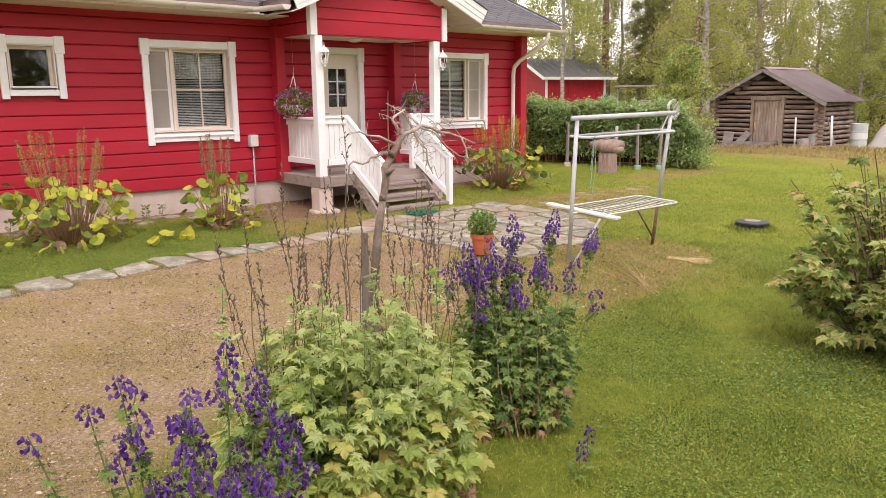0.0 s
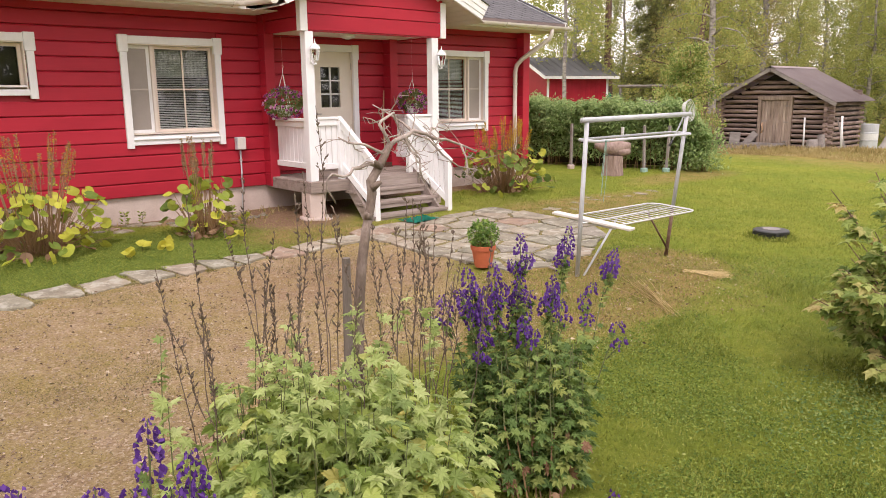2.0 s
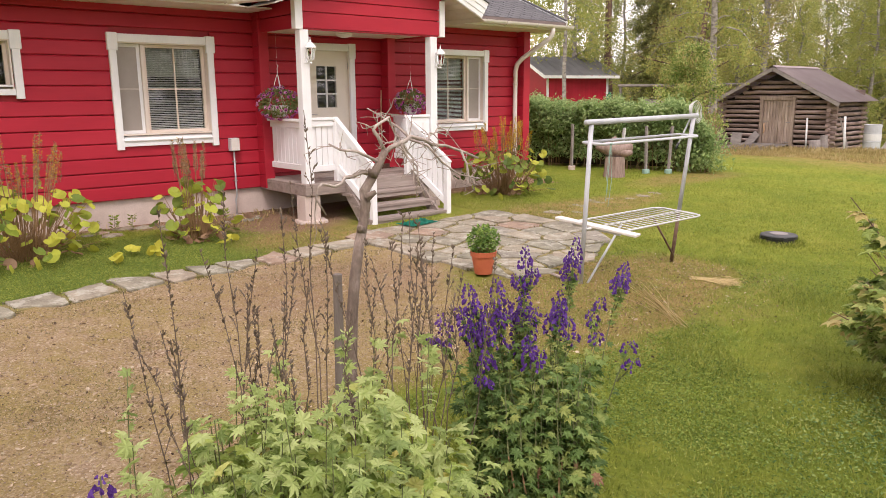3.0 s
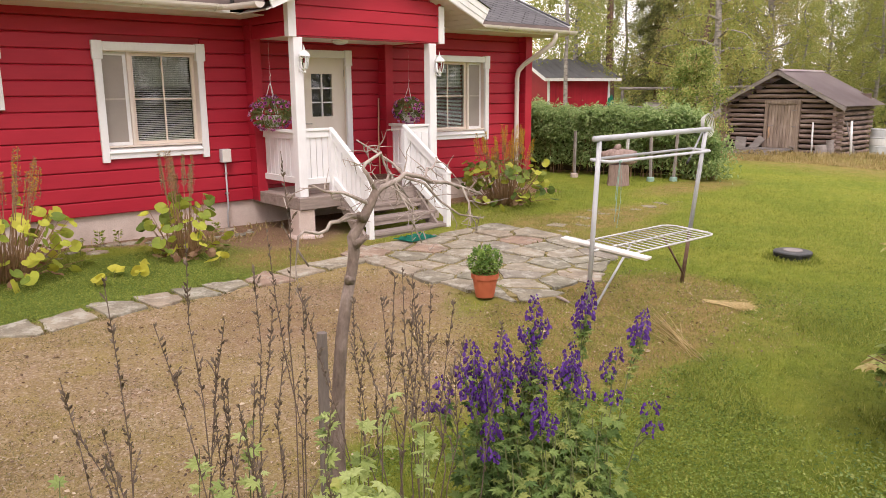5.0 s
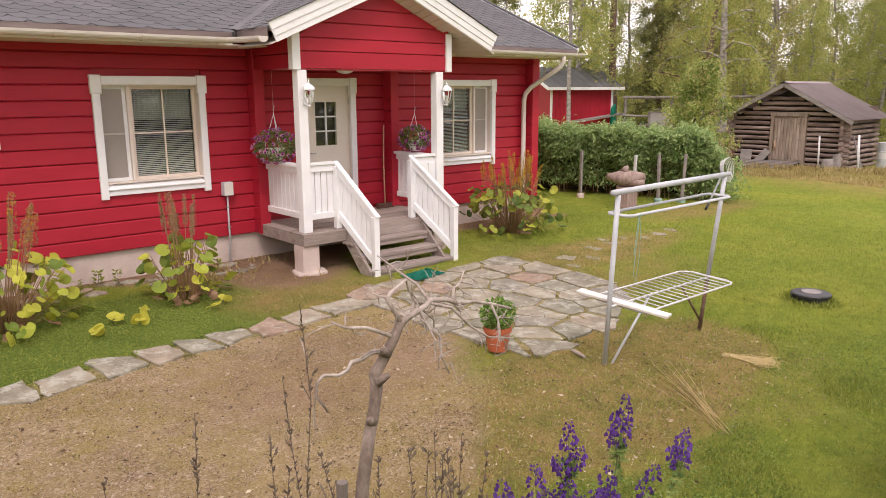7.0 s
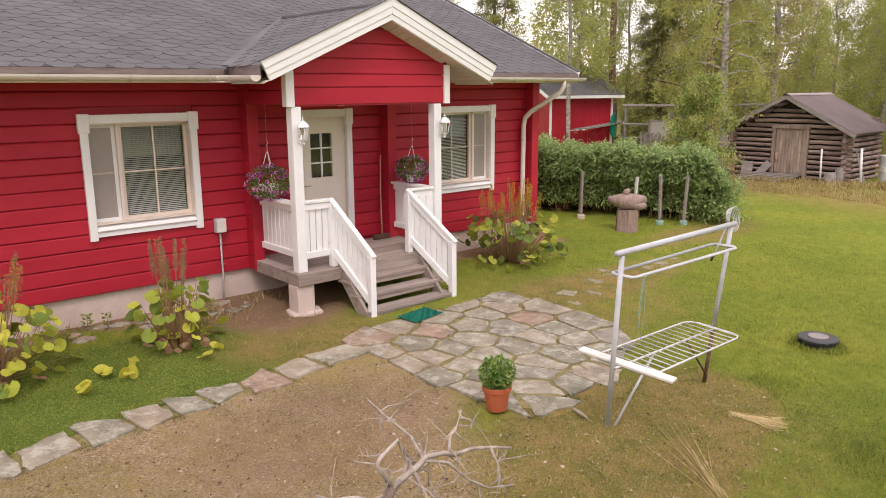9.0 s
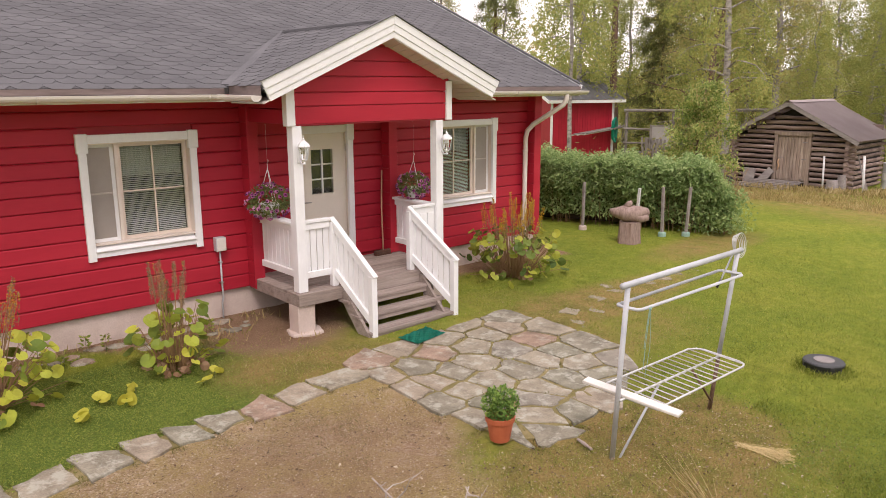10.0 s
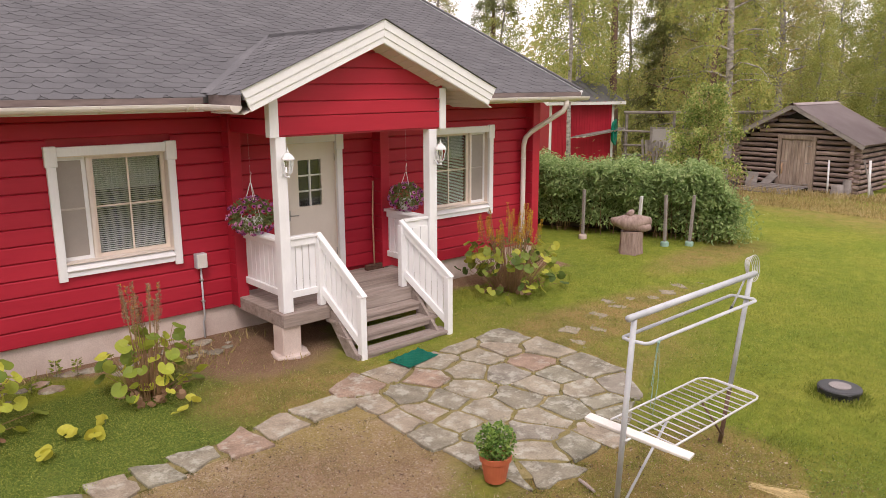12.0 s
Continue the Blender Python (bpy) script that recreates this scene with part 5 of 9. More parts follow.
    for z in (0.35, 1.05, 1.62):
        part("strap_hinge", one_box(-0.042, -0.031, dy0 + 0.0, dy0 + 0.22, z, z + 0.03, 0.003), GREY_PLANK, door)
    part("latch", one_box(-0.045, -0.031, dy1 - 0.26, dy1 + 0.05, 1.08, 1.105, 0.003), GREY_PLANK, door)
    part("pull", one_tube([(-0.05, dy1 - 0.12, 1.02), (-0.085, dy1 - 0.11, 0.93), (-0.08, dy1 - 0.15, 0.8), (-0.05, dy1 - 0.1, 0.66)], 0.025, 6), BROOM_WOOD, door, "pale bent-branch pull", smooth=True)
    return barn


build_barn()


# plank ramp, leaning boards, chopping blocks, poles, barrel and covered pile by the barn
rng = random.Random(8)
ramp = thing("plank_ramp", 0, 0, 0, 0, "grey plank ramp before the barn door", "ramp")
for k in range(6):
    x = 23.28 - 0.2 * k
    z0 = gz(x, 1.9)
    zt = z0 + 0.22 - 0.035 * k
    y0, y1 = 0.95 + 0.03 * k, 2.58 + 0.12 * k
    part("plank", one_box(x - 0.19, x, y0, y1, zt - 0.035, zt, 0.005), GREY_PLANK, ramp)
for y in (1.15, 2.45):
    bm = bmesh.new()
    beam(bm, (23.2, y, gz(23.2, y) + 0.08), (22.15, y, gz(22.15, y) + 0.0), 0.06, 0.10, 0.004)
    part("bearer", bm, GREY_PLANK, ramp)
for (x, y, w, h, lean, tilt) in ((23.1, 2.86, 0.40, 0.60, 8, 2), (23.1, 2.46, 0.28, 0.64, 20, 34)):
    bm = bmesh.new()
    box(bm, -0.03, 0.03, -w / 2, w / 2, 0, h, 0.006)
    o = part("grey_board", bm, GREY_PLANK)
    o.matrix_basis = pose(x, y, gz(x, y) + (0.08 if tilt > 10 else 0), tilt, lean, 0)
    tagged(o, "thick grey board leaning by the barn", "board", "boards by the barn")
for (x, y, r, h) in ((22.9, -0.13, 0.2, 0.36), (23.0, -0.36, 0.13, 0.53)):
    bm = bmesh.new()
    tube(bm, [(0, 0, -0.02), (0.01, 0, h * 0.5), (0.03, 0.02, h)], [r * 1.1, r, r * 0.94], 14)
    o = part("chopping_block", bm, GREY_PLANK)
    o.location = (x, y, gz(x, y))
    tagged(o, "short sawn log section standing on end", "log", "log sections")
for (x, y, tx, ty, z, r, lab) in ((22.95, 0.20, 23.2, 0.34, 1.1, 0.032, "white painted pole leaning on the barn"), (23.1, -1.0, 23.3, -0.86, 1.15, 0.04, "white painted pole leaning on the barn")):
    o = part("white_pole", one_tube([(x, y, gz(x, y)), (tx, ty, z + gz(x, y))], r, 8), BAIT_WHITE, None, smooth=True)
    tagged(o, lab, "pole", "poles by the barn")
for k in range(3):
    o = part("lath", one_tube([(23.7 + 0.1 * k, -0.86, gz(23.7, -0.8)), (23.75 + 0.08 * k, -0.52, gz(23.7, -0.8) + 1.12 - 0.1 * k)], 0.022, 5), GREY_PLANK)
    tagged(o, "grey lath leaning on the barn side", "lath", "laths by the barn")
brush = thing("brush_pile", 23.1, 3.72, gz(23.1, 3.72), 0, "tangle of dry branches beside the barn", "brush pile")
for k in range(26):
    a, l = rng.uniform(0, 6.28), rng.uniform(0.4, 0.9)
    z = rng.uniform(0.03, 0.45)
    part("branch", one_tube([(-math.cos(a) * l / 2, -math.sin(a) * l / 2, max(0.02, z - 0.1)), (0.05, 0, z), (math.cos(a) * l / 2, math.sin(a) * l / 2, z + rng.uniform(-0.0, 0.15))], [0.016, 0.013, 0.006], 5), LOG, brush)
bag = bmesh.new()
bmesh.ops.create_icosphere(bag, subdivisions=3, radius=1.0)
for v in bag.verts:
    nz = noise.noise(v.co * 2.2) * 0.18
    v.co = Vector((v.co.x * 0.34, v.co.y * 0.36, max(-0.05, v.co.z * 0.2 + 0.1))) * (1 + nz)
o = part("black_bag", bag, BLACK, None, smooth=True)
o.location = (22.8, 3.56, gz(22.8, 3.56))
tagged(o, "crumpled black plastic sack by the barn", "sack")
bl = thing("barrel", 24.96, -1.18, gz(24.96, -1.18), 0, "grey and white metal barrel beside the barn", "barrel")
bm = bmesh.new()
lathe(bm, [(0.27, 0.0), (0.285, 0.02), (0.28, 0.26), (0.29, 0.28), (0.28, 0.30), (0.28, 0.55), (0.29, 0.57), (0.28, 0.59), (0.28, 0.82), (0.285, 0.86), (0.26, 0.87), (0.25, 0.84)], 28)
part("drum", bm, STEEL_GREY, bl, smooth=False)
bm = bmesh.new()
lathe(bm, [(0.288, 0.32), (0.288, 0.54)], 28)
part("band", bm, BAIT_WHITE, bl, "white band")
tp = bmesh.new()
n = 22
gridv = [[None] * (n + 1) for _ in range(n + 1)]
for i in range(n + 1):
    for j in range(n + 1):
        u, v = i / n - 0.5, j / n - 0.5
        h = 1.25 * (1 - (2 * abs(u)) ** 3) * (1 - (2 * abs(v)) ** 4) + 0.12 * noise.noise(Vector((u * 6, v * 6, 1)))
        gridv[i][j] = tp.verts.new((u * 2.4, v * 3.0, max(0.0, h)))
for i in range(n):
    for j in range(n):
        tp.faces.new((gridv[i][j], gridv[i + 1][j], gridv[i + 1][j + 1], gridv[i][j + 1]))
o = part("covered_pile", tp, TARP, None, smooth=True)
o.location = (26.9, -2.6, gz(26.9, -2.6))
tagged(o, "heap under a pale wrinkled tarpaulin", "covered heap")

# ---- the red shed ----
SHED_ROOF = material("dark_corrugated_roof", [(0.19, 0.19, 0.195), (0.25, 0.25, 0.255)], scale=1, rough=0.7, bump=0.1)
ang = math.degrees(math.atan2(-0.98, 3.09))
shed = thing("red_shed", 22.89, 11.96, -0.04, ang, "red-painted wooden shed with white corner boards", "shed")
SW, SD, SH = 3.35, 3.4, 2.85
part("front_wall", one_box(0, SW, 0, 0.1, 0, SH, 0.0), RED_DARK, shed)
part("back_wall", one_box(0, SW, SD - 0.1, SD, 0, SH, 0.0), RED_DARK, shed)
for x in (0.0, SW - 0.1):
    bm = bmesh.new()
    slab(bm, [(x + 0.1, 0.1, 0), (x + 0.1, SD - 0.1, 0), (x + 0.1, SD - 0.1, SH), (x + 0.1, SD / 2, SH + 0.75), (x + 0.1, 0.1, SH)], 0.1)
    bmesh.ops.recalc_face_normals(bm, faces=bm.faces[:])
    part("gable_wall", bm, RED_DARK, shed)
n = 24
for k in range(n):
    part("wall_board", one_box(SW * k / n + 0.005, SW * (k + 1) / n - 0.005, -0.022, -0.001, 0.05, SH - 0.02), RED, shed)
for x in (-0.02, SW - 0.1):
    part("corner_board", one_box(x, x + 0.12, -0.045, -0.023, 0, SH, 0.003), WHITE, shed)
for s in (0, 1):
    bm = bmesh.new()
    rows = []
    for i in range(41):
        x = -0.35 + (SW + 0.7) * i / 40
        up = 0.03 * math.sin(i * math.pi / 2)
        y0 = -0.4 if s == 0 else SD + 0.4
        rows.append((bm.verts.new((x, y0, SH + 0.0 + up)), bm.verts.new((x, SD / 2, SH + 0.92 + up))))
    for a, b in zip(rows, rows[1:]):
        bm.faces.new((a[0], b[0], b[1], a[1]))
    bmesh.ops.solidify(bm, geom=bm.faces[:], thickness=0.02)
    bmesh.ops.recalc_face_normals(bm, faces=bm.faces[:])
    part("roof_slope", bm, SHED_ROOF, shed)
part("eave_board", one_box(-0.35, SW + 0.35, -0.44, -0.41, SH - 0.13, SH + 0.0, 0.003), WHITE, shed)
bm = bmesh.new()
beam(bm, (-0.36, -0.42, SH - 0.08), (-0.36, SD / 2, SH + 0.82), 0.03, 0.14, 0.003)
part("verge_board", bm, WHITE, shed)

# lumber on brackets before the shed, slim birch pole, hose
lum = thing("lumber_stack", 23.48, 10.83, 1.25, -10, "laths stacked across brackets on the shed wall", "lumber")
for k in range(6):
    part("lath", one_box(0.1 * k, 3.1 - 0.2 * (k % 3), -0.1 * k, -0.1 * k + 0.07, 0.05 * (k % 2), 0.05 * (k % 2) + 0.04, 0.003, pose(0, 0.5, 0, 0, -6, 0)), GREY_PLANK if k % 2 else BAIT_WHITE, lum)
hs = thing("garden_hose", 25.65, 10.64, 0.22, 0, "green garden hose hung in loops", "hose")
for k in range(4):
    part("loop", one_tube([(0.07 * math.cos(a) * (1 + 0.3 * k), -0.05 * k, 1.25 + (0.42 + 0.05 * k) * math.sin(a)) for a in np.linspace(0, 2 * math.pi, 18)], 0.025, 5, cap=False), GREEN_MAT, hs, smooth=True)

# grey pole fence with boards and an old glazed door
fence = thing("pole_fence", 0, 0, 0, 0, "grey weathered pole fence and drying frame", "fence")
fx = lambda t: (26.0 + 0.8 * t, 10.15 - 1.03 * t)
for t in (0.0, 1.55, 3.0, 4.4):
    x, y = fx(t)
    part("post", one_tube([(x, y, gz(x, y) - 0.1), (x, y, 2.36)], 0.07, 7), GREY_PLANK, fence)
for z0, z1, r in ((2.34, 2.38, 0.07), (1.54, 1.36, 0.05), (0.90, 0.93, 0.05), (0.48, 0.46, 0.05)):
    (xa, ya), (xb, yb) = fx(-0.15), fx(4.7)
    part("rail", one_tube([(xa, ya - 0.08, z0), ((xa + xb) / 2, (ya + yb) / 2 - 0.08, (z0 + z1) / 2 - 0.03), (xb, yb - 0.08, z1)], r, 7), GREY_PLANK, fence)
x, y = fx(3.0)
o = part("white_post", one_tube([(x - 0.15, y - 0.2, gz(x, y) - 0.05), (x - 0.15, y - 0.2, 2.22)], 0.06, 8), BAIT_WHITE, None, smooth=True)
tagged(o, "white painted post at the pole fence", "post")
ch = thing("old_window_sash", 26.27, 9.09, 0.57, -40, "old glazed sash leaning in the fence", "window sash")
part("sash_frame", wall_with_holes(bmesh.new(), 0, 1.05, 0, 0.05, 0.05, 1.15, [(0.1, 0.95, 0.12, 1.07)]), GREY_PLANK, ch)
part("sash_pane", one_box(0.1, 0.95, 0.02, 0.03, 0.12, 1.07), TARP, ch)
part("prop", one_box(-0.1, 0.0, 0, 0.05, -0.9, 0.6), GREY_PLANK, ch)
part("prop", one_box(1.06, 1.14, 0, 0.05, -0.9, 0.6), GREY_PLANK, ch)
part("cross_board", one_box(-0.1, 1.14, -0.04, 0.0, -0.1, 0.0), OLD_PLANK, ch)
for k in range(7):
    x, y = fx(0.5 + 0.11 * k)
    o = part("paling", one_box(-0.05, 0.05, -0.012, 0.012, -0.9, 0.75 - 0.02 * k, 0.003), GREY_PLANK)
    o.matrix_basis = pose(x - 0.3, y - 0.35, 0.45, 2, 2 * k - 6, -45)
    tagged(o, "grey paling leaning at the fence", "paling", "palings")

# posts along the hedge, stump and drift-root carving
for (x, y, h, foot) in ((10.05, 2.01, 1.09, 0), (10.98, 0.73, 1.11, 1), (11.46, -0.38, 1.06, 0), (11.79, -0.86, 1.11, 2), (12.23, -1.19, 1.11, 2)):
    p = thing("hedge_post", x, y, gz(x, y), 0, "slim grey post in a foot before the hedge" if foot else "slim grey post before the hedge", "post", "hedge posts")
    lean = rng.uniform(-0.03, 0.06)
    part("shaft", one_box(-0.028, 0.028, -0.028, 0.028, -0.05, h, 0.004, Matrix(((1, 0, 0, 0), (0, 1, -lean, 0), (0, 0, 1, 0), (0, 0, 0, 1)))), GREY_PLANK if foot != 0 else BAIT_WHITE, p)
    if foot:
        bm = bmesh.new()
        lathe(bm, [(0.09, -0.02), (0.09, 0.08), (0.075, 0.10), (0.03, 0.10)], 14)
        part("foot", bm, CONCRETE if foot == 1 else STRING, p, "" if foot == 1 else "pale green plastic foot")
STUMP = material("weathered_stump", [(0.20, 0.14, 0.115), (0.30, 0.215, 0.185), (0.38, 0.29, 0.26)], scale=5, stretch=(3, 3, 0.6), rough=0.9, bump=0.7, fine=24, speck=0.35, fine_stretch=(3, 3, 0.4))
bm = bmesh.new()
prof = []
for i, z in enumerate(np.linspace(-0.03, 0.46, 9)):
    prof.append([bm.verts.new(((0.235 - 0.10 * min(z, 0.2) + 0.02 * math.sin(5 * a) + 0.012 * math.sin(11 * a + z * 4)) * math.cos(a), (0.235 - 0.10 * min(z, 0.2) + 0.02 * math.sin(5 * a) + 0.012 * math.sin(11 * a + z * 4)) * math.sin(a), z)) for a in np.linspace(0, 2 * math.pi, 25)[:-1]])
for r, s in zip(prof, prof[1:]):
    for k in range(24):
        bm.faces.new((r[k], r[(k + 1) % 24], s[(k + 1) % 24], s[k]))
bm.faces.new(prof[-1])
o = part("tree_stump", bm, STUMP)
o.location = (10.67, -0.75, gz(10.67, -0.75))
tagged(o, "sawn grey tree stump on the lawn", "stump")
root = bmesh.new()
tube(root, [(-0.42, 0.05, 0.70), (-0.30, 0.03, 0.69), (-0.12, 0, 0.66), (0.08, 0, 0.64), (0.26, -0.02, 0.68), (0.40, -0.02, 0.70)], [0.055, 0.10, 0.17, 0.18, 0.12, 0.075], 14)
tube(root, [(0.05, -0.05, 0.60), (0.24, -0.08, 0.55), (0.38, -0.08, 0.57)], [0.12, 0.09, 0.065], 12)
tube(root, [(-0.05, 0.0, 0.78), (0.0, 0.02, 0.88), (0.04, 0.02, 0.90)], [0.10, 0.06, 0.045], 10)
for v in root.verts:
    v.co += Vector((0, 0, 1)) * 0.02 * noise.noise(v.co * 6) + Vector((0, 1, 0)) * 0.025 * noise.noise(v.co * 5 + Vector((3, 1, 2)))
o = part("root_burl", root, STUMP, None, smooth=True)
o.matrix_basis = pose(10.67, -0.75, gz(10.67, -0.75) - 0.015, 0, 0, -38)
tagged(o, "gnarled grey root burl lying on the stump", "root")

# ---- plants ----
BIRCH_BARK = material("birch_bark", [(0.08, 0.07, 0.065), (0.30, 0.27, 0.245), (0.44, 0.41, 0.38)], scale=5, stretch=(1, 1, 2.2), rough=0.8, bump=0.3, fine=20, speck=0.3)
PINE_BARK = material("pine_bark", [(0.085, 0.055, 0.042), (0.16, 0.10, 0.075), (0.23, 0.13, 0.09)], scale=2, stretch=(2, 2, 0.6), rough=0.9, bump=0.6, fine=14, speck=0.3)
DEAD_BARK = material("dead_bark", [(0.21, 0.165, 0.135), (0.36, 0.30, 0.26), (0.52, 0.46, 0.41)], scale=9, stretch=(2, 2, 0.8), rough=0.85, bump=0.6, fine=40, speck=0.3)
DRY_STEM = material("dry_stem", [(0.095, 0.065, 0.050), (0.165, 0.12, 0.088)], scale=9, rough=0.8, bump=0, speck=0.2)
GREEN_STEM = material("green_stem", [(0.10, 0.12, 0.04), (0.15, 0.16, 0.06)], scale=9, rough=0.7, bump=0)
RED_STEM = material("red_brown_stem", [(0.22, 0.125, 0.065), (0.36, 0.225, 0.11)], scale=9, rough=0.7, bump=0, speck=0.2)

BIRCH_LEAF = leaf_material("birch_leaves", [(0.28, 0.335, 0.105), (0.38, 0.425, 0.13), (0.47, 0.49, 0.155), (0.55, 0.495, 0.165)], through=0.6)
DARK_LEAF = leaf_material("pine_needles", [(0.16, 0.18, 0.075), (0.25, 0.265, 0.11), (0.33, 0.33, 0.14)], through=0.5)
WOOD_LEAF = leaf_material("wood_edge_leaves", [(0.31, 0.31, 0.13), (0.39, 0.385, 0.15), (0.46, 0.43, 0.16), (0.52, 0.42, 0.17)], through=0.6)
HEDGE_LEAF = leaf_material("hedge_leaves", [(0.18, 0.28, 0.10), (0.28, 0.39, 0.145), (0.38, 0.49, 0.20), (0.48, 0.57, 0.26)], through=0.5)
SHRUB_LEAF = leaf_material("shrub_leaves", [(0.13, 0.20, 0.050), (0.24, 0.32, 0.08), (0.35, 0.42, 0.12), (0.46, 0.50, 0.17), (0.50, 0.40, 0.17)], through=0.4)
PALE_LEAF = leaf_material("pale_lobed_leaves", [(0.18, 0.26, 0.060), (0.31, 0.40, 0.095), (0.41, 0.49, 0.125), (0.49, 0.56, 0.17), (0.52, 0.46, 0.14)], through=0.42)
SAGE_LEAF = leaf_material("pale_sage_leaves", [(0.22, 0.30, 0.095), (0.34, 0.425, 0.14), (0.44, 0.52, 0.19), (0.51, 0.58, 0.25)], through=0.42)
MONK_LEAF = leaf_material("monkshood_leaves", [(0.085, 0.150, 0.042), (0.155, 0.245, 0.068), (0.235, 0.325, 0.092), (0.37, 0.41, 0.12)], through=0.38)
LIG_LEAF = leaf_material("ligularia_leaves", [(0.13, 0.20, 0.04), (0.29, 0.37, 0.052), (0.49, 0.54, 0.072), (0.62, 0.62, 0.088)], through=0.42)
LIG_YOUNG = leaf_material("yellow_ligularia_leaf", [(0.42, 0.44, 0.06), (0.58, 0.56, 0.08), (0.66, 0.62, 0.10)], through=0.42)
LIG_DARK = leaf_material("green_ligularia_leaves", [(0.10, 0.16, 0.04), (0.19, 0.26, 0.05), (0.33, 0.38, 0.06), (0.54, 0.54, 0.08)], through=0.42)
HERB_LEAF = leaf_material("herb_leaves", [(0.084, 0.168, 0.036), (0.168, 0.288, 0.060), (0.300, 0.432, 0.096)], through=0.38)
BASKET_LEAF = leaf_material("basket_leaves", [(0.11, 0.155, 0.05), (0.19, 0.24, 0.08), (0.28, 0.32, 0.12)], through=0.35)
PURPLE = leaf_material("violet_hoods", [(0.075, 0.022, 0.17), (0.12, 0.040, 0.27), (0.19, 0.085, 0.38)], through=0.35, shift=0.2)
PETUNIA = leaf_material("pink_violet_petals", [(0.396, 0.077, 0.286), (0.572, 0.187, 0.440), (0.748, 0.374, 0.616)], through=0.3)
PETUNIA_EYE = leaf_material("dark_violet_throats", [(0.06, 0.008, 0.05), (0.10, 0.015, 0.08)], through=0.1)
YELLOW = leaf_material("yellow_florets", [(0.40, 0.24, 0.02), (0.60, 0.38, 0.02), (0.70, 0.46, 0.03)], through=0.2)
BROWN_SEED = leaf_material("brown_seed_heads", [(0.162, 0.121, 0.068), (0.270, 0.203, 0.108), (0.351, 0.270, 0.162)], through=0.1)
DARK_SEED = leaf_material("dark_seed_pods", [(0.085, 0.062, 0.045), (0.14, 0.105, 0.075), (0.20, 0.155, 0.115)], through=0.1)
WITHERED = leaf_material("withered_leaves", [(0.16, 0.085, 0.045), (0.27, 0.15, 0.085), (0.36, 0.24, 0.15)], through=0.2)


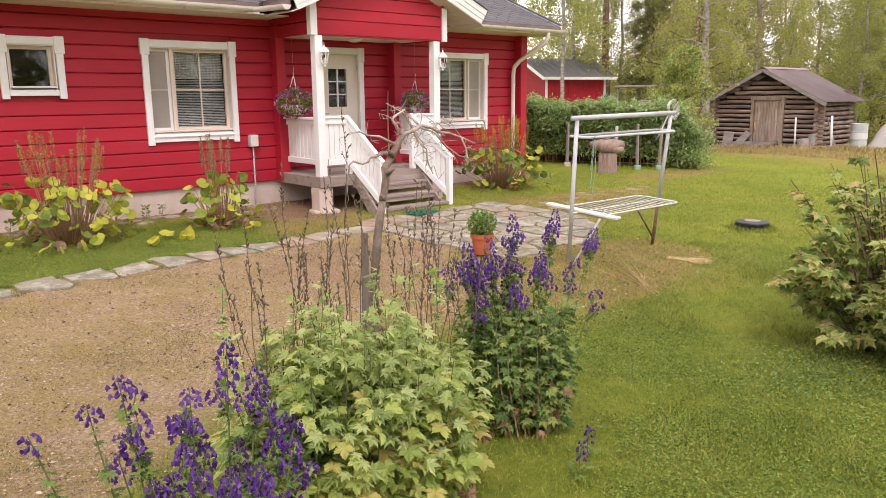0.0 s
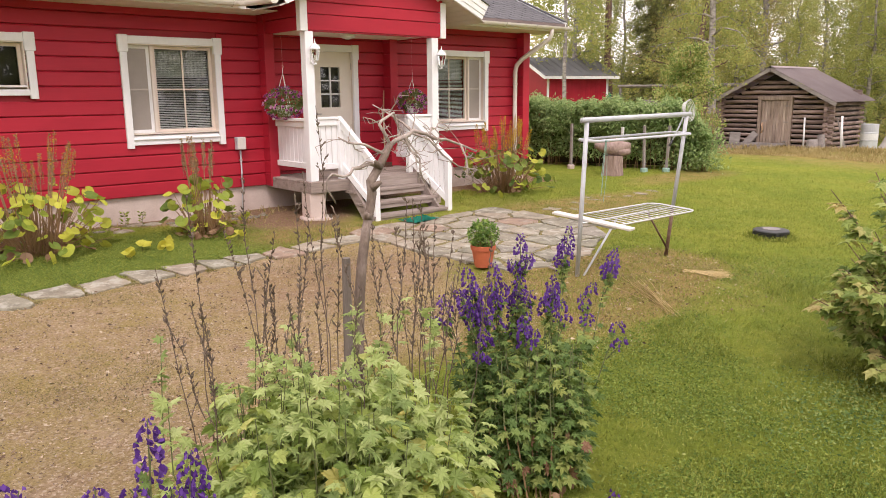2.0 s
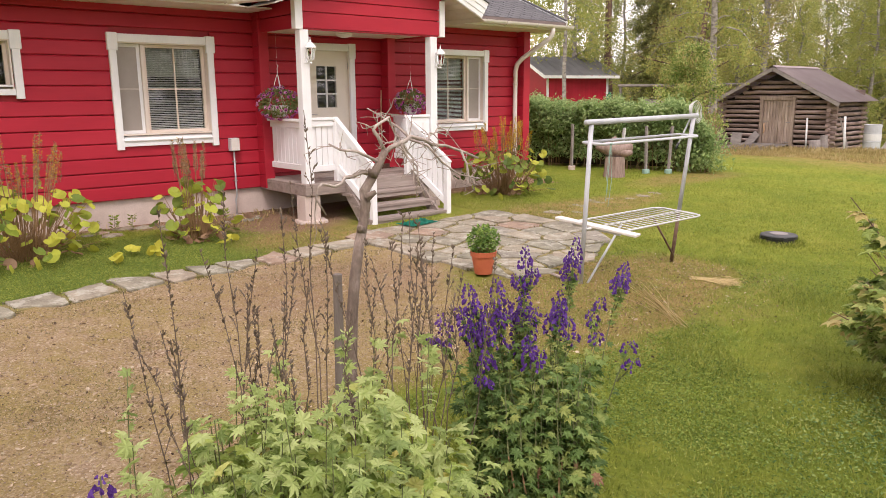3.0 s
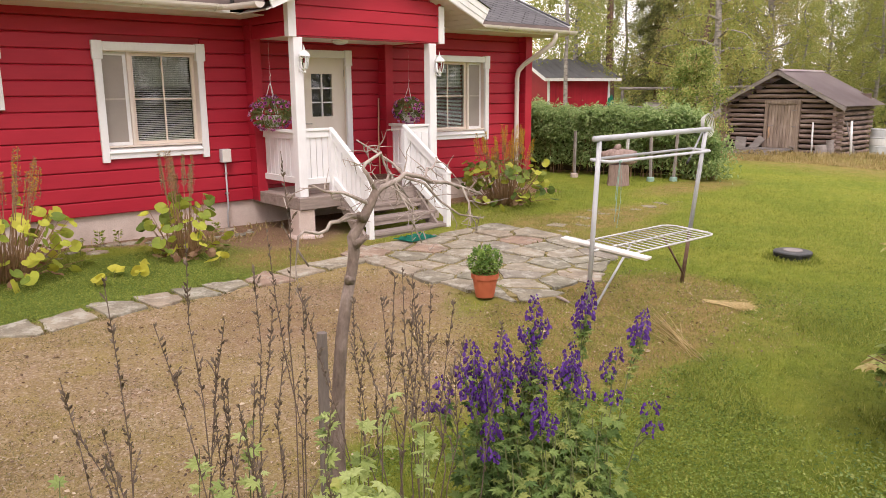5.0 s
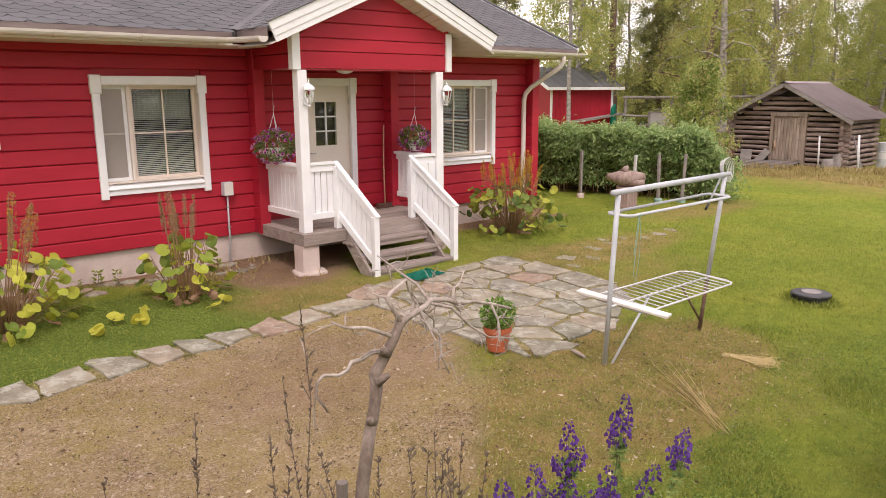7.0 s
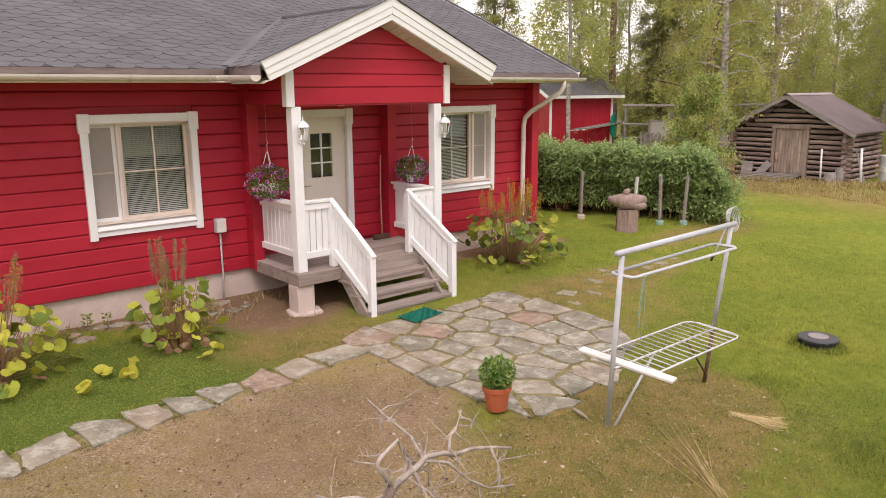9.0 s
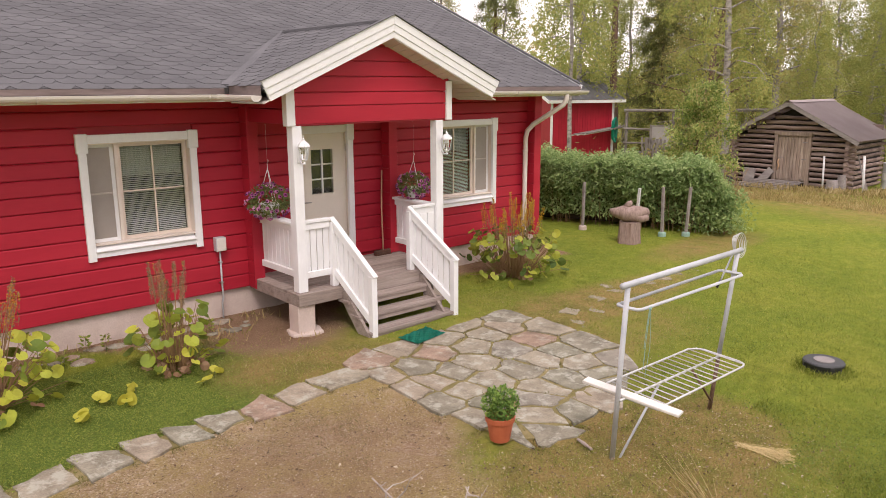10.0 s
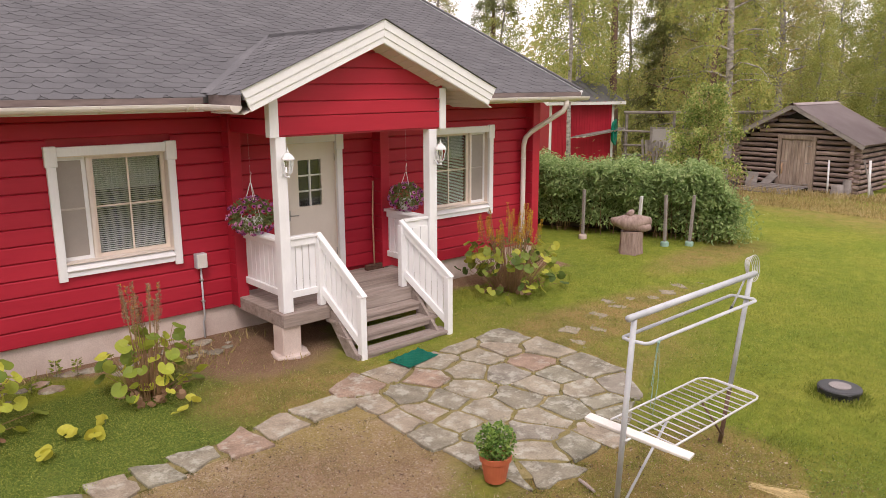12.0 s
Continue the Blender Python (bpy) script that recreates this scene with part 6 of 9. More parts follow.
def leaf_shape(kind):
    """Outline of one leaf, base at the origin, tip along +x, and its faces."""
    if kind == "oval":
        v = [(0, 0, 0), (0.45, -0.27, 0.05), (1, 0, -0.08), (0.45, 0.27, 0.05)]
        return np.array(v), [(0, 1, 2), (0, 2, 3)]
    if kind == "lance":
        v = [(0, 0, 0), (0.35, -0.17, 0.05), (1, 0, -0.12), (0.35, 0.17, 0.05)]
        return np.array(v), [(0, 1, 2), (0, 2, 3)]
    if kind == "needle":
        v = [(0, -0.09, 0), (1, 0, 0), (0, 0.09, 0)]
        return np.array(v), [(0, 1, 2)]
    if kind == "round":
        k = 11
        v = [(0.42, 0, -0.10)]
        for i in range(k):
            a = math.pi - 0.35 - (2 * math.pi - 0.7) * i / (k - 1)
            v.append((0.45 + 0.52 * math.cos(a), 0.56 * math.sin(a), 0.05 * math.cos(3 * a) + 0.04))
        v.append((0.18, 0, -0.02))
        return np.array(v), [(0, i, i + 1) for i in range(1, k)] + [(0, k, k + 1), (0, k + 1, 1)]
    if kind == "hood":
        v = [(0, 0, -0.1), (0.40, -0.30, -0.12), (0.72, -0.22, -0.42), (0.86, 0.0, 0.10), (0.72, 0.22, -0.42), (0.40, 0.30, -0.12), (0.45, 0, 0.62)]
        return np.array(v), [(0, 1, 6), (1, 2, 6), (2, 3, 6), (3, 4, 6), (4, 5, 6), (5, 0, 6), (0, 5, 4, 2, 1)]
    if kind == "trumpet":
        v = [(0, 0, 0)] + [(0.55 + 0.06 * math.cos(5 * a), 0.5 * math.cos(a), 0.5 * math.sin(a)) for a in np.linspace(0, 2 * math.pi, 11)[:-1]]
        return np.array(v), [(0, i, i % 10 + 1) for i in range(1, 11)]
    if kind == "pod":
        v = [(0, 0, 0), (0.4, -0.2, 0), (0.4, 0.1, 0.17), (0.4, 0.1, -0.17), (1, 0, 0)]
        return np.array(v), [(0, 1, 2), (0, 2, 3), (0, 3, 1), (4, 2, 1), (4, 3, 2), (4, 1, 3)]
    if kind == "maple":
        # five broad toothed lobes
        c, v = (0.36, 0.0, 0.0), [(0.36, 0.0, -0.02)]
        span = math.radians(262)
        w = span / 4
        for i in range(5):
            a = -span / 2 + w * i
            long = 0.66 * (1 - 0.30 * abs(a) / (span / 2))
            if i:
                v.append((c[0] + 0.33 * math.cos(a - w / 2), 0.33 * math.sin(a - w / 2), 0.04))
            for da, f, z in ((-0.36, 0.72, 0.02), (-0.26, 0.70, 0.0), (-0.17, 0.90, -0.02), (-0.11, 0.82, -0.02), (0, 1.0, -0.10), (0.11, 0.82, -0.02), (0.17, 0.90, -0.02), (0.26, 0.70, 0.0), (0.36, 0.72, 0.02)):
                v.append((c[0] + long * f * math.cos(a + da * w), long * f * math.sin(a + da * w), z))
        v.append((0.04, 0, 0.0))
        n = len(v)
        return np.array(v), [(0, i, i + 1) for i in range(1, n - 1)] + [(0, n - 1, 1)]
    # lobed: five or seven pointed, toothed lobes round a centre
    lobes = 7 if kind == "cut" else 5
    c = (0.34, 0, -0.02)
    v, deep = [c], (0.27 if kind == "cut" else 0.34)
    span = math.radians(290 if kind == "cut" else 260)
    for i in range(lobes):
        a = -span / 2 + span * i / (lobes - 1)
        long = 0.66 * (1 - 0.36 * abs(a) / (span / 2))
        w = span / (lobes - 1)
        if i:
            am = a - w / 2
            v.append((c[0] + deep * math.cos(am), deep * math.sin(am), 0.03))
        for da, f, z in ((-0.34, 0.62, 0.01), (-0.17, 0.74, 0.0), (0, 1.0, -0.09), (0.17, 0.74, 0.0), (0.34, 0.62, 0.01)):
            v.append((c[0] + long * f * math.cos(a + da * w), long * f * math.sin(a + da * w), z))
    v.append((0.05, 0, 0.0))
    n = len(v)
    return np.array(v), [(0, i, i + 1) for i in range(1, n - 1)] + [(0, n - 1, 1)]


def leaves(kind, P, axis, size, rs, up=0.7, wild=0.5):
    """Leaves at P with their axes; normals lean to the sky by up and are shaken by wild."""
    shape, faces = leaf_shape(kind)
    P = np.asarray(P, float)
    n = len(P)
    X = np.asarray(axis, float)
    X = X / np.maximum(np.linalg.norm(X, axis=1, keepdims=True), 1e-6)
    Z = np.array([0, 0, up]) + rs.normal(0, wild, (n, 3))
    Y = np.cross(Z, X)
    Y /= np.maximum(np.linalg.norm(Y, axis=1, keepdims=True), 1e-6)
    Z = np.cross(X, Y)
    s = np.asarray(size, float).reshape(-1, 1, 1) * np.ones((n, 1, 1))
    V = P[:, None, :] + s * (shape[None, :, 0:1] * X[:, None, :] + shape[None, :, 1:2] * Y[:, None, :] + shape[None, :, 2:3] * Z[:, None, :])
    k = len(shape)
    F = []
    base = np.arange(n) * k
    out = []
    for f in faces:
        out.append((base[:, None] + np.array(f)[None, :]).tolist())
    for group in out:
        F.extend(group)
    return V.reshape(-1, 3).tolist(), F


def leaf_part(name, kind, P, axis, size, rs, mat, parent, up=0.7, wild=0.5, label=""):
    v, f = leaves(kind, P, axis, size, rs, up, wild)
    return cloud(name, v, f, mat, parent, label, "stuff")


def unit(rs, n, flat=1.0):
    d = rs.normal(0, 1, (n, 3)) * np.array([1, 1, flat])
    return d / np.linalg.norm(d, axis=1, keepdims=True)


# trees
def grow_limbs(rs, base, tip, n, reach, rise, droop, start=0.3, wig=0.05, r0=0.05):
    """Limbs from a trunk line: lists of points with radii."""
    limbs = []
    for k in range(n):
        t = start + (1 - start) * (k + rs.random()) / n
        p = base + (tip - base) * t
        a = k * 2.4 + rs.normal(0, 0.4)
        L = reach * (1.15 - 0.75 * t) * rs.uniform(0.7, 1.2)
        d = np.array([math.cos(a), math.sin(a), 0])
        pts = [p]
        for j in range(1, 6):
            u = j / 5
            pts.append(p + d * L * u + np.array([0, 0, rise * L * u - droop * L * u * u]) + rs.normal(0, wig * L, 3) * u)
        limbs.append((pts, [r0 * (1.1 - t * 0.7) * (1 - 0.85 * u) for u in np.linspace(0, 1, 6)]))
    return limbs


def tree(name, rs, height, trunk_r, limb_n, reach, rise, droop, leaf_n, leaf_kind, leaf_size, leaf_mat, bark, start=0.3, hang=0.9, spread_r=0.5, label="", category="tree", wiggle=0.1, base=None):
    """Tapered trunk, limbs and a crown of leaves hung in clusters along the limbs."""
    root = thing(name, 0, 0, 0, 0, label, category)
    b, t = np.array([0, 0, -0.2]), np.array([rs.normal(0, wiggle * 2), rs.normal(0, wiggle * 2), height])
    pts = [b + (t - b) * u + np.array([rs.normal(0, wiggle), rs.normal(0, wiggle), 0]) * (0 if u in (0,) else 1) for u in np.linspace(0, 1, 8)]
    part("trunk", one_tube(pts, [trunk_r * (1.1 - u) ** 0.8 + 0.008 for u in np.linspace(0, 1, 8)], 9), bark, root, smooth=True)
    limbs = grow_limbs(rs, b, t, limb_n, reach, rise, droop, start, 0.05, trunk_r * 0.38)
    bm = bmesh.new()
    P, A = [], []
    per = max(1, leaf_n // (limb_n * 9))
    for pl, rad in limbs:
        tube(bm, pl, rad, 5, cap=False)
        for c in range(9):
            u = 0.25 + 0.75 * rs.random()
            i = min(4, int(u * 5))
            p = np.array(pl[i]) + (np.array(pl[i + 1]) - np.array(pl[i])) * (u * 5 - i)
            tw = rs.normal(0, spread_r * 0.6, 3) + np.array([0, 0, -hang * rs.random()])
            q = rs.random((per, 1))
            pos = p + tw * q + rs.normal(0, spread_r * 0.28, (per, 3))
            P.append(pos)
            A.append(unit(rs, per) + np.array([0, 0, -0.6]))
    part("branchwork", bm, bark, root, "", True, "stuff")
    P, A = np.concatenate(P), np.concatenate(A)
    leaf_part("crown", leaf_kind, P, A, leaf_size * rs.uniform(0.6, 1.25, len(P)), rs, leaf_mat, root, 0.3, 0.9)
    return root


def put(src, x, y, s, rz, label=""):
    o = copy_thing(src, Matrix.Translation((x, y, gz(x, y))) @ Euler((0, 0, radians(rz))).to_matrix().to_4x4() @ Matrix.Diagonal((s, s, s, 1)))
    if label:
        tagged(o, label)
    return o


rs = np.random.RandomState(21)
birch_a = tree("birch_tree", rs, 11.5, 0.14, 26, 2.6, 0.55, 0.75, 16000, "oval", 0.105, BIRCH_LEAF, BIRCH_BARK, 0.24, 1.3, 0.5, "tall silver birch with drooping yellow-green leaves")
birch_b = tree("birch_tree", rs, 9.0, 0.11, 22, 2.2, 0.7, 0.8, 14000, "oval", 0.105, BIRCH_LEAF, BIRCH_BARK, 0.18, 1.1, 0.5, "silver birch turning yellow-green at the wood edge")
birch_c = tree("birch_tree", rs, 13.0, 0.16, 30, 2.6, 0.5, 0.6, 16000, "oval", 0.115, WOOD_LEAF, BIRCH_BARK, 0.28, 1.5, 0.55, "high birch in the wood behind the barn")
pine_a = tree("pine_tree", rs, 16.0, 0.20, 22, 2.6, 0.35, 0.35, 9000, "needle", 0.30, DARK_LEAF, PINE_BARK, 0.55, 0.25, 0.5, "tall Scots pine with a bare reddish trunk", wiggle=0.06)
spruce_a = tree("spruce_tree", rs, 9.0, 0.13, 46, 2.1, -0.05, 0.25, 14000, "needle", 0.26, DARK_LEAF, PINE_BARK, 0.06, 0.3, 0.32, "dark young spruce in the wood", wiggle=0.03)
birch_d = tree("slim_birch", rs, 12.0, 0.085, 20, 1.9, 0.45, 0.75, 9500, "oval", 0.12, BIRCH_LEAF, BIRCH_BARK, 0.42, 1.6, 0.42, "slender birch with a bare lower stem before the shed", wiggle=0.05)
young = tree("rowan_tree", rs, 3.3, 0.05, 22, 1.25, 0.9, 0.5, 11000, "oval", 0.095, SHRUB_LEAF, PINE_BARK, 0.08, 0.3, 0.34, "bushy young tree at the end of the hedge", wiggle=0.05)
crooked = tree("crooked_birch", rs, 8.0, 0.20, 12, 3.2, 0.75, 0.35, 6500, "oval", 0.10, WOOD_LEAF, PINE_BARK, 0.3, 0.8, 0.5, "old crooked birch with thick bare limbs", wiggle=0.25)
for o, x, y, s, rz in ((birch_d, 21.45, 9.66, 1.0, 0), (birch_a, 22.1, 3.44, 1.0, 40), (birch_b, 28.66, 13.84, 1.15, 10), (birch_c, 29.53, 5.08, 1.0, 0), (pine_a, 28.21, 12.44, 1.0, 0), (spruce_a, 37.9, 2.42, 1.0, 0), (young, 18.8, 2.48, 1.0, 0), (crooked, 26.8, 7.01, 1.0, 120)):
    o.matrix_basis = Matrix.Translation((x, y, gz(x, y))) @ Euler((0, 0, radians(rz))).to_matrix().to_4x4() @ Matrix.Diagonal((s, s, s, 1))
# the slim birch before the shed, and the wood behind
for src, x, y, s, rz in (
        (birch_c, 30.77, 10.06, 0.95, 77), (birch_b, 29.29, 8.46, 1.0, 130), (birch_a, 32.15, 1.56, 0.68, 210), (birch_b, 30, -1.18, 0.8, 15),
        (birch_c, 32.82, -2.23, 0.6, 260), (birch_a, 34.31, 6.3, 0.72, 300), (pine_a, 33.6, 10.91, 0.9, 50), (birch_b, 34.77, 9.99, 1.1, 20),
        (birch_b, 33.05, -5.29, 0.9, 160), (pine_a, 27.71, 20.06, 0.8, 10), (birch_b, 28.11, 19.62, 0.85, 33), (birch_c, 26.15, 22.96, 0.85, 12),
        (birch_b, 39.44, 4.33, 0.8, 45), (birch_c, 42.37, 8.94, 0.75, 190), (birch_c, 37.8, 13.03, 0.85, 30), (birch_a, 38.79, 16.89, 0.8, 120),
        (spruce_a, 44.19, 13.34, 1.0, 0), (birch_a, 40.82, -5.08, 0.7, 99), (birch_b, 44.84, -2.11, 0.9, 140), (birch_a, 35.66, -8.63, 0.8, 45),
        (birch_b, 26.3, 13.01, 1.15, 80), (birch_b, 37.62, 5.78, 0.85, 290), (birch_c, 40.36, 3.83, 0.72, 15), (birch_b, 35.61, 3.63, 0.85, 170), (birch_a, 43.21, 6.13, 0.85, 70), (birch_a, 30.95, 13.61, 0.8, 230), (birch_c, 36.89, 0.98, 0.62, 130), (birch_b, 27.74, 2.81, 0.6, 250), (birch_b, 33.2, 12.69, 1.0, 70), (birch_a, 31.08, 7.12, 0.9, 200), (spruce_a, 30.84, 11.5, 0.9, 30)):
    put(src, x, y, s, rz)

# scrub and far wood closing the view
v, f = [], []
rs = np.random.RandomState(4)
n = 14000
a = rs.uniform(-0.35, 1.45, n)
d = rs.uniform(44, 74, n)
P = np.stack([d * np.cos(a), -6 + d * np.sin(a), -1.2 + np.abs(rs.normal(0, 1, n)) * 2.4], -1)
P[:, 2] += 0.8 * np.sin(a * 37) + 0.5 * np.sin(a * 91)
v, f = leaves("oval", P, unit(rs, n), 0.42 * rs.uniform(0.5, 1.4, n), rs, 0.3, 0.9)
o = cloud("far_wood", v, f, WOOD_LEAF, None, "", "stuff")
tagged(o, "far belt of mixed yellow-green wood", "wood")
bm = bmesh.new()
for k in range(40):
    aa, dd = rs.uniform(-0.3, 1.3), rs.uniform(42, 72)
    x, y = dd * math.cos(aa), -6 + dd * math.sin(aa)
    tube(bm, [(x, y, -2.5), (x + rs.normal(0, 0.3), y + rs.normal(0, 0.3), rs.uniform(2, 4.2))], [0.13, 0.06], 5, cap=False)
tagged(part("far_trunks", bm, PINE_BARK, None, "", True, "stuff"), "grey-brown trunks of the far wood", "wood")
n = 16000
a = rs.uniform(-0.35, 1.45, n)
d = rs.uniform(50, 76, n)
P = np.stack([d * np.cos(a), -6 + d * np.sin(a), rs.uniform(1, 9.0, n)], -1)
P[:, 2] *= 0.72 + 0.16 * np.sin(a * 29) + 0.12 * np.sin(a * 71 + 1)
v, f = leaves("oval", P, unit(rs, n) + np.array([0, 0, -0.5]), 0.55 * rs.uniform(0.5, 1.4, n), rs, 0.3, 0.9)
tagged(cloud("far_crowns", v, f, WOOD_LEAF, None, "", "stuff"), "hazy crowns of the far wood", "wood")
# undergrowth along the wood edge behind the barn and the fence
n = 15000
x = rs.uniform(24.5, 44, n)
y = rs.uniform(-10, 18, n)
keep = (x > 29.5) | (y > 5.5) | (y < -4.5)
x, y = x[keep], y[keep]
P = np.stack([x, y, ground_z(x, y) + np.abs(rs.normal(0, 1, len(x))) * (0.35 + 0.5 * (np.sin(x * 1.3) * np.sin(y * 1.1) + 0.6).clip(0))], -1)
v, f = leaves("oval", P, unit(rs, len(P)), 0.2 * rs.uniform(0.5, 1.3, len(P)), rs, 0.4, 0.8)
tagged(cloud("undergrowth", v, f, WOOD_LEAF, None, "", "stuff"), "low scrub along the edge of the wood", "undergrowth")

# the wood goes on round the back of the yard
n = 12000
a = rs.uniform(1.75, 5.75, n)
d = rs.uniform(34, 46, n)
P = np.stack([d * np.cos(a), -6 + d * np.sin(a), rs.uniform(-0.5, 11.0, n) * (0.8 + 0.15 * np.sin(a * 23) + 0.12 * np.sin(a * 57))], -1)
v, f = leaves("oval", P, unit(rs, n) + np.array([0, 0, -0.4]), 1.15 * rs.uniform(0.5, 1.4, n), rs, 0.3, 0.9)
tagged(cloud("back_wood", v, f, DARK_LEAF, None, "", "stuff"), "dark wood round the far side of the yard", "wood")

# far shore beyond everything: haze painted as glow, lighting the gaps between trees
HAZE_GLOW = bpy.data.materials.new("glowing_haze")
HAZE_GLOW.use_nodes = True
_n, _l = HAZE_GLOW.node_tree.nodes, HAZE_GLOW.node_tree.links
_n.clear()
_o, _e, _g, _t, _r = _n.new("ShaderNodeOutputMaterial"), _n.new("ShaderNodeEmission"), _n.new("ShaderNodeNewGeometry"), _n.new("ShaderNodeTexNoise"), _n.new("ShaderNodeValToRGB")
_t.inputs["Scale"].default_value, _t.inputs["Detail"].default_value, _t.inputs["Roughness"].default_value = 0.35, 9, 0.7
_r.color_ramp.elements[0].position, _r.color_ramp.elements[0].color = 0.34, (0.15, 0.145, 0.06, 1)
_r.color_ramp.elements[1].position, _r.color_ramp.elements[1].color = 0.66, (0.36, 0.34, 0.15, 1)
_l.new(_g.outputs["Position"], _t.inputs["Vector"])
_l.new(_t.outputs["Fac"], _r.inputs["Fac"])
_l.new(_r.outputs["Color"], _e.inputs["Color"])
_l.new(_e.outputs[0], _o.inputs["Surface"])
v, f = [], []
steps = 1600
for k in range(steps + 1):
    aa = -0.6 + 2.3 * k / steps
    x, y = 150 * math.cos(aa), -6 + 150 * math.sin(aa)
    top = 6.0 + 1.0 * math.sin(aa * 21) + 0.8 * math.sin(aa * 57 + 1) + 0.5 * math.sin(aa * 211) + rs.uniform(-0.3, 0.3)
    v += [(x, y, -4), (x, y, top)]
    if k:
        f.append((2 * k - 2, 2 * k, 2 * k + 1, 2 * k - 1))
tagged(cloud("backdrop", v, f, HAZE_GLOW), "glowing backdrop strip for the hazy wooded far shore of the lake", "backdrop", "", "structure")

# lake beyond the trees
WATER = bpy.data.materials.new("lake_water")
WATER.use_nodes = True
_b = WATER.node_tree.nodes["Principled BSDF"]
_b.inputs["Base Color"].default_value, _b.inputs["Roughness"].default_value = (0.05, 0.06, 0.06, 1), 0.08
_nz = WATER.node_tree.nodes.new("ShaderNodeTexNoise")
_nz.inputs["Scale"].default_value = 3
_bp = WATER.node_tree.nodes.new("ShaderNodeBump")
_bp.inputs["Strength"].default_value = 0.15
WATER.node_tree.links.new(_nz.outputs["Fac"], _bp.inputs["Height"])
WATER.node_tree.links.new(_bp.outputs["Normal"], _b.inputs["Normal"])
tagged(part("water", one_box(46, 320, -160, 320, -1.6, -1.25), WATER), "pale lake water beyond the wood", "water", "", "structure")


# hedge: a long body of raspberry-like canes and leaves
def hedge():
    rs = np.random.RandomState(9)
    h = thing("hedge", 0, 0, 0, 0, "dense clipped green hedge of leafy canes", "hedge")
    p0, p1 = np.array([9.76, 3.9]), np.array([12.94, -1.88])
    d = (p1 - p0) / np.linalg.norm(p1 - p0)
    nrm = np.array([-d[1], d[0]])
    L = np.linalg.norm(p1 - p0)
    n = 42000
    u = rs.uniform(0, 1, n)
    top = 1.56 + 0.06 * np.sin(u * 23) + 0.05 * np.sin(u * 61) + 0.04 * np.sin(u * 137) - 0.55 * smooth01((u - 0.9) / 0.1)
    # a shell, thick at the front and on top
    side = rs.random(n)
    w = np.where(side < 0.55, rs.normal(0.12, 0.13, n), rs.uniform(0.0, 1.5, n))
    z = np.where(side < 0.55, top * rs.uniform(0.05, 1.0, n) ** 0.62, top + rs.normal(-0.06, 0.09, n) - 0.25 * (w / 1.5 - 0.4) ** 2)
    w = w + 0.06 * np.sin(z * 4 + u * 30) + 0.05 * np.sin(u * 44) + 0.16 * (z < 0.9)
    x = p0[0] + d[0] * u * L + nrm[0] * w
    y = p0[1] + d[1] * u * L + nrm[1] * w
    P = np.stack([x, y, ground_z(x, y) + z], -1)
    A = unit(rs, n, 0.5) + np.array([-nrm[0], -nrm[1], -0.35]) * 0.8
    leaf_part("foliage", "lance", P, A, 0.125 * rs.uniform(0.6, 1.3, n), rs, HEDGE_LEAF, h, 0.9, 0.5)
    n2 = 2500
    u = rs.uniform(0.85, 1.02, n2)
    w = rs.uniform(-0.1, 1.4, n2)
    z = rs.uniform(0.05, 1.0, n2)
    x, y = p0[0] + d[0] * u * L + nrm[0] * w + rs.normal(0, 0.18, n2), p0[1] + d[1] * u * L + nrm[1] * w + rs.normal(0, 0.2, n2)
    leaf_part("low_foliage", "oval", np.stack([x, y, ground_z(x, y) + z], -1), unit(rs, n2), 0.10 * rs.uniform(0.6, 1.3, n2), rs, HEDGE_LEAF, h, 0.7, 0.5)
    bm = bmesh.new()
    for k in range(230):
        u, w = rs.random(), rs.uniform(0.1, 1.2)
        x, y = p0[0] + d[0] * u * L + nrm[0] * w, p0[1] + d[1] * u * L + nrm[1] * w
        z = gz(x, y)
        tube(bm, [(x, y, z - 0.03), (x + rs.normal(0, 0.06), y + rs.normal(0, 0.06), z + 0.8), (x + rs.normal(0, 0.12), y + rs.normal(0, 0.12), z + 1.5)], [0.009, 0.008, 0.004], 4, cap=False)
    part("cane_mass", bm, RED_STEM, h, "", False, "stuff")
    # near-black box in the middle, standing in for the shade inside the hedge
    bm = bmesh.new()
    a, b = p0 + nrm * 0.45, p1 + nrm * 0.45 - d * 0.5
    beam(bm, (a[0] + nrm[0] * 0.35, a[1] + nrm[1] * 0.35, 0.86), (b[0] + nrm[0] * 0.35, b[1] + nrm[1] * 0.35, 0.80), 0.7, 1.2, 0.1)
    part("shade_core", bm, HEDGE_SHADE, h)


hedge()


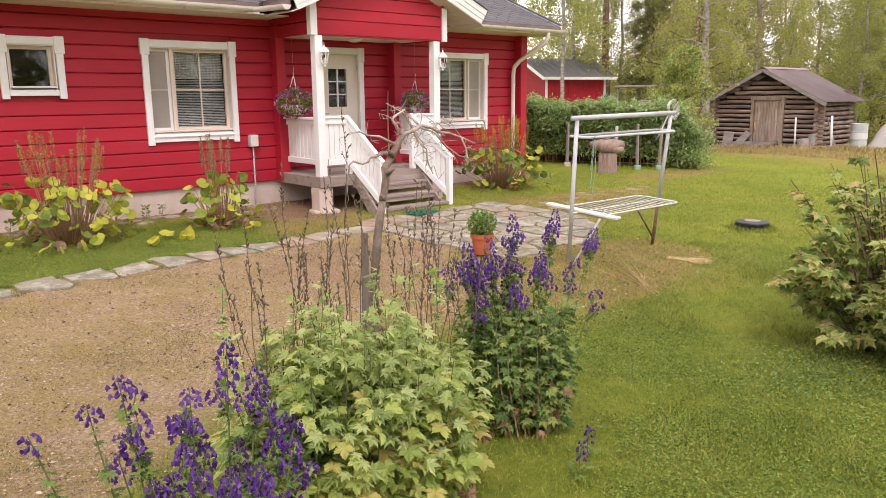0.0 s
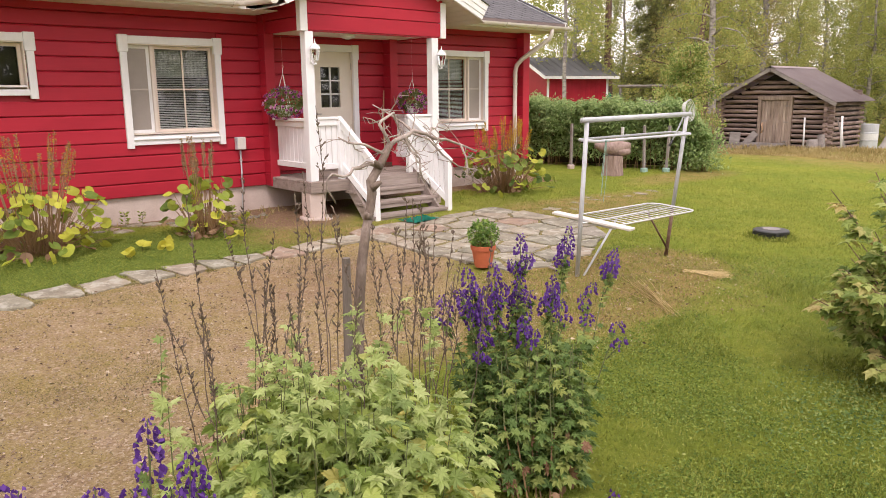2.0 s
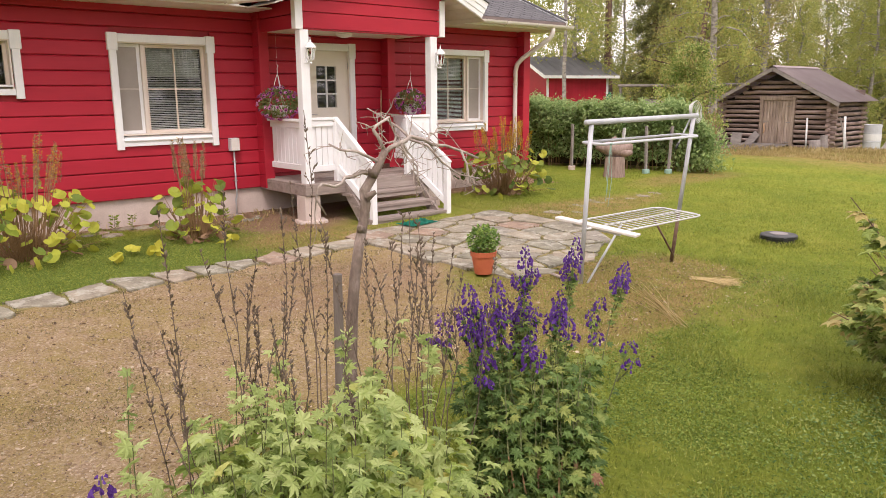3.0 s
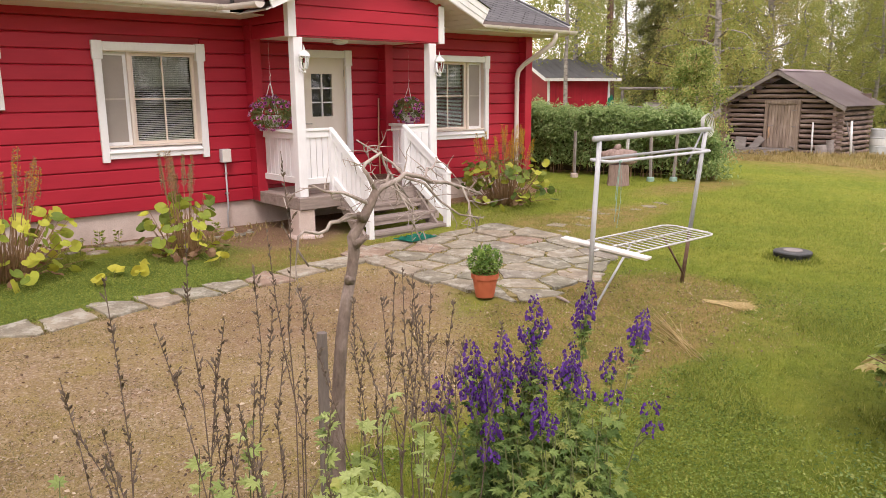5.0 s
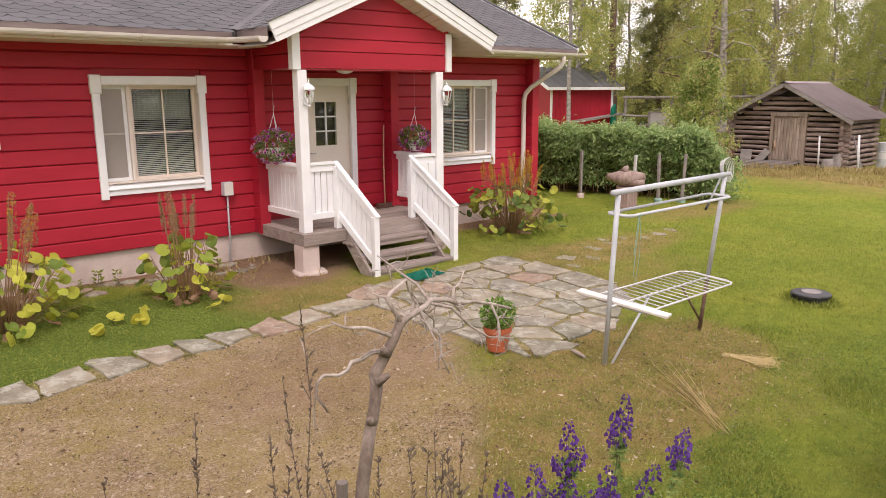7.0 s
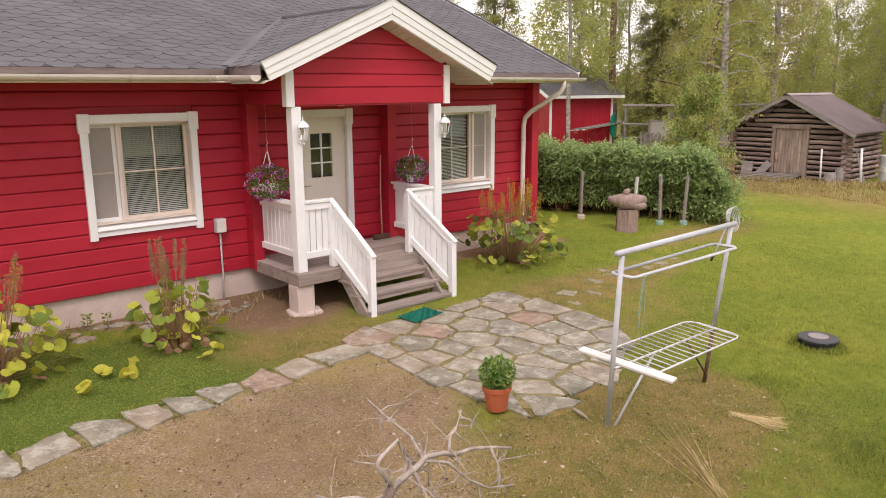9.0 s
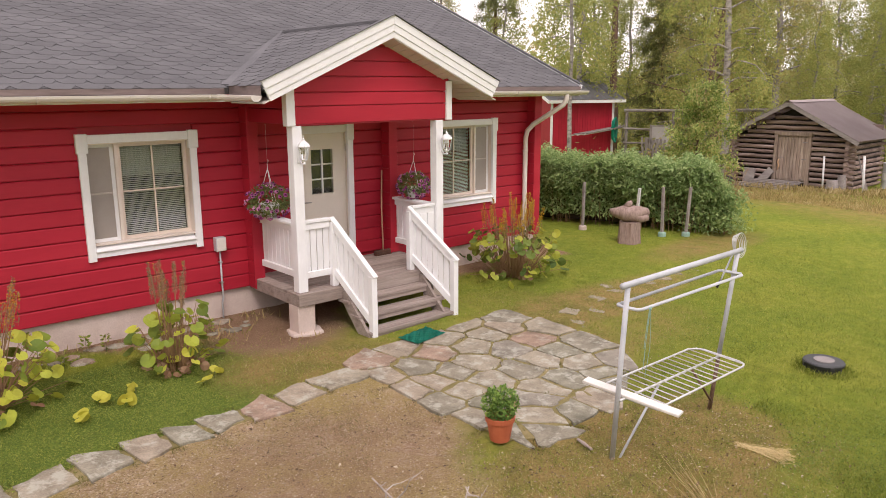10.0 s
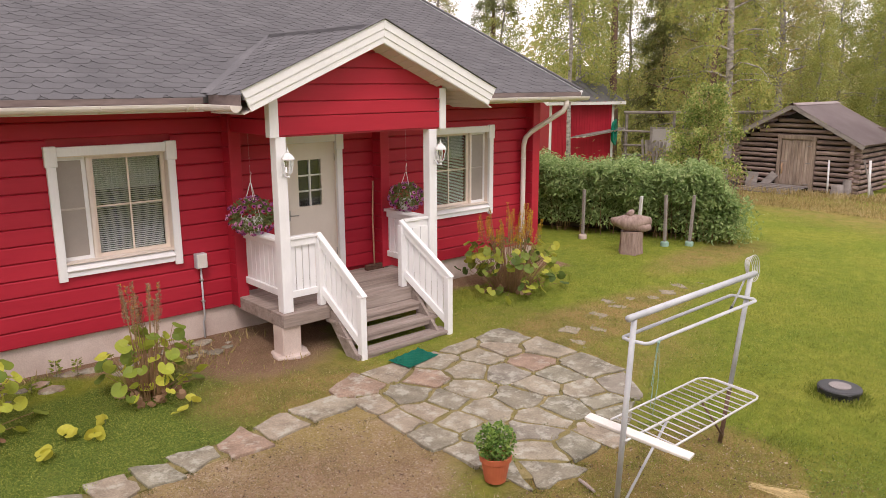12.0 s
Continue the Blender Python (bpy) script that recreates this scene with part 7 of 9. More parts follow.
# ligularia clumps: kidney leaves on brown stalks, yellow spikes
def ligularia(x, y, r, n_leaf, n_spike, hi, seed, label, flowering, leaf=None):
    rs = np.random.RandomState(seed)
    c = thing("ligularia", x, y, gz(x, y), 0, label, "perennial", "ligularia clumps")
    hi = 0.945 * hi
    bm = bmesh.new()
    P, A, S = [], [], []
    for k in range(n_leaf):
        a, q = rs.uniform(0, 2 * math.pi), math.sqrt(rs.random())
        bx, by = 0.35 * r * q * math.cos(a), 0.35 * r * q * math.sin(a)
        tx, ty = r * q * math.cos(a) * 0.98, r * q * math.sin(a) * 0.98
        z = hi * (0.28 + 0.42 * rs.random() + 0.16 * (1 - q)) if k % 5 else hi * rs.uniform(0.05, 0.28)
        if k % 5 == 0:
            tx, ty = tx * 1.25, ty * 1.25
        tube(bm, [(bx, by, 0), ((bx + tx) / 2, (by + ty) / 2, z * 0.55), (tx, ty, z)], [0.0055, 0.0045, 0.003], 5, cap=False)
        P.append((tx, ty, z))
        A.append((math.cos(a) + rs.normal(0, 0.5), math.sin(a) + rs.normal(0, 0.5), rs.uniform(-1.2, -0.1)))
        S.append(rs.uniform(0.10, 0.18))
    part("stalk_mass", bm, RED_STEM, c, "", False, "stuff")
    leaf_part("leaves", "round", P, A, S, rs, leaf or LIG_LEAF, c, 0.6, 0.4)
    bm = bmesh.new()
    FP, FA, FS, GP, GA, GS = [], [], [], [], [], []
    for k in range(n_spike):
        a, q = rs.uniform(0, 2 * math.pi), math.sqrt(rs.random()) * 0.75
        bx, by = 0.4 * r * q * math.cos(a), 0.4 * r * q * math.sin(a)
        tx, ty = r * q * math.cos(a), r * q * math.sin(a)
        z = hi * rs.uniform(0.92, 1.32)
        tube(bm, [(bx, by, 0), ((bx + tx) / 2, (by + ty) / 2, z * 0.55), (tx, ty, z)], [0.008, 0.006, 0.003], 5, cap=False)
        for j in range(120):
            u = rs.random()
            zz = z * (0.70 + 0.30 * u)
            aa = rs.uniform(0, 6.28)
            lst = (FP, FA, FS) if rs.random() < flowering * (0.4 + 0.9 * (u > 0.3)) else (GP, GA, GS)
            w = 0.016 * (1.25 - u)
            lst[0].append((tx * (0.8 + 0.2 * u) + bx * 0.2 * (1 - u) + w * math.cos(aa), ty * (0.8 + 0.2 * u) + by * 0.2 * (1 - u) + w * math.sin(aa), zz))
            lst[1].append((math.cos(aa), math.sin(aa), 0.6))
            lst[2].append(rs.uniform(0.018, 0.032))
    part("spike_stem_mass", bm, RED_STEM, c, "", False, "stuff")
    if FP:
        leaf_part("floret_mass", "pod", FP, FA, FS, rs, YELLOW, c, 0.3, 0.6)
    leaf_part("seed_spike_mass", "pod", GP, GA, GS, rs, BROWN_SEED, c, 0.3, 0.6)
    bm = bmesh.new()
    for k in range(36):
        a, q = rs.uniform(0, 6.28), math.sqrt(rs.random()) * 0.34
        bx, by = r * q * math.cos(a), r * q * math.sin(a)
        tube(bm, [(bx, by, 0), (bx * 1.3, by * 1.3, hi * 0.25), (bx * 1.6 + rs.normal(0, 0.05), by * 1.6 + rs.normal(0, 0.05), hi * rs.uniform(0.2, 0.7))], [0.006, 0.005, 0.003], 4, cap=False)
    part("dead_stalk_mass", bm, RED_STEM, c, "", False, "stuff")
    n = 26
    a, q = rs.uniform(0, 6.28, n), np.sqrt(rs.random(n)) * 0.8 * r
    leaf_part("withered_leaves", "round", np.stack([q * np.cos(a), q * np.sin(a), rs.uniform(0.01, 0.16, n)], -1), unit(rs, n, 0.3), 0.11 * rs.uniform(0.6, 1.2, n), rs, WITHERED, c, 0.7, 0.7)


ligularia(-1.59, -1.24, 0.74, 150, 26, 1.20, 3, "ligularia clump with yellow-green leaves and yellow spikes", 0.35)
ligularia(0.48, -1.36, 0.46, 62, 15, 1.12, 5, "ligularia clump with faded brown spikes by the wall", 0.05)
ligularia(6.82, -0.99, 0.80, 165, 34, 1.20, 8, "ligularia clump with yellow spikes at the house corner", 0.8, LIG_DARK)
rs = np.random.RandomState(31)
for x, y, s in ((-0.57, -1.89, 0.17), (-0.34, -2.04, 0.16), (-0.16, -1.79, 0.15), (0.5, -2.06, 0.15), (0.72, -1.91, 0.14), (-0.88, -2.19, 0.17)):
    lv = thing("fallen_leaf", x, y, gz(x, y), rs.uniform(0, 360), "single yellow-green ligularia leaf in the bed", "leaf", "single leaves")
    for k, (ax, ay, az) in enumerate(((0.75, -0.5, 0.35), (-0.7, -0.55, 0.25), (0.1, -0.9, -0.1))):
        if k < 2 + (s > 0.155):
            leaf_part("blade", "round", [(0, 0, 0.07 + 0.01 * k)], [(ax, ay, az)], s * (0.9, 0.8, 0.7)[k], rs, LIG_YOUNG, lv, 0.35, 0.3)
    part("stalk", one_tube([(0.02, 0, 0.0), (0.0, 0, 0.075)], 0.004, 5), GREEN_STEM, lv)


# monkshood: cut dark leaves below, violet hooded spires above
def monkshood(x, y, r, fol, lean, n_leaf, spires, seed, label):
    """A clump at (x, y); spires are world tips (x, y, z, flowering length, side spikes)."""
    rs = np.random.RandomState(seed)
    z0 = gz(x, y)
    c = thing("monkshood", x, y, z0, 0, label, "perennial", "monkshood clumps")
    # leafy stems carry the leaves, bare at the foot
    P, A, S = [], [], []
    bare, leafy = bmesh.new(), bmesh.new()
    n_stem = n_leaf // 34
    for k in range(n_stem):
        a, q = rs.uniform(0, 6.28), math.sqrt((k + 0.5) / n_stem)
        h = fol * rs.uniform(0.78, 1.06) * (1 - 0.14 * q)
        foot = np.array([0.62 * r * q * math.cos(a), 0.62 * r * q * math.sin(a), -0.02])
        top = np.array([r * q * math.cos(a) + lean[0], r * q * math.sin(a) + lean[1], h])
        mid = (foot + top) / 2 + rs.normal(0, 0.02, 3)
        tube(bare, [foot, (foot + mid) / 2, mid], [0.007, 0.006, 0.005], 4, cap=False)
        tube(leafy, [mid, top], [0.005, 0.003], 4, cap=False)
        for j in range(34):
            u = rs.uniform(0.16, 1.0)
            p = foot + (mid - foot) * u * 2 if u < 0.5 else mid + (top - mid) * (u - 0.5) * 2
            aa = rs.uniform(0, 6.28)
            reach = rs.uniform(0.02, 0.09) * (1.15 - 0.5 * u)
            P.append(p + np.array([math.cos(aa), math.sin(aa), 0.1]) * reach)
            A.append((math.cos(aa), math.sin(aa), rs.uniform(-0.7, 0.15)))
            S.append(rs.uniform(0.055, 0.105) * (1.1 - 0.35 * u))
    leaf_part("leaves", "cut", P, A, S, rs, MONK_LEAF, c, 0.8, 0.35)
    part("base_stem_mass", bare, RED_STEM, c, "", False, "stuff")
    FP, FA, FS, BP, BA, BS, LP, LA, LS = [], [], [], [], [], [], [], [], []

    def raceme(foot, tip, ln):
        L = np.linalg.norm(tip - foot)
        d = (tip - foot) / L
        tube(leafy, [foot, foot + d * L * 0.5 + rs.normal(0, 0.008, 3), tip], [0.0045, 0.0035, 0.0018], 4, cap=False)
        m = max(12, int(ln * 270))
        for j in range(m):
            u = (j + rs.random()) / m
            aa = j * 2.4 + rs.normal(0, 0.4)
            w = 0.006 + 0.020 * min(1, u * 2.2)
            p = tip - d * ln * u
            if rs.random() < 0.08 + 0.25 * u ** 3:
                BP.append(p + np.array([w * math.cos(aa), w * math.sin(aa), 0]))
                BA.append((math.cos(aa), math.sin(aa), 0.5))
                BS.append(rs.uniform(0.012, 0.02))
                continue
            FP.append(p + np.array([w * math.cos(aa), w * math.sin(aa), 0]))
            FA.append((math.cos(aa), math.sin(aa), rs.uniform(-0.15, 0.35)))
            FS.append(rs.uniform(0.021, 0.028) * (0.55 + 0.45 * min(1, u * 2.5)))
        for j in range(int(L * 40)):
            u = rs.random()
            aa = rs.uniform(0, 6.28)
            LP.append(foot + (tip - d * ln - foot) * u)
            LA.append((math.cos(aa), math.sin(aa), rs.uniform(-0.3, 0.5)))
            LS.append(rs.uniform(0.03, 0.06))

    for wx, wy, wz, ln, sides in spires:
        tip = np.array([wx - x, wy - y, wz - z0])
        foot = np.array([tip[0] * 0.72 + lean[0] * 0.1, tip[1] * 0.72 + lean[1] * 0.1, min(fol * 0.7, tip[2] * 0.5)])
        raceme(foot, tip, ln)
        for k in range(sides):
            aa = rs.uniform(0, 6.28)
            drop = rs.uniform(0.35, 1.0) * ln + 0.03
            st = foot + (tip - foot) * max(0.05, 1 - (drop + rs.uniform(0.10, 0.2)) / np.linalg.norm(tip - foot))
            raceme(st, tip + np.array([math.cos(aa) * rs.uniform(0.04, 0.085), math.sin(aa) * rs.uniform(0.04, 0.085), -drop]), rs.uniform(0.05, 0.11))
    part("stem_mass", leafy, GREEN_STEM, c, "", False, "stuff")
    leaf_part("flower_mass", "hood", FP, FA, FS, rs, PURPLE, c, 0.9, 0.3)
    leaf_part("pod_mass", "pod", BP, BA, BS, rs, MONK_LEAF, c, 0.5, 0.5)
    leaf_part("stem_leaves", "cut", LP, LA, LS, rs, MONK_LEAF, c, 0.8, 0.5)
    n = 26
    a, q = rs.uniform(0, 6.28, n), rs.uniform(0.5, 0.95, n) * r
    leaf_part("withered_leaves", "cut", np.stack([q * np.cos(a), q * np.sin(a), rs.uniform(0.05, 0.5 * fol, n)], -1), np.stack([np.cos(a), np.sin(a), -0.8 + 0 * a], -1), rs.uniform(0.05, 0.09, n), rs, WITHERED, c, 0.6, 0.4)


def spire_ring(rs, n, cx, cy, rx, ry, z0, z1):
    out = []
    for k in range(n):
        a, q = rs.uniform(0, 6.28), math.sqrt(rs.random())
        out.append((cx + rx * q * math.cos(a), cy + ry * q * math.sin(a), rs.uniform(z0, z1), rs.uniform(0.08, 0.16), rs.randint(0, 3)))
    return out


rs = np.random.RandomState(77)
monkshood(-0.90, -8.74, 0.37, 0.80, (0.16, 0.24), 2700, [
    (-0.13, -8.33, 1.18, 0.22, 5), (-0.62, -8.37, 1.20, 0.17, 4), (-0.02, -8.60, 1.06, 0.16, 3), (-0.82, -8.35, 1.055, 0.15, 4), (-1.03, -8.35, 1.06, 0.14, 3),
    (-1.22, -8.36, 0.94, 0.12, 2), (-0.68, -8.42, 0.97, 0.13, 3), (-0.38, -8.42, 0.92, 0.14, 4), (-0.04, -8.46, 0.82, 0.08, 1), (-0.28, -8.84, 0.70, 0.06, 1), (-0.34, -8.66, 0.72, 0.06, 0)]
    + spire_ring(rs, 15, -0.80, -8.45, 0.42, 0.2, 0.76, 0.95), 14, "tall violet monkshood over dark cut leaves")
monkshood(-3.22, -9.26, 0.34, 0.62, (0.0, 0.03), 900, [
    (-3.08, -9.2, 1.08, 0.16, 2), (-2.96, -9.2, 0.94, 0.15, 3), (-3.49, -9.2, 1.03, 0.07, 1), (-3.24, -9.2, 0.92, 0.08, 2), (-3.60, -9.2, 0.95, 0.06, 0), (-3.79, -9.22, 0.91, 0.06, 0), (-3.44, -9.2, 0.89, 0.10, 2), (-2.83, -9.2, 0.70, 0.08, 2)]
    + spire_ring(rs, 18, -3.20, -9.27, 0.36, 0.22, 0.54, 0.78), 15, "violet monkshood in full bloom by the gravel")
# two low shoots in the lawn before the clump
for x, y in ((-0.94, -9.30), (-1.14, -9.40)):
    sh = thing("low_monkshood", x, y, gz(x, y), 0, "low violet monkshood shoot in the lawn", "perennial", "low monkshood shoots")
    part("stem", one_tube([(0, 0, -0.01), (0.01, 0.01, 0.10), (0.02, 0.0, 0.20)], 0.003, 5), GREEN_STEM, sh)
    m = 13
    u, a = np.linspace(0.09, 0.20, m), np.arange(m) * 2.4
    leaf_part("flower_mass", "hood", np.stack([0.015 + 0.014 * np.cos(a), 0.014 * np.sin(a), u], -1), np.stack([np.cos(a), np.sin(a), 0.1 + 0 * a], -1), rs.uniform(0.02, 0.028, m), rs, PURPLE, sh, 0.9, 0.3)
    a = rs.uniform(0, 6.28, 8)
    leaf_part("leaves", "cut", np.stack([0.03 * np.cos(a), 0.03 * np.sin(a), rs.uniform(0.02, 0.09, 8)], -1), np.stack([np.cos(a), np.sin(a), 0.1 + 0 * a], -1), rs.uniform(0.04, 0.07, 8), rs, MONK_LEAF, sh)


# pale lobed perennial with tall dry seed stalks
def pale_clump(x, y, rx, ry, hi, n, seed):
    rs = np.random.RandomState(seed)
    c = thing("pale_perennial", x, y, gz(x, y), 0, "broad clump of pale green deeply lobed leaves", "perennial")
    low, top_, stems, dead = ([], [], []), ([], [], []), bmesh.new(), bmesh.new()
    for k in range(n):
        a, q = k * 2.4 + rs.normal(0, 0.3), math.sqrt((k + 0.5) / n)
        h = hi * (1.0 - 0.30 * q * q) * rs.uniform(0.72, 1.08)
        foot = np.array([0.5 * rx * q * math.cos(a), 0.5 * ry * q * math.sin(a), -0.02])
        tip = np.array([rx * 0.86 * q * math.cos(a), ry * 0.86 * q * math.sin(a), h])
        mid = (foot + tip) / 2 + np.array([0.05 * math.cos(a), 0.05 * math.sin(a), 0.04])
        tube(stems, [foot, mid, tip], [0.006, 0.005, 0.002], 4, cap=False)
        for j in range(34):
            u = rs.uniform(0.24, 1.0) if q > 0.6 else rs.uniform(0.45, 1.0)
            p = foot + (mid - foot) * u * 2 if u < 0.5 else mid + (tip - mid) * (u - 0.5) * 2
            aa = rs.uniform(0, 6.28)
            reach = rs.uniform(0.04, 0.15) * (1.2 - 0.8 * u)
            lst = top_ if u + rs.normal(0, 0.15) > 0.78 else low
            lst[0].append(p + np.array([math.cos(aa) * reach, math.sin(aa) * reach, 0.3 * reach]))
            lst[1].append((math.cos(aa) + 0.5 * q * math.cos(a), math.sin(aa) + 0.5 * q * math.sin(a), rs.uniform(-0.75, -0.05)))
            lst[2].append(rs.uniform(0.095, 0.165) * (1.15 - 0.58 * u))
        if k % 3 == 0:
            tube(dead, [foot * 1.2, foot * 1.5 + np.array([0, 0, 0.30])], [0.007, 0.005], 4, cap=False)
    leaf_part("lower_leaves", "maple", *low, rs, PALE_LEAF, c, 0.9, 0.35)
    leaf_part("upper_leaves", "cut", *top_, rs, SAGE_LEAF, c, 0.8, 0.4)
    part("stem_mass", stems, GREEN_STEM, c, "", False, "stuff")
    part("dead_stem_mass", dead, RED_STEM, c, "", False, "stuff")
    # a few leafy shoots among the stalks
    P, A = [], []
    shoots = bmesh.new()
    for k in range(20):
        a, q = rs.uniform(0, 6.28), math.sqrt(rs.random()) * 0.8
        b = np.array([rx * q * math.cos(a), ry * q * math.sin(a) + 0.12, hi * 0.75])
        t = b + np.array([rs.normal(0, 0.04), rs.normal(0, 0.04), rs.uniform(0.25, 0.46)])
        tube(shoots, [b, t], [0.003, 0.0015], 4, cap=False)
        for j in range(11):
            aa = rs.uniform(0, 6.28)
            P.append(b + (t - b) * rs.uniform(0.3, 1.0))
            A.append((math.cos(aa), math.sin(aa), rs.uniform(-0.2, 0.6)))
    part("shoot_mass", shoots, GREEN_STEM, c, "", False, "stuff")
    leaf_part("shoot_leaves", "cut", P, A, rs.uniform(0.035, 0.075, len(P)), rs, SAGE_LEAF, c, 0.8, 0.5)
    m = 70
    a, q = rs.uniform(0, 6.28, m), rs.uniform(0.45, 0.95, m)
    leaf_part("withered_leaves", "cut", np.stack([rx * q * np.cos(a), ry * q * np.sin(a), rs.uniform(0.02, 0.35, m)], -1), unit(rs, m, 0.5) + np.array([0, 0, -0.6]), 0.11 * rs.uniform(0.6, 1.2, m), rs, WITHERED, c, 0.4, 0.8)


pale_clump(-2.25, -8.86, 0.80, 0.62, 1.04, 92, 40)


def dry_stalk(x, y, h, lean, az, seed):
    """A dead flower stem with side twigs and empty seed pods."""
    rs = np.random.RandomState(seed)
    s = thing("dry_stalk", x, y, gz(x, y), 0, "tall dry brown flower stalk with empty seed pods", "stalk", "dry stalks")
    s.scale = (1, 1, 0.945)
    d = np.array([math.cos(az), math.sin(az), 0]) * lean
    bm = bmesh.new()
    line = [np.array([0, 0, 0.0]) + d * h * u ** 1.5 + np.array([rs.normal(0, 0.012), rs.normal(0, 0.012), h * u]) * (1 if u else 0) for u in np.linspace(0, 1, 7)]
    tube(bm, line, [0.0037 * (1 - 0.6 * u) for u in np.linspace(0, 1, 7)], 5)
    P, A = [], []
    for k in range(6):
        u = rs.uniform(0.5, 1.0)
        i = min(5, int(u * 6))
        p = line[i] + (line[i + 1] - line[i]) * (u * 6 - i)
        a = rs.uniform(0, 6.28)
        L = rs.uniform(0.03, 0.2) * (1.2 - u)
        q = p + np.array([math.cos(a) * L * 0.45, math.sin(a) * L * 0.45, L])
        tube(bm, [p, q], [0.0020, 0.0012], 4, cap=False)
        for w in (0.5, 0.8, 1.0):
            P.append(p + (q - p) * w)
            A.append((math.cos(a) + rs.normal(0, 0.4), math.sin(a) + rs.normal(0, 0.4), 1.2))
    for k in range(34):
        u = rs.uniform(0.66, 1.0)
        i = min(5, int(u * 6))
        p = line[i] + (line[i + 1] - line[i]) * (u * 6 - i)
        a = rs.uniform(0, 6.28)
        P.append(p)
        A.append((math.cos(a), math.sin(a), 1.6))
    part("stem", bm, DRY_STEM, s)
    leaf_part("pod_mass", "pod", P, A, rs.uniform(0.016, 0.030, len(P)), rs, DARK_SEED, s, 0.3, 0.6)


rs = np.random.RandomState(55)
dry_stalk(-1.88, -8.2, 2.17, 0.02, 0.5, 1)
dry_stalk(-1.72, -8.1, 1.82, 0.09, 2.2, 2)
dry_stalk(-2.2, -8.2, 1.85, 0.03, 2.0, 3)
dry_stalk(-2.5, -8.3, 1.80, 0.03, 3.0, 4)
dry_stalk(-1.35, -8.4, 1.55, 0.05, 0.2, 5)
for k in range(34):
    a, q = rs.uniform(0, 6.28), math.sqrt(rs.random())
    dry_stalk(-1.98 + 0.74 * q * math.cos(a), -8.5 + 0.40 * q * math.sin(a), rs.uniform(1.25, 1.78), rs.uniform(0.02, 0.2), rs.uniform(0, 6.28), 100 + k)


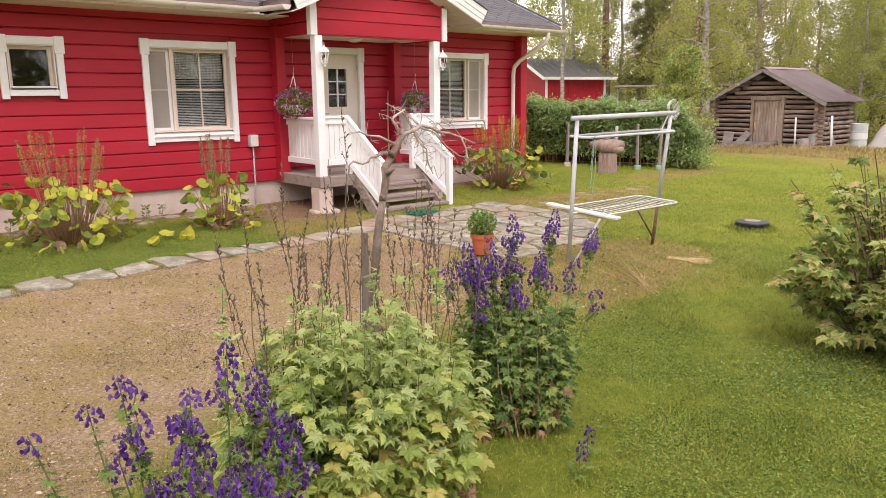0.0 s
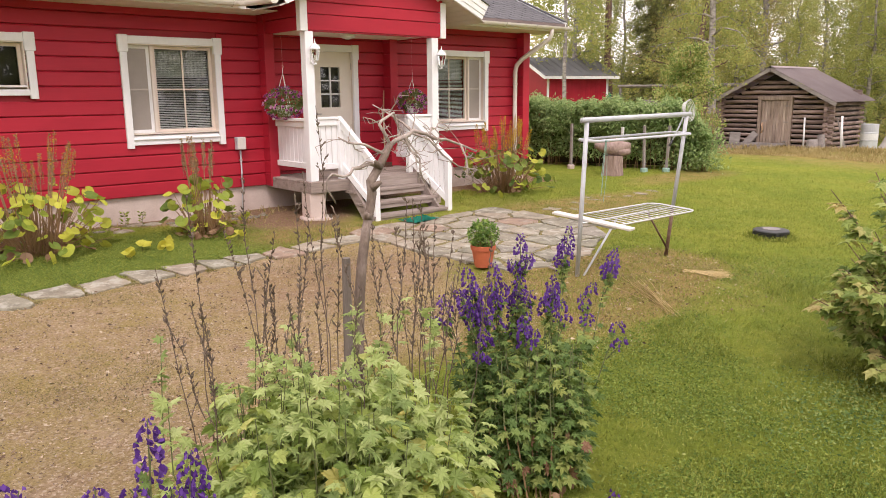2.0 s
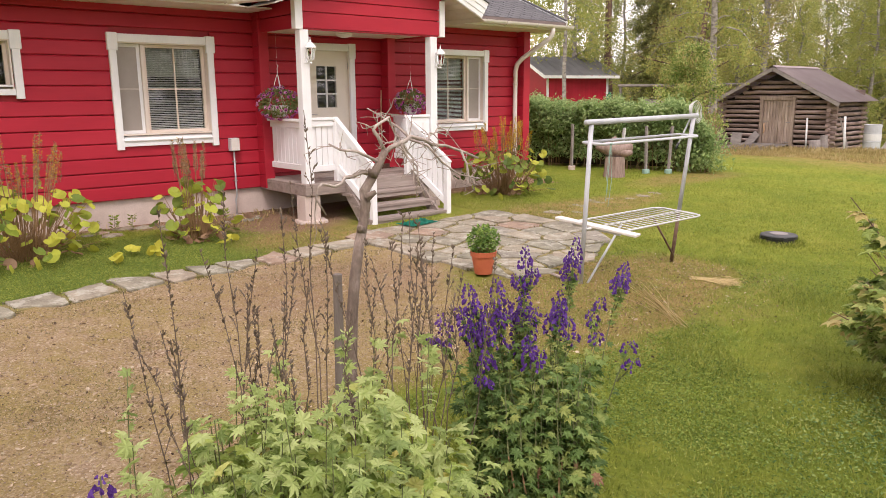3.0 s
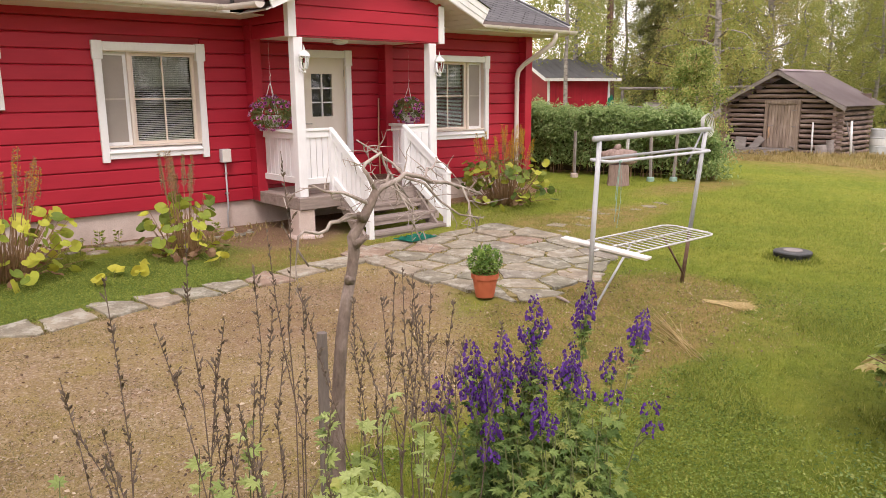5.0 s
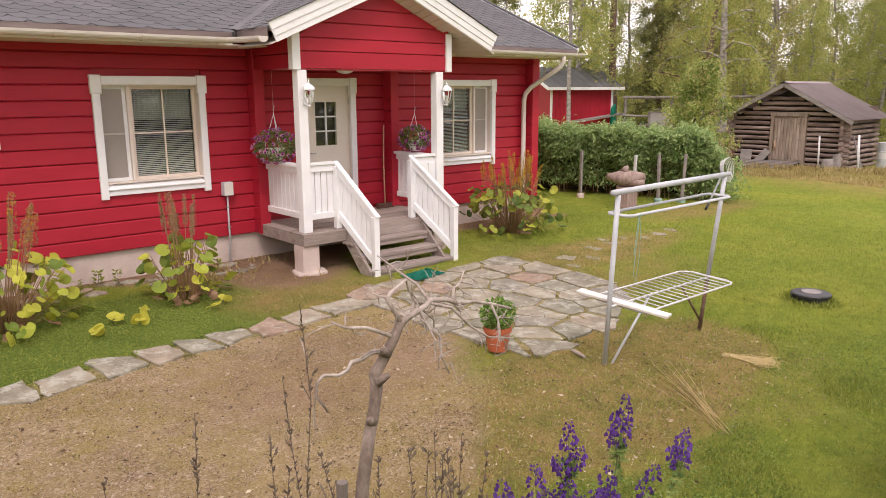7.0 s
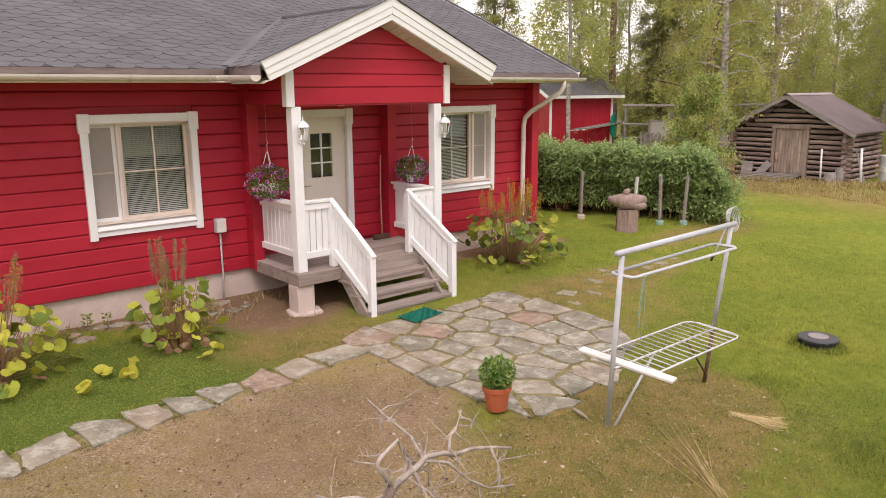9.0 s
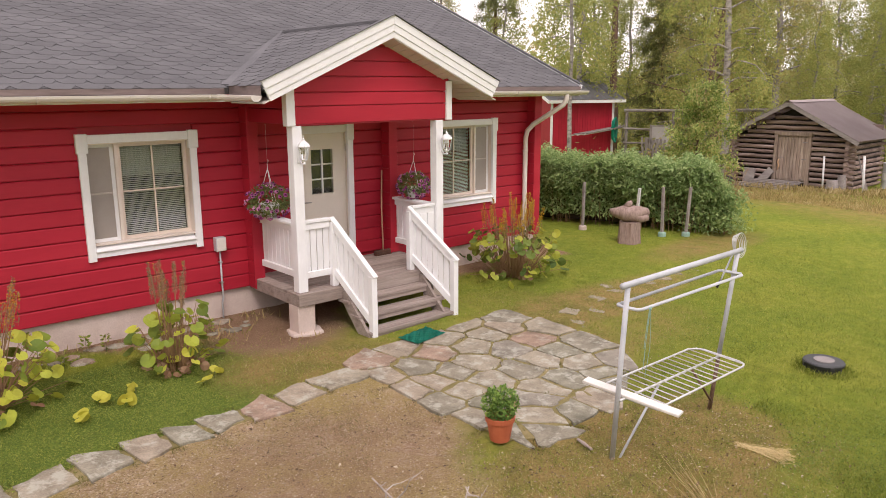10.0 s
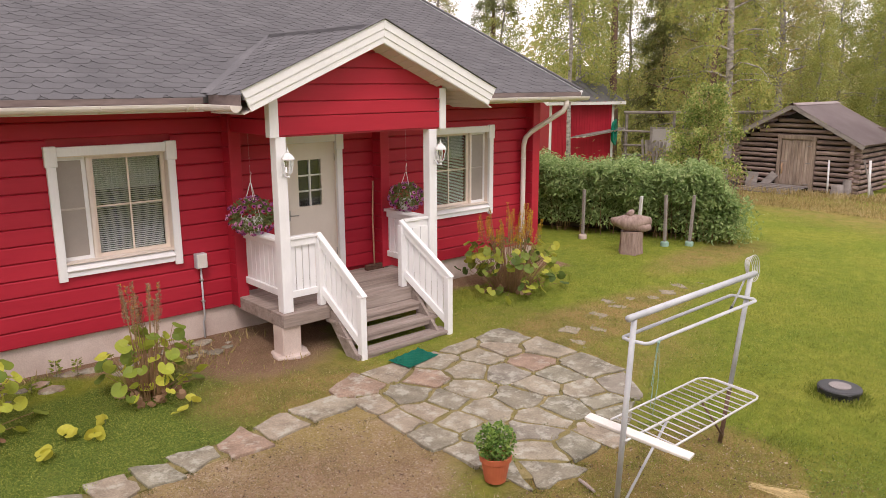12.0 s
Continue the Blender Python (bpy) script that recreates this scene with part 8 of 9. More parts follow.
# the small dead tree and its stake
def dead_tree():
    rs = np.random.RandomState(17)
    bx, by, bz = -1.50, -8.04, -0.09
    t = thing("dead_tree", bx, by, bz, 0, "small bare twisted dead tree in the gravel", "tree")
    trunk = [(-0.07, -0.03), (-0.06, 0.40), (-0.045, 0.75), (-0.03, 1.02), (-0.02, 1.21), (0.02, 1.37), (0.06, 1.48), (0.08, 1.57), (0.07, 1.63), (0.12, 1.70), (0.16, 1.77), (0.19, 1.83)]
    line = [(x, 0.015 * math.sin(9 * z), z) for x, z in trunk]
    part("trunk", one_tube(line, [0.038, 0.034, 0.031, 0.029, 0.027, 0.026, 0.024, 0.026, 0.025, 0.023, 0.021, 0.018], 12), TRUNK_BARK, t, smooth=True)
    for x, z, a in ((0.04, 1.44, 2.5), (0.07, 1.60, 0.4), (0.12, 1.71, 3.4)):
        part("knot", one_tube([(x, 0, z), (x + 0.045 * math.cos(a), -0.03, z + 0.03)], [0.026, 0.010], 8), TRUNK_BARK, t, smooth=True)
    # limbs: outline in the x-z plane, thickness, and how far they swing in depth
    limbs = (
        ([(0.13, 1.71), (0.06, 1.73), (0.00, 1.71), (-0.04, 1.71), (-0.06, 1.68), (-0.10, 1.67), (-0.17, 1.69), (-0.20, 1.67), (-0.21, 1.62), (-0.16, 1.54)], 0.0110, 0.0),
        ([(0.16, 1.77), (0.04, 1.83), (-0.04, 1.84), (-0.09, 1.87)], 0.0092, 0.03),
        ([(0.19, 1.82), (0.15, 1.90), (0.13, 1.93), (0.15, 1.95), (0.24, 1.99), (0.26, 1.94), (0.33, 1.86)], 0.0110, 0.02),
        ([(0.18, 1.81), (0.22, 1.84), (0.32, 1.87), (0.35, 1.89), (0.45, 1.87), (0.51, 1.84), (0.61, 1.83), (0.74, 1.79), (0.85, 1.75)], 0.0145, 0.0),
        ([(0.34, 1.88), (0.45, 1.84), (0.53, 1.75), (0.63, 1.68), (0.77, 1.65)], 0.0075, -0.05),
        ([(0.72, 1.80), (0.75, 1.72), (0.75, 1.62)], 0.0070, -0.02),
        ([(0.34, 1.89), (0.37, 1.93), (0.33, 1.99), (0.32, 2.03)], 0.0075, 0.16),
        ([(0.28, 1.87), (0.31, 1.79), (0.36, 1.74), (0.35, 1.66), (0.38, 1.58)], 0.0075, -0.04),
        ([(0.48, 1.86), (0.53, 1.90), (0.60, 1.89), (0.67, 1.94)], 0.0066, 0.06),
        ([(0.24, 1.84), (0.28, 1.90), (0.36, 1.82), (0.43, 1.77), (0.45, 1.69)], 0.0075, 0.05))
    twigs = bmesh.new()
    for outline, r, swing in limbs:
        m = len(outline) - 1
        pts = [np.array([x, swing * k / m * 2 + 0.012 * math.sin(7 * x + 5 * z), z]) for k, (x, z) in enumerate(outline)]
        part("branch", one_tube(pts, [r * (1 - 0.6 * k / m) for k in range(m + 1)], 8), DEAD_BARK, t, smooth=True)
        for k in range(7 if outline[-1][0] > 0.2 else 3):
            i = rs.randint(1, m + 1)
            p = pts[i - 1] + (pts[i] - pts[i - 1]) * rs.random()
            d = rs.normal(0, 1, 3) * np.array([1, 0.9, 0.7]) + np.array([0.25, -0.1, -0.55])
            d /= np.linalg.norm(d)
            L = rs.uniform(0.04, 0.15)
            a = p + d * L * 0.4 + rs.normal(0, 0.015, 3)
            b = a + d * L * 0.4 + rs.normal(0, 0.02, 3) + np.array([0, 0, -0.02])
            tube(twigs, [p, a, b], [0.0038, 0.0028, 0.0012], 5, cap=False)
            for q in (a, b):
                tube(twigs, [q, q + rs.normal(0, 0.035, 3) + d * 0.03], [0.0026, 0.001], 4, cap=False)
    part("twig_tangle", twigs, DEAD_BARK, t, "", False, "stuff")
    s = part("stake", one_tube([(-0.15, -0.03, 0.0), (-0.135, -0.03, 0.7), (-0.13, -0.03, 1.25)], [0.027, 0.026, 0.023], 7), OLD_STAKE)
    s.matrix_basis = pose(bx, by, bz)
    tagged(s, "grey wooden stake beside the dead tree", "stake")


TRUNK_BARK = material("dead_trunk_bark", [(0.11, 0.078, 0.060), (0.205, 0.155, 0.125), (0.33, 0.265, 0.23)], scale=8, stretch=(2, 2, 0.9), rough=0.9, bump=0.9, fine=38, speck=0.4)
OLD_STAKE = material("grey_stake_wood", [(0.13, 0.105, 0.09), (0.21, 0.175, 0.15)], scale=6, stretch=(4, 4, 0.5), rough=0.9, bump=0.4)
dead_tree()


# broad shrub with lobed leaves at the lawn's edge
def shrub():
    rs = np.random.RandomState(23)
    x0, y0 = 2.5, -9.80
    z0 = gz(x0, y0)
    c = thing("shrub", x0, y0, z0, 0, "large leafy viburnum shrub with lobed leaves", "shrub")
    wood, sprays = bmesh.new(), ([], [], [])
    # long shoots reaching out over the lawn, then the body of the bush
    tips = [(2.12, -8.99, 1.27), (1.62, -9.13, 0.55), (2.08, -9.15, 0.90), (1.46, -9.56, 0.74), (2.45, -9.05, 0.12), (1.80, -9.25, 0.72), (2.3, -9.05, 0.62), (1.75, -9.45, 1.05)]
    tips = [np.array(t) - np.array([x0, y0, z0]) for t in tips]
    for k in range(130):
        a, q = k * 2.4, math.sqrt(rs.uniform(0.02, 1.0))
        tips.append(np.array([0.92 * q * math.cos(a), 0.88 * q * math.sin(a), rs.uniform(0.12, 2.05) * (1.0 - 0.28 * q)]))
    for tip in tips:
        foot = np.array([tip[0] * 0.18, tip[1] * 0.18, -0.02])
        mid = foot + (tip - foot) * np.array([0.42, 0.42, 0.58]) + rs.normal(0, 0.03, 3)
        tube(wood, [foot, mid, tip], [0.013, 0.008, 0.003], 5, cap=False)
        far = tip[2] > 0 and math.hypot(tip[0], tip[1]) > 0.74
        for j in range(11 if far else 6):
            # side twigs end in a spray of leaves
            u = rs.uniform(0.55 if far else 0.3, 1.0)
            p = foot + (mid - foot) * u * 2 if u < 0.5 else mid + (tip - mid) * (u - 0.5) * 2
            aa = rs.uniform(0, 6.28)
            e = p + np.array([math.cos(aa), math.sin(aa), rs.uniform(-0.3, 0.5)]) * rs.uniform(0.03, 0.13)
            tube(wood, [p, e], [0.003, 0.0015], 3, cap=False)
            for i in range(5):
                ab = rs.uniform(0, 6.28)
                sprays[0].append(p + (e - p) * rs.uniform(0.4, 1.05))
                sprays[1].append((math.cos(ab) + 0.4 * tip[0], math.sin(ab) + 0.4 * tip[1], rs.uniform(-0.75, 0.0)))
                sprays[2].append(rs.uniform(0.07, 0.14))
    part("branchwork", wood, PINE_BARK, c, "", False, "stuff")
    leaf_part("leaves", "lobed", *sprays, rs, SHRUB_LEAF, c, 0.85, 0.4)
    # trailing dark weeds at its foot
    w = thing("weed_patch", 1.45, -9.62, gz(1.45, -9.62), 0, "low dark weeds in the lawn at the shrub's foot", "weeds", "", "stuff")
    n = 2600
    px, py = rs.normal(0, 0.42, n), rs.normal(0, 0.32, n)
    P = np.stack([px, py, ground_z(px + 1.45, py - 9.62) - gz(1.45, -9.62) + rs.uniform(0.015, 0.06, n)], -1)
    leaf_part("leaves", "oval", P, unit(rs, n, 0.3), rs.uniform(0.016, 0.034, n), rs, MONK_LEAF, w, 0.8, 0.7)


shrub()


# hanging flower baskets
def basket(x, y, z, r, hook, seed):
    rs = np.random.RandomState(seed)
    b = thing("hanging_basket", x, y, z, 0, "hanging basket of purple-veined pink petunias", "flower basket", "hanging baskets")
    bm = bmesh.new()
    lathe(bm, [(0.09, -0.17), (0.14, -0.06), (0.155, 0.0), (0.145, 0.0), (0.1, -0.05)], 18)
    part("pot", bm, WHITE, b, smooth=True)
    bm = bmesh.new()
    for k in range(3):
        a = 2 * math.pi * k / 3 + 0.4
        tube(bm, [(0.15 * math.cos(a), 0.15 * math.sin(a), 0), (0.01 * math.cos(a), 0.01 * math.sin(a), hook * 0.82)], 0.005, 5)
    tube(bm, [(0, 0, hook * 0.8), (0, 0, hook), (0.02, 0, hook + 0.03), (0, 0, hook + 0.05)], 0.004, 5)
    part("hanger", bm, WHITE, b)
    part("wire", one_tube([(0, 0, hook + 0.04), (0, 0, 2.985 - z)], 0.0007, 4), WHITE, b)
    n = 1300
    d = unit(rs, n)
    rr = rs.uniform(0.6, 1.0, n)[:, None]
    P = d * rr * np.array([r, r, r * 0.72]) + np.array([0, 0, 0.05])
    leaf_part("foliage", "oval", P, d + rs.normal(0, 0.5, (n, 3)) + np.array([0, 0, -0.3]), rs.uniform(0.035, 0.065, n), rs, BASKET_LEAF, b, 0.6, 0.6)
    n = 95
    d = unit(rs, n)
    d = d[(d[:, 1] < 0.6)]
    P = d * np.array([r, r, r * 0.75]) * 1.02 + np.array([0, 0, 0.03])
    leaf_part("petunia_mass", "trumpet", P, d + rs.normal(0, 0.25, d.shape) + np.array([0, 0, 0.2]), rs.uniform(0.046, 0.064, len(d)), rs, PETUNIA, b, 0.4, 0.6)
    leaf_part("flower_throats", "trumpet", P + d * 0.02, d, np.full(len(d), 0.026), rs, PETUNIA_EYE, b, 0.4, 0.6)


basket(2.25, -0.60, 1.86, 0.30, 0.56, 61)
basket(4.85, -0.60, 1.85, 0.26, 0.50, 62)

# potted herb on the terrace
pt = thing("flower_pot", 2.19, -5.17, gz(2.19, -5.17) + 0.024, 0, "orange clay pot with a bushy green herb", "flower pot")
pt.scale = (0.90, 0.90, 0.90)
bm = bmesh.new()
lathe(bm, [(0.105, 0.0), (0.11, 0.005), (0.148, 0.225), (0.163, 0.23), (0.168, 0.285), (0.158, 0.29), (0.15, 0.27), (0.14, 0.25)], 28)
part("pot", bm, TERRACOTTA, pt, smooth=False)
rs = np.random.RandomState(71)
n = 950
d = unit(rs, n)
P = d * (rs.random((n, 1)) ** 0.4) * np.array([0.205, 0.205, 0.19]) + np.array([0, 0, 0.42])
P = P[P[:, 2] > 0.26]
leaf_part("foliage", "lobed", P, unit(rs, len(P)) + (P - np.array([0, 0, 0.35])) * 4, rs.uniform(0.03, 0.05, len(P)), rs, HERB_LEAF, pt, 0.8, 0.4)
bm = bmesh.new()
for k in range(30):
    a, q = rs.uniform(0, 6.28), rs.random()
    tube(bm, [(0.08 * q * math.cos(a), 0.08 * q * math.sin(a), 0.25), (0.17 * q * math.cos(a), 0.17 * q * math.sin(a), rs.uniform(0.45, 0.6))], [0.003, 0.0015], 4, cap=False)
part("stem_mass", bm, GREEN_STEM, pt, "", False, "stuff")

# ---- fine cover: grass, clover, pebbles, straw, shingles ----
GRASS = leaf_material("grass_blades", [(0.145, 0.185, 0.026), (0.215, 0.262, 0.038), (0.295, 0.338, 0.056), (0.42, 0.415, 0.105)], through=0.35)
DRY_GRASS = leaf_material("dry_grass_blades", [(0.197, 0.167, 0.049), (0.333, 0.253, 0.099), (0.468, 0.357, 0.160), (0.567, 0.468, 0.246)], through=0.3)
CLOVER = leaf_material("creeping_leaves", [(0.130, 0.175, 0.026), (0.205, 0.258, 0.040), (0.285, 0.340, 0.057), (0.38, 0.41, 0.088)], through=0.3)
LAWN_CLOVER = leaf_material("lawn_clover_leaves", [(0.085, 0.145, 0.022), (0.145, 0.22, 0.034), (0.215, 0.295, 0.05), (0.30, 0.37, 0.08)], through=0.3)
MOSS = leaf_material("joint_moss", [(0.08, 0.085, 0.02), (0.14, 0.14, 0.03), (0.22, 0.19, 0.05)], through=0.25)
PEBBLE = material("pebbles", [(0.24, 0.17, 0.12), (0.42, 0.315, 0.225), (0.58, 0.48, 0.375)], scale=30, rough=0.9, bump=0.2, island=0.4)


def paved(x, y):
    m = np.zeros(len(x), bool)
    for seeds, r in ((TERRACE, 0.30), (EDGING, 0.25)):
        for sx, sy in seeds:
            m |= (x - sx) ** 2 + (y - sy) ** 2 < r * r
    return m | ((x > 2.15) & (x < 4.95) & (y > -2.05)) | (y > 0.05) & (x < 8.6)


def tufts(rs, n, zone, x0=-5.0, x1=12.5, y0=-11.8, y1=0.5):
    x, y = rs.uniform(x0, x1, n), rs.uniform(y0, y1, n)
    g, dr, cl = gravel_mask(x, y), dry_mask(x, y), clover_mask(x, y)
    keep = ~paved(x, y) & (rs.random(n) < zone(g, dr, cl)) & ((rs.random(n) > 0.93 * soil_mask(x, y)) | (y < -3))
    d = np.hypot(x + 2.8, y + 10.0)
    keep &= rs.random(n) < np.clip(1.25 - d / 15, 0.12, 1)
    x, y = x[keep], y[keep]
    return np.stack([x, y, ground_z(x, y)], -1)


rs = np.random.RandomState(90)
P = tufts(rs, 620000, lambda g, d, c: np.clip(1 - 1.4 * g - 0.45 * d - 0.55 * c, 0, 1))
n = len(P)
A = np.stack([rs.normal(0, 0.55, n), rs.normal(0, 0.55, n), np.ones(n)], -1)
v, f = leaves("needle", P, A, rs.uniform(0.018, 0.045, n), rs, 0.0, 1.0)
tagged(cloud("grass", v, f, GRASS, None, "", "stuff"), "short mown grass of the lawn", "grass")
P = tufts(rs, 260000, lambda g, d, c: np.clip(0.75 * d + 0.30 * (g > 0.02) * (g < 0.8) + 0.14 * (g >= 0.8) + 0.006, 0, 1))
n = len(P)
A = np.stack([rs.normal(0, 0.9, n), rs.normal(0, 0.9, n), np.ones(n)], -1)
v, f = leaves("needle", P, A, rs.uniform(0.018, 0.05, n), rs, 0.0, 1.0)
tagged(cloud("dry_grass", v, f, DRY_GRASS, None, "", "stuff"), "thin dry grass around the gravel", "grass")
P = tufts(rs, 260000, lambda g, d, c: np.clip(c * 1.1 - g - d * 0.6, 0, 1) + 0.04 * (g < 0.1))
n = len(P)
P[:, 2] += rs.uniform(0.01, 0.04, n)
v, f = leaves("oval", P, unit(rs, n, 0.3), rs.uniform(0.011, 0.023, n), rs, 1.0, 0.6)
tagged(cloud("creeping_cover", v, f, CLOVER, None, "", "stuff"), "low creeping green cover of the bed", "ground cover")
n = 420000
x, y = rs.uniform(-1.2, 7.0, n), rs.uniform(-11.4, -4.3, n)
patch = np.sin(x * 1.9 + 1.3 * np.sin(y * 1.1)) + np.sin(y * 2.3 + 1.1 * np.sin(x * 1.4)) + 0.5 * np.sin(x * 5.1 + y * 3.7)
d = np.hypot(x + 2.8, y + 10.0)
keep = (patch + 1.2 * clover_mask(x, y) + rs.normal(0, 0.4, n) > 0.30) & (gravel_mask(x, y) < 0.1) & (dry_mask(x, y) < 0.5) & ~paved(x, y) & (rs.random(n) < np.clip(1.3 - d / 9, 0.1, 1))
x, y = x[keep], y[keep]
P = np.stack([x, y, ground_z(x, y) + rs.uniform(0.008, 0.03, len(x))], -1)
n = len(P)
v, f = leaves("oval", P, unit(rs, n, 0.3), rs.uniform(0.012, 0.024, n), rs, 0.8, 0.7)
tagged(cloud("lawn_clover", v, f, LAWN_CLOVER, None, "", "stuff"), "clover patches in the lawn", "clover")
n = 90000
x, y = rs.uniform(-4.2, 2.2, n), rs.uniform(-3.6, -0.3, n)
hum = 0.5 + 0.5 * np.sin(x * 4.1 + 1.2 * np.sin(y * 3.3)) * np.sin(y * 5.2 + 0.9 * np.sin(x * 2.7))
keep = (rs.random(n) < clover_mask(x, y) * (0.45 + 0.55 * hum)) & ~paved(x, y) & (rs.random(n) > soil_mask(x, y)) & (rs.random(n) > 0.8 * dry_mask(x, y))
x, y = x[keep], y[keep]
P = np.stack([x, y, ground_z(x, y) + rs.uniform(0.005, 0.02, len(x)) + 0.03 * hum[keep]], -1)
n = len(P)
v, f = leaves("oval", P, unit(rs, n, 0.3), rs.uniform(0.010, 0.021, n), rs, 1.0, 0.6)
tagged(cloud("bed_cover", v, f, CLOVER, None, "", "stuff"), "small-leaved creeping cover in the bed by the wall", "ground cover")
# lusher tufts where the mower missed
n = 150000
x, y = rs.uniform(-1.0, 6.0, n), rs.uniform(-11.4, -6.4, n)
patch = np.sin(x * 2.7 + 0.9 * np.sin(y * 2.1) + 2.0) + np.sin(y * 3.1 + 1.3 * np.sin(x * 1.7) + 0.7) + 0.6 * np.sin(x * 6.3 - y * 4.9)
keep = (patch + rs.normal(0, 0.3, n) > 1.1) & (gravel_mask(x, y) < 0.05) & (dry_mask(x, y) < 0.4)
x, y = x[keep], y[keep]
n = len(x)
P = np.stack([x, y, ground_z(x, y)], -1)
A = np.stack([rs.normal(0.2, 0.6, n), rs.normal(0, 0.6, n), np.ones(n)], -1)
v, f = leaves("needle", P, A, rs.uniform(0.03, 0.065, n), rs, 0.0, 1.0)
tagged(cloud("lush_grass", v, f, GRASS, None, "", "stuff"), "longer bright green tufts in the lawn", "grass")
n = 26000
x, y = rs.uniform(19.0, 24.0, n), rs.uniform(-7, 6.5, n)
keep = (x < 22.9) | (y < -1.1)
x, y = x[keep], y[keep]
P = np.stack([x, y, ground_z(x, y)], -1)
n = len(P)
A = np.stack([rs.normal(0, 0.5, n), rs.normal(0, 0.5, n), np.ones(n)], -1)
v, f = leaves("needle", P, A, rs.uniform(0.06, 0.2, n) * (0.6 + 0.6 * (x > 22)), rs, 0.0, 1.0)
tagged(cloud("barn_grass", v, f, DRY_GRASS, None, "", "stuff"), "uncut straw-coloured grass before the barn", "grass")
n = 60000
x, y = rs.uniform(5, 21, n), rs.uniform(-13, -0.5, n)
P = np.stack([x, y, ground_z(x, y)], -1)[dry_mask(x, y) < 0.4]
n = len(P)
A = np.stack([rs.normal(0, 0.6, n), rs.normal(0, 0.6, n), np.ones(n)], -1)
v, f = leaves("needle", P, A, rs.uniform(0.025, 0.055, n), rs, 0.0, 1.0)
tagged(cloud("far_grass", v, f, GRASS, None, "", "stuff"), "mown grass of the far lawn", "grass")
rim_grass()
# tufts along joints of the terrace
x, y = rs.uniform(1.6, 5.4, 16000), rs.uniform(-5.7, -2.2, 16000)
seeds = np.array(TERRACE)
dd = np.sort(np.hypot(x[:, None] - seeds[:, 0], y[:, None] - seeds[:, 1]), 1)
keep = (dd[:, 1] - dd[:, 0] < 0.075) & (dd[:, 0] < 0.42) & (rs.random(16000) < 0.6 + 0.4 * np.sin(x * 5) * np.sin(y * 4))
P = np.stack([x[keep], y[keep], ground_z(x[keep], y[keep])], -1)
n = len(P)
A = np.stack([rs.normal(0, 0.7, n), rs.normal(0, 0.7, n), np.ones(n)], -1)
v, f = leaves("needle", P, A, rs.uniform(0.03, 0.06, n), rs, 0.0, 1.0)
tagged(cloud("joint_grass", v, f, MOSS, None, "", "stuff"), "moss and grass in the terrace joints", "grass")

# moss between the edging stones
e = np.array(EDGING)
x, y = rs.uniform(-3.6, 2.0, 9000), rs.uniform(-0.26, 0.26, 9000)
y = y + np.interp(x, e[::-1, 0], e[::-1, 1])
dd = np.sort(np.hypot(x[:, None] - e[:, 0], y[:, None] - e[:, 1]), 1)
keep = (dd[:, 1] - dd[:, 0] < 0.10)
P = np.stack([x[keep], y[keep], ground_z(x[keep], y[keep])], -1)
n = len(P)
A = np.stack([rs.normal(0, 0.7, n), rs.normal(0, 0.7, n), np.ones(n)], -1)
v, f = leaves("needle", P, A, rs.uniform(0.02, 0.045, n), rs, 0.0, 1.0)
tagged(cloud("edging_moss", v, f, MOSS, None, "", "stuff"), "moss and grass between the edging stones", "grass")

# pebbles of the gravel yard
n = 60000
x, y = rs.uniform(-5.5, 2.4, n), rs.uniform(-8.6, -3.0, n)
keep = (rs.random(n) < gravel_mask(x, y)) & ~paved(x, y)
x, y = x[keep], y[keep]
n = len(x)
octa = np.array([(1, 0, 0), (0, 1, 0), (-1, 0, 0), (0, -1, 0), (0, 0, 0.6), (0, 0, -0.6)], float)
of = [(0, 1, 4), (1, 2, 4), (2, 3, 4), (3, 0, 4), (1, 0, 5), (2, 1, 5), (3, 2, 5), (0, 3, 5)]
S = rs.gamma(2.0, 0.0011, n) + 0.0020
ang = rs.uniform(0, 6.28, n)
V = octa[None] * S[:, None, None] * rs.uniform(0.6, 1.3, (n, 6, 1))
c, s = np.cos(ang)[:, None], np.sin(ang)[:, None]
V = np.stack([V[..., 0] * c - V[..., 1] * s, V[..., 0] * s + V[..., 1] * c, V[..., 2]], -1) + np.stack([x, y, ground_z(x, y) + 0.006], -1)[:, None, :]
F = []
for tri in of:
    F.extend((np.arange(n)[:, None] * 6 + np.array(tri)).tolist())
tagged(cloud("gravel", V.reshape(-1, 3).tolist(), F, PEBBLE, None, "", "stuff"), "loose pale pebbles of the gravel yard", "gravel")
# field stones along the foundation
for k in range(46):
    x = rs.uniform(-3.2, 2.0)
    y = rs.uniform(-0.55, -0.08)
    bm = bmesh.new()
    bmesh.ops.create_icosphere(bm, subdivisions=1, radius=1.0)
    sc = rs.uniform(0.04, 0.13)
    for vv in bm.verts:
        vv.co = Vector((vv.co.x * sc * 1.3, vv.co.y * sc, vv.co.z * sc * 0.35)) * (1 + 0.25 * noise.noise(vv.co * 1.3 + Vector((k, 0, 0))))
    o = part("field_stone", bm, STONE, None)
    o.location = (x, y, gz(x, y))
    tagged(o, "flat field stone at the foot of the wall", "stone", "stones along the wall")
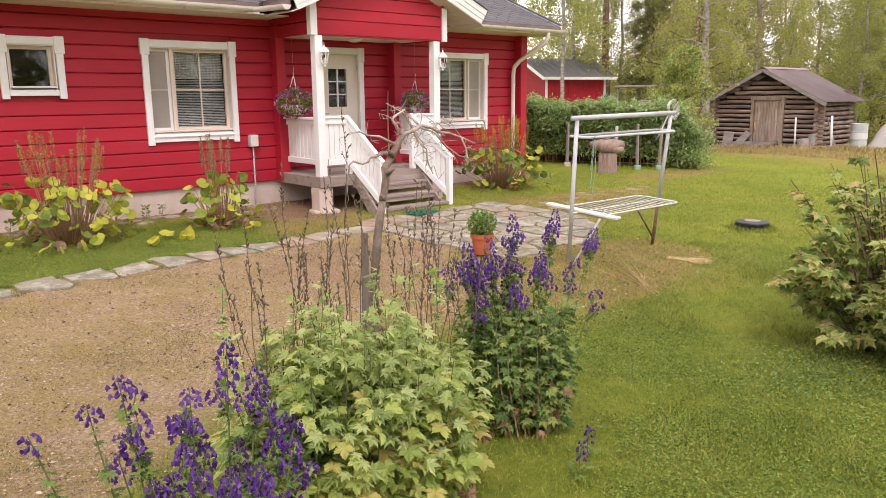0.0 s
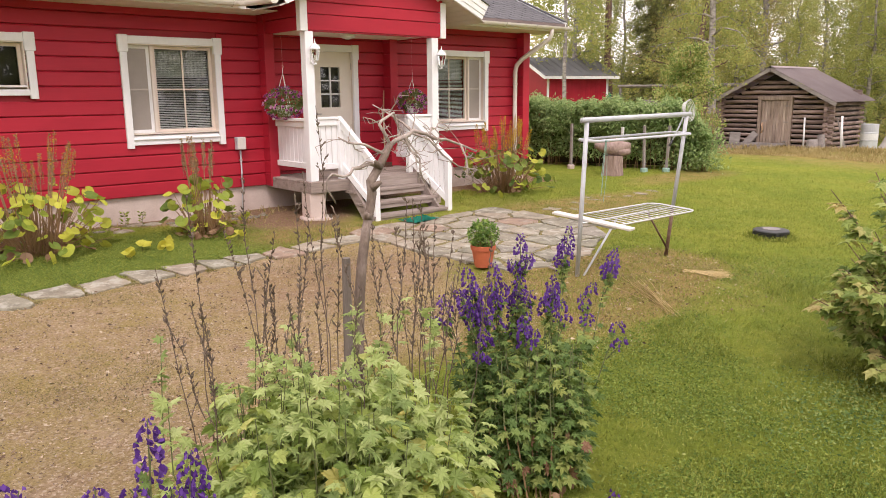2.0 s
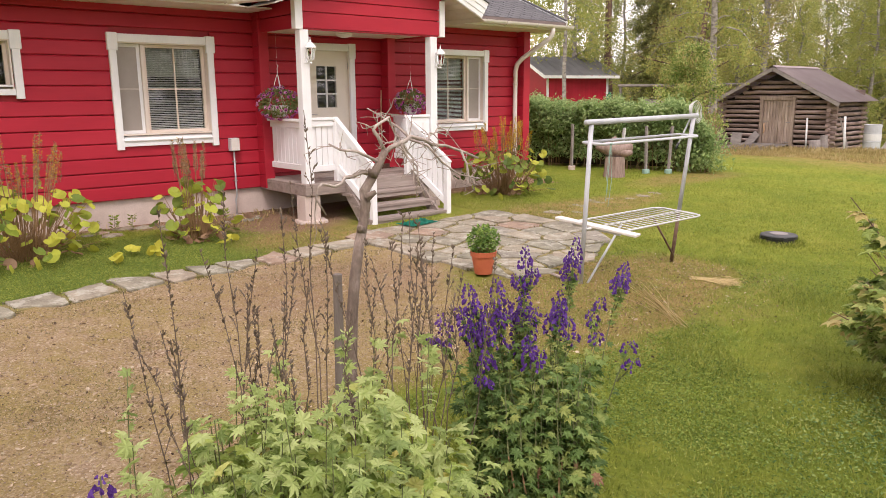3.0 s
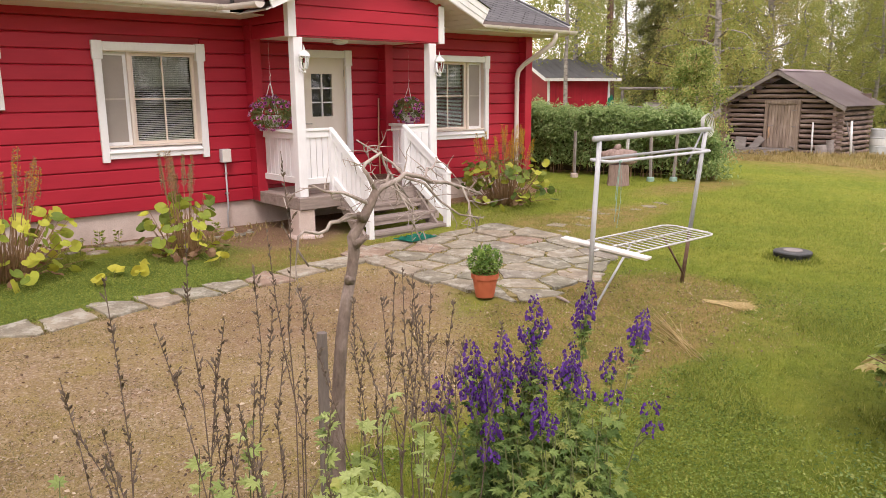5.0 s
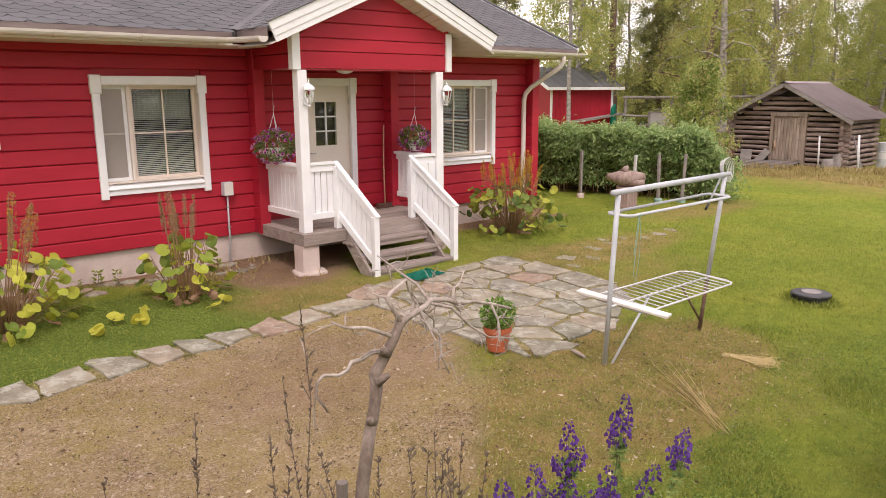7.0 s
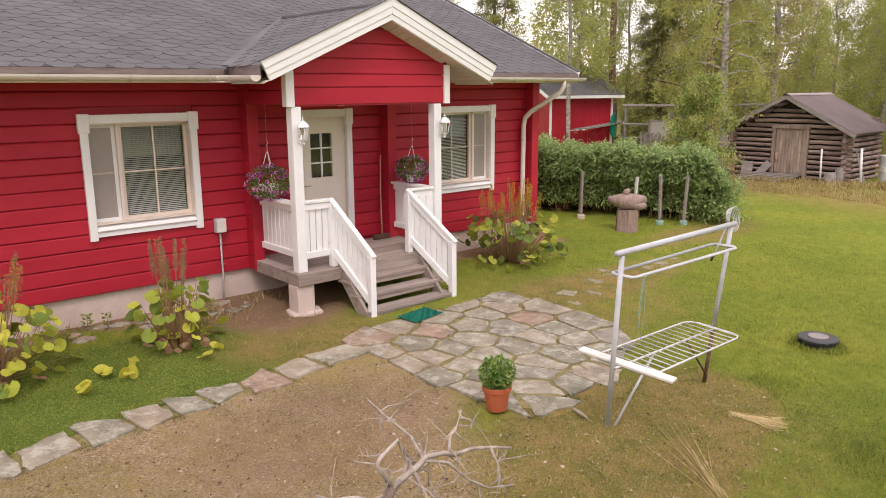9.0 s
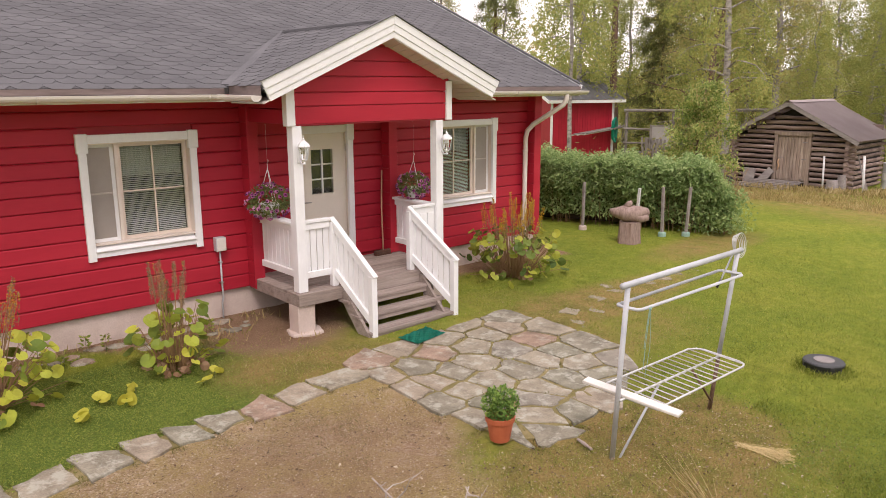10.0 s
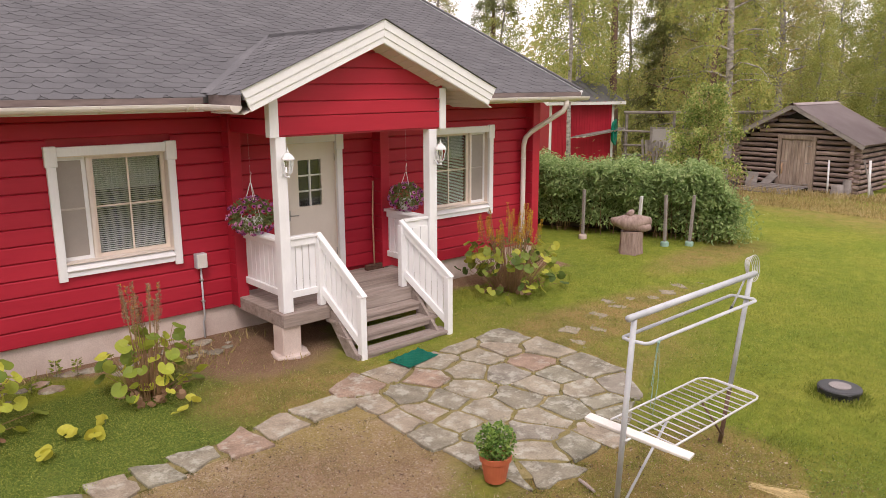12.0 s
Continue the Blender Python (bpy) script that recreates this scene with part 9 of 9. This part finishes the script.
# cut straw lying on the lawn
for cx, cy, rot, L, n, lab in ((4.03, -6.98, -80, 0.30, 52, "bundle of cut straw on the lawn"), (2.76, -7.06, 51, 0.86, 24, "loose long straws on the lawn")):
    bm = bmesh.new()
    for k in range(n):
        o0, a = rs.normal(0, 0.025, 2), rs.normal(0, 0.25 if n > 50 else 0.15)
        p = Vector((-L * rs.uniform(0.3, 1), o0[0], 0.005 + 0.03 * rs.random()))
        q = Vector((L * rs.uniform(0.3, 1), o0[0] + a * L, 0.005 + 0.04 * rs.random()))
        tube(bm, [p, (p + q) / 2 + Vector((0, 0, 0.012)), q], [0.0018, 0.0022, 0.0012], 3, cap=False)
    for k in range(90 if n > 50 else 0):
        c = Vector((0.15 + rs.normal(0, 0.05), rs.normal(0, 0.07), 0.02 + 0.03 * rs.random()))
        d = Vector((rs.normal(0, 1), rs.normal(0, 1), rs.normal(0, 0.25))).normalized() * rs.uniform(0.03, 0.09)
        tube(bm, [c - d, c + Vector((0, 0, 0.01)), c + d], [0.0012, 0.0016, 0.001], 3, cap=False)
    o = part("cut_straw", bm, STRAW, None, "", False, "stuff")
    o.matrix_basis = pose(cx, cy, gz(cx, cy), 0, 0, rot)
    tagged(o, lab, "straw")


# hexagonal shingles on the visible slopes
TAB_W, TAB_H = 0.333, 0.145
hexa = [(-0.5, 0.55), (-0.5, 0.0), (-0.30, -0.5), (0.30, -0.5), (0.5, 0.0), (0.5, 0.55)]


def tab_mesh():
    me = bpy.data.meshes.new("shingle")
    up = [(x * (TAB_W - 0.005), y * TAB_H * 1.15, 0.005 - 0.004 * (y > 0.5)) for x, y in hexa]
    lo = [(x, y, 0.0) for x, y, z in up]
    k = len(hexa)
    f = [tuple(range(k))] + [(i, k + i, k + (i + 1) % k, (i + 1) % k) for i in range(k)]
    me.from_pydata(up + lo, [], f)
    me.materials.append(SHINGLE)
    return me


TAB = tab_mesh()


def shingle_slope(parent, origin, along, upward, rows, cols, inside, single, count):
    """Courses of tabs from origin; single(r, c) says which are objects of their own."""
    o, a, u = Vector(origin), Vector(along).normalized(), Vector(upward).normalized()
    w = a.cross(u)
    m0 = Matrix((a, u, w)).transposed().to_4x4()
    verts, faces = [], []
    base = [v.co.copy() for v in TAB.vertices]
    polys = [tuple(p.vertices) for p in TAB.polygons]
    made = 0
    for r in range(rows):
        for c in range(cols):
            p = o + a * ((c + 0.5 * (r % 2)) * TAB_W) + u * (r * TAB_H + 0.05)
            if not inside(p):
                continue
            m = Matrix.Translation(p + w * 0.003) @ m0
            if single(p) and made < count:
                piece("shingle", TAB, parent, m)
                made += 1
            else:
                k = len(verts)
                verts.extend([tuple(m @ q) for q in base])
                faces.extend([tuple(k + i for i in poly) for poly in polys])
    if verts:
        cloud("shingle_field", verts, faces, SHINGLE, parent, "", "stuff")


def on_main(p):
    inside = VX0 + 0.1 < p.x < VX1 - 0.12 and p.y < RIDGE_Y - 0.1
    dx = abs(p.x - PX)
    if dx < PEAVE + 0.1 and p.y < valley_y(porch_z(p.x)) + 0.10:
        return False
    return inside and p.x > -2.6


shingle_slope(roof, (VX0 + 0.2, -0.72, roof_z(-0.72)), (1, 0, 0), (0, 1, SLOPE), 46, 48, on_main, lambda p: p.y < 1.2 and p.x < 2.6 and p.x > -0.6, 120)
for s in (-1, 1):
    start = (PX + s * PEAVE, -1.5, porch_z(PX - PEAVE))
    shingle_slope(porch_roof, start if s > 0 else (PX - PEAVE, 2.2, porch_z(PX - PEAVE)), (0, s, 0), (-s, 0, PS), 15, 13,
                  lambda p: -1.38 < p.y < valley_y(porch_z(p.x)) - 0.04 and abs(p.x - PX) > 0.07, lambda p: s < 0, 110)

# weeds and dry tufts along the foot of the wall and by the porch pier
rs = np.random.RandomState(140)
n = 2600
x, y = rs.uniform(-3.2, 3.2, n), rs.uniform(-1.5, -0.04, n)
keep = (soil_mask(x, y) > 0.3) & (np.sin(x * 3.1 + 0.7) * np.sin(y * 4.3 + x) + 0.25 * rs.normal(0, 1, n) > 0.35) & ~((x > 2.45) & (y > -1.3))
P = np.stack([x[keep], y[keep], ground_z(x[keep], y[keep])], -1)
n = len(P)
A = np.stack([rs.normal(0, 0.5, n), rs.normal(0, 0.5, n), np.ones(n)], -1)
v, f = leaves("needle", P, A, rs.uniform(0.04, 0.15, n), rs, 0.0, 1.0)
tagged(cloud("dry_weeds", v, f, DRY_GRASS, None, "", "stuff"), "dry weeds along the foot of the wall", "weeds")
for k in range(9):
    x = (-2.9, -2.1, -0.75, -0.55, -0.2, 0.0, 1.3, 1.0, 6.0)[k]
    y = (-0.25, -0.3, -0.12, -0.5, -0.15, -0.3, -0.5, -0.2, -0.25)[k]
    w = thing("weed", x, y, gz(x, y), 0, "small green weed at the foot of the wall", "weed", "weeds")
    m = 26
    z = rs.uniform(0.03, 0.22, m)
    a = rs.uniform(0, 6.28, m)
    leaf_part("leaves", "oval", np.stack([0.02 * np.cos(a), 0.02 * np.sin(a), z], -1), np.stack([np.cos(a), np.sin(a), 0.5 + 0 * a], -1), rs.uniform(0.04, 0.08, m), rs, CLOVER, w, 0.7, 0.5)
    part("stem", one_tube([(0, 0, -0.01), (0.01, 0, 0.22)], [0.004, 0.002], 5), GREEN_STEM, w)

# leaf litter and moss on the gravel yard and the dry grass
rs = np.random.RandomState(151)
LITTER = leaf_material("dry_litter", [(0.07, 0.042, 0.024), (0.17, 0.105, 0.06), (0.34, 0.25, 0.15), (0.58, 0.48, 0.35)], through=0.15)
n = 60000
x, y = rs.uniform(-5.5, 5.4, n), rs.uniform(-8.5, -2.9, n)
keep = (rs.random(n) < np.clip(0.55 * gravel_mask(x, y) + 0.5 * dry_mask(x, y), 0, 1)) & ~paved(x, y)
x, y = x[keep], y[keep]
n = len(x)
v, f = leaves("oval", np.stack([x, y, ground_z(x, y) + rs.uniform(0.008, 0.02, n)], -1), unit(rs, n, 0.25), rs.gamma(2.2, 0.0055, n) + 0.006, rs, 1.0, 0.5)
tagged(cloud("leaf_litter", v, f, LITTER, None, "", "stuff"), "dry leaf litter on the gravel and thin grass", "litter")
n = 120000
x, y = rs.uniform(-5.5, 3.8, n), rs.uniform(-8.3, -2.9, n)
patch = np.sin(x * 2.7 + 1.4 * np.sin(y * 1.9)) + np.sin(y * 3.1 + 1.2 * np.sin(x * 2.1)) + 0.6 * np.sin(x * 7.3 + y * 5.1)
keep = (patch + rs.normal(0, 0.5, n) > 0.75) & (rs.random(n) < gravel_mask(x, y) + 0.3 * dry_mask(x, y)) & ~paved(x, y)
x, y = x[keep], y[keep]
n = len(x)
A = np.stack([rs.normal(0, 0.9, n), rs.normal(0, 0.9, n), np.ones(n)], -1)
v, f = leaves("needle", np.stack([x, y, ground_z(x, y) + 0.004], -1), A, rs.uniform(0.010, 0.028, n), rs, 0.0, 1.0)
tagged(cloud("gravel_moss", v, f, MOSS, None, "", "stuff"), "olive moss and seedlings on the gravel", "moss")
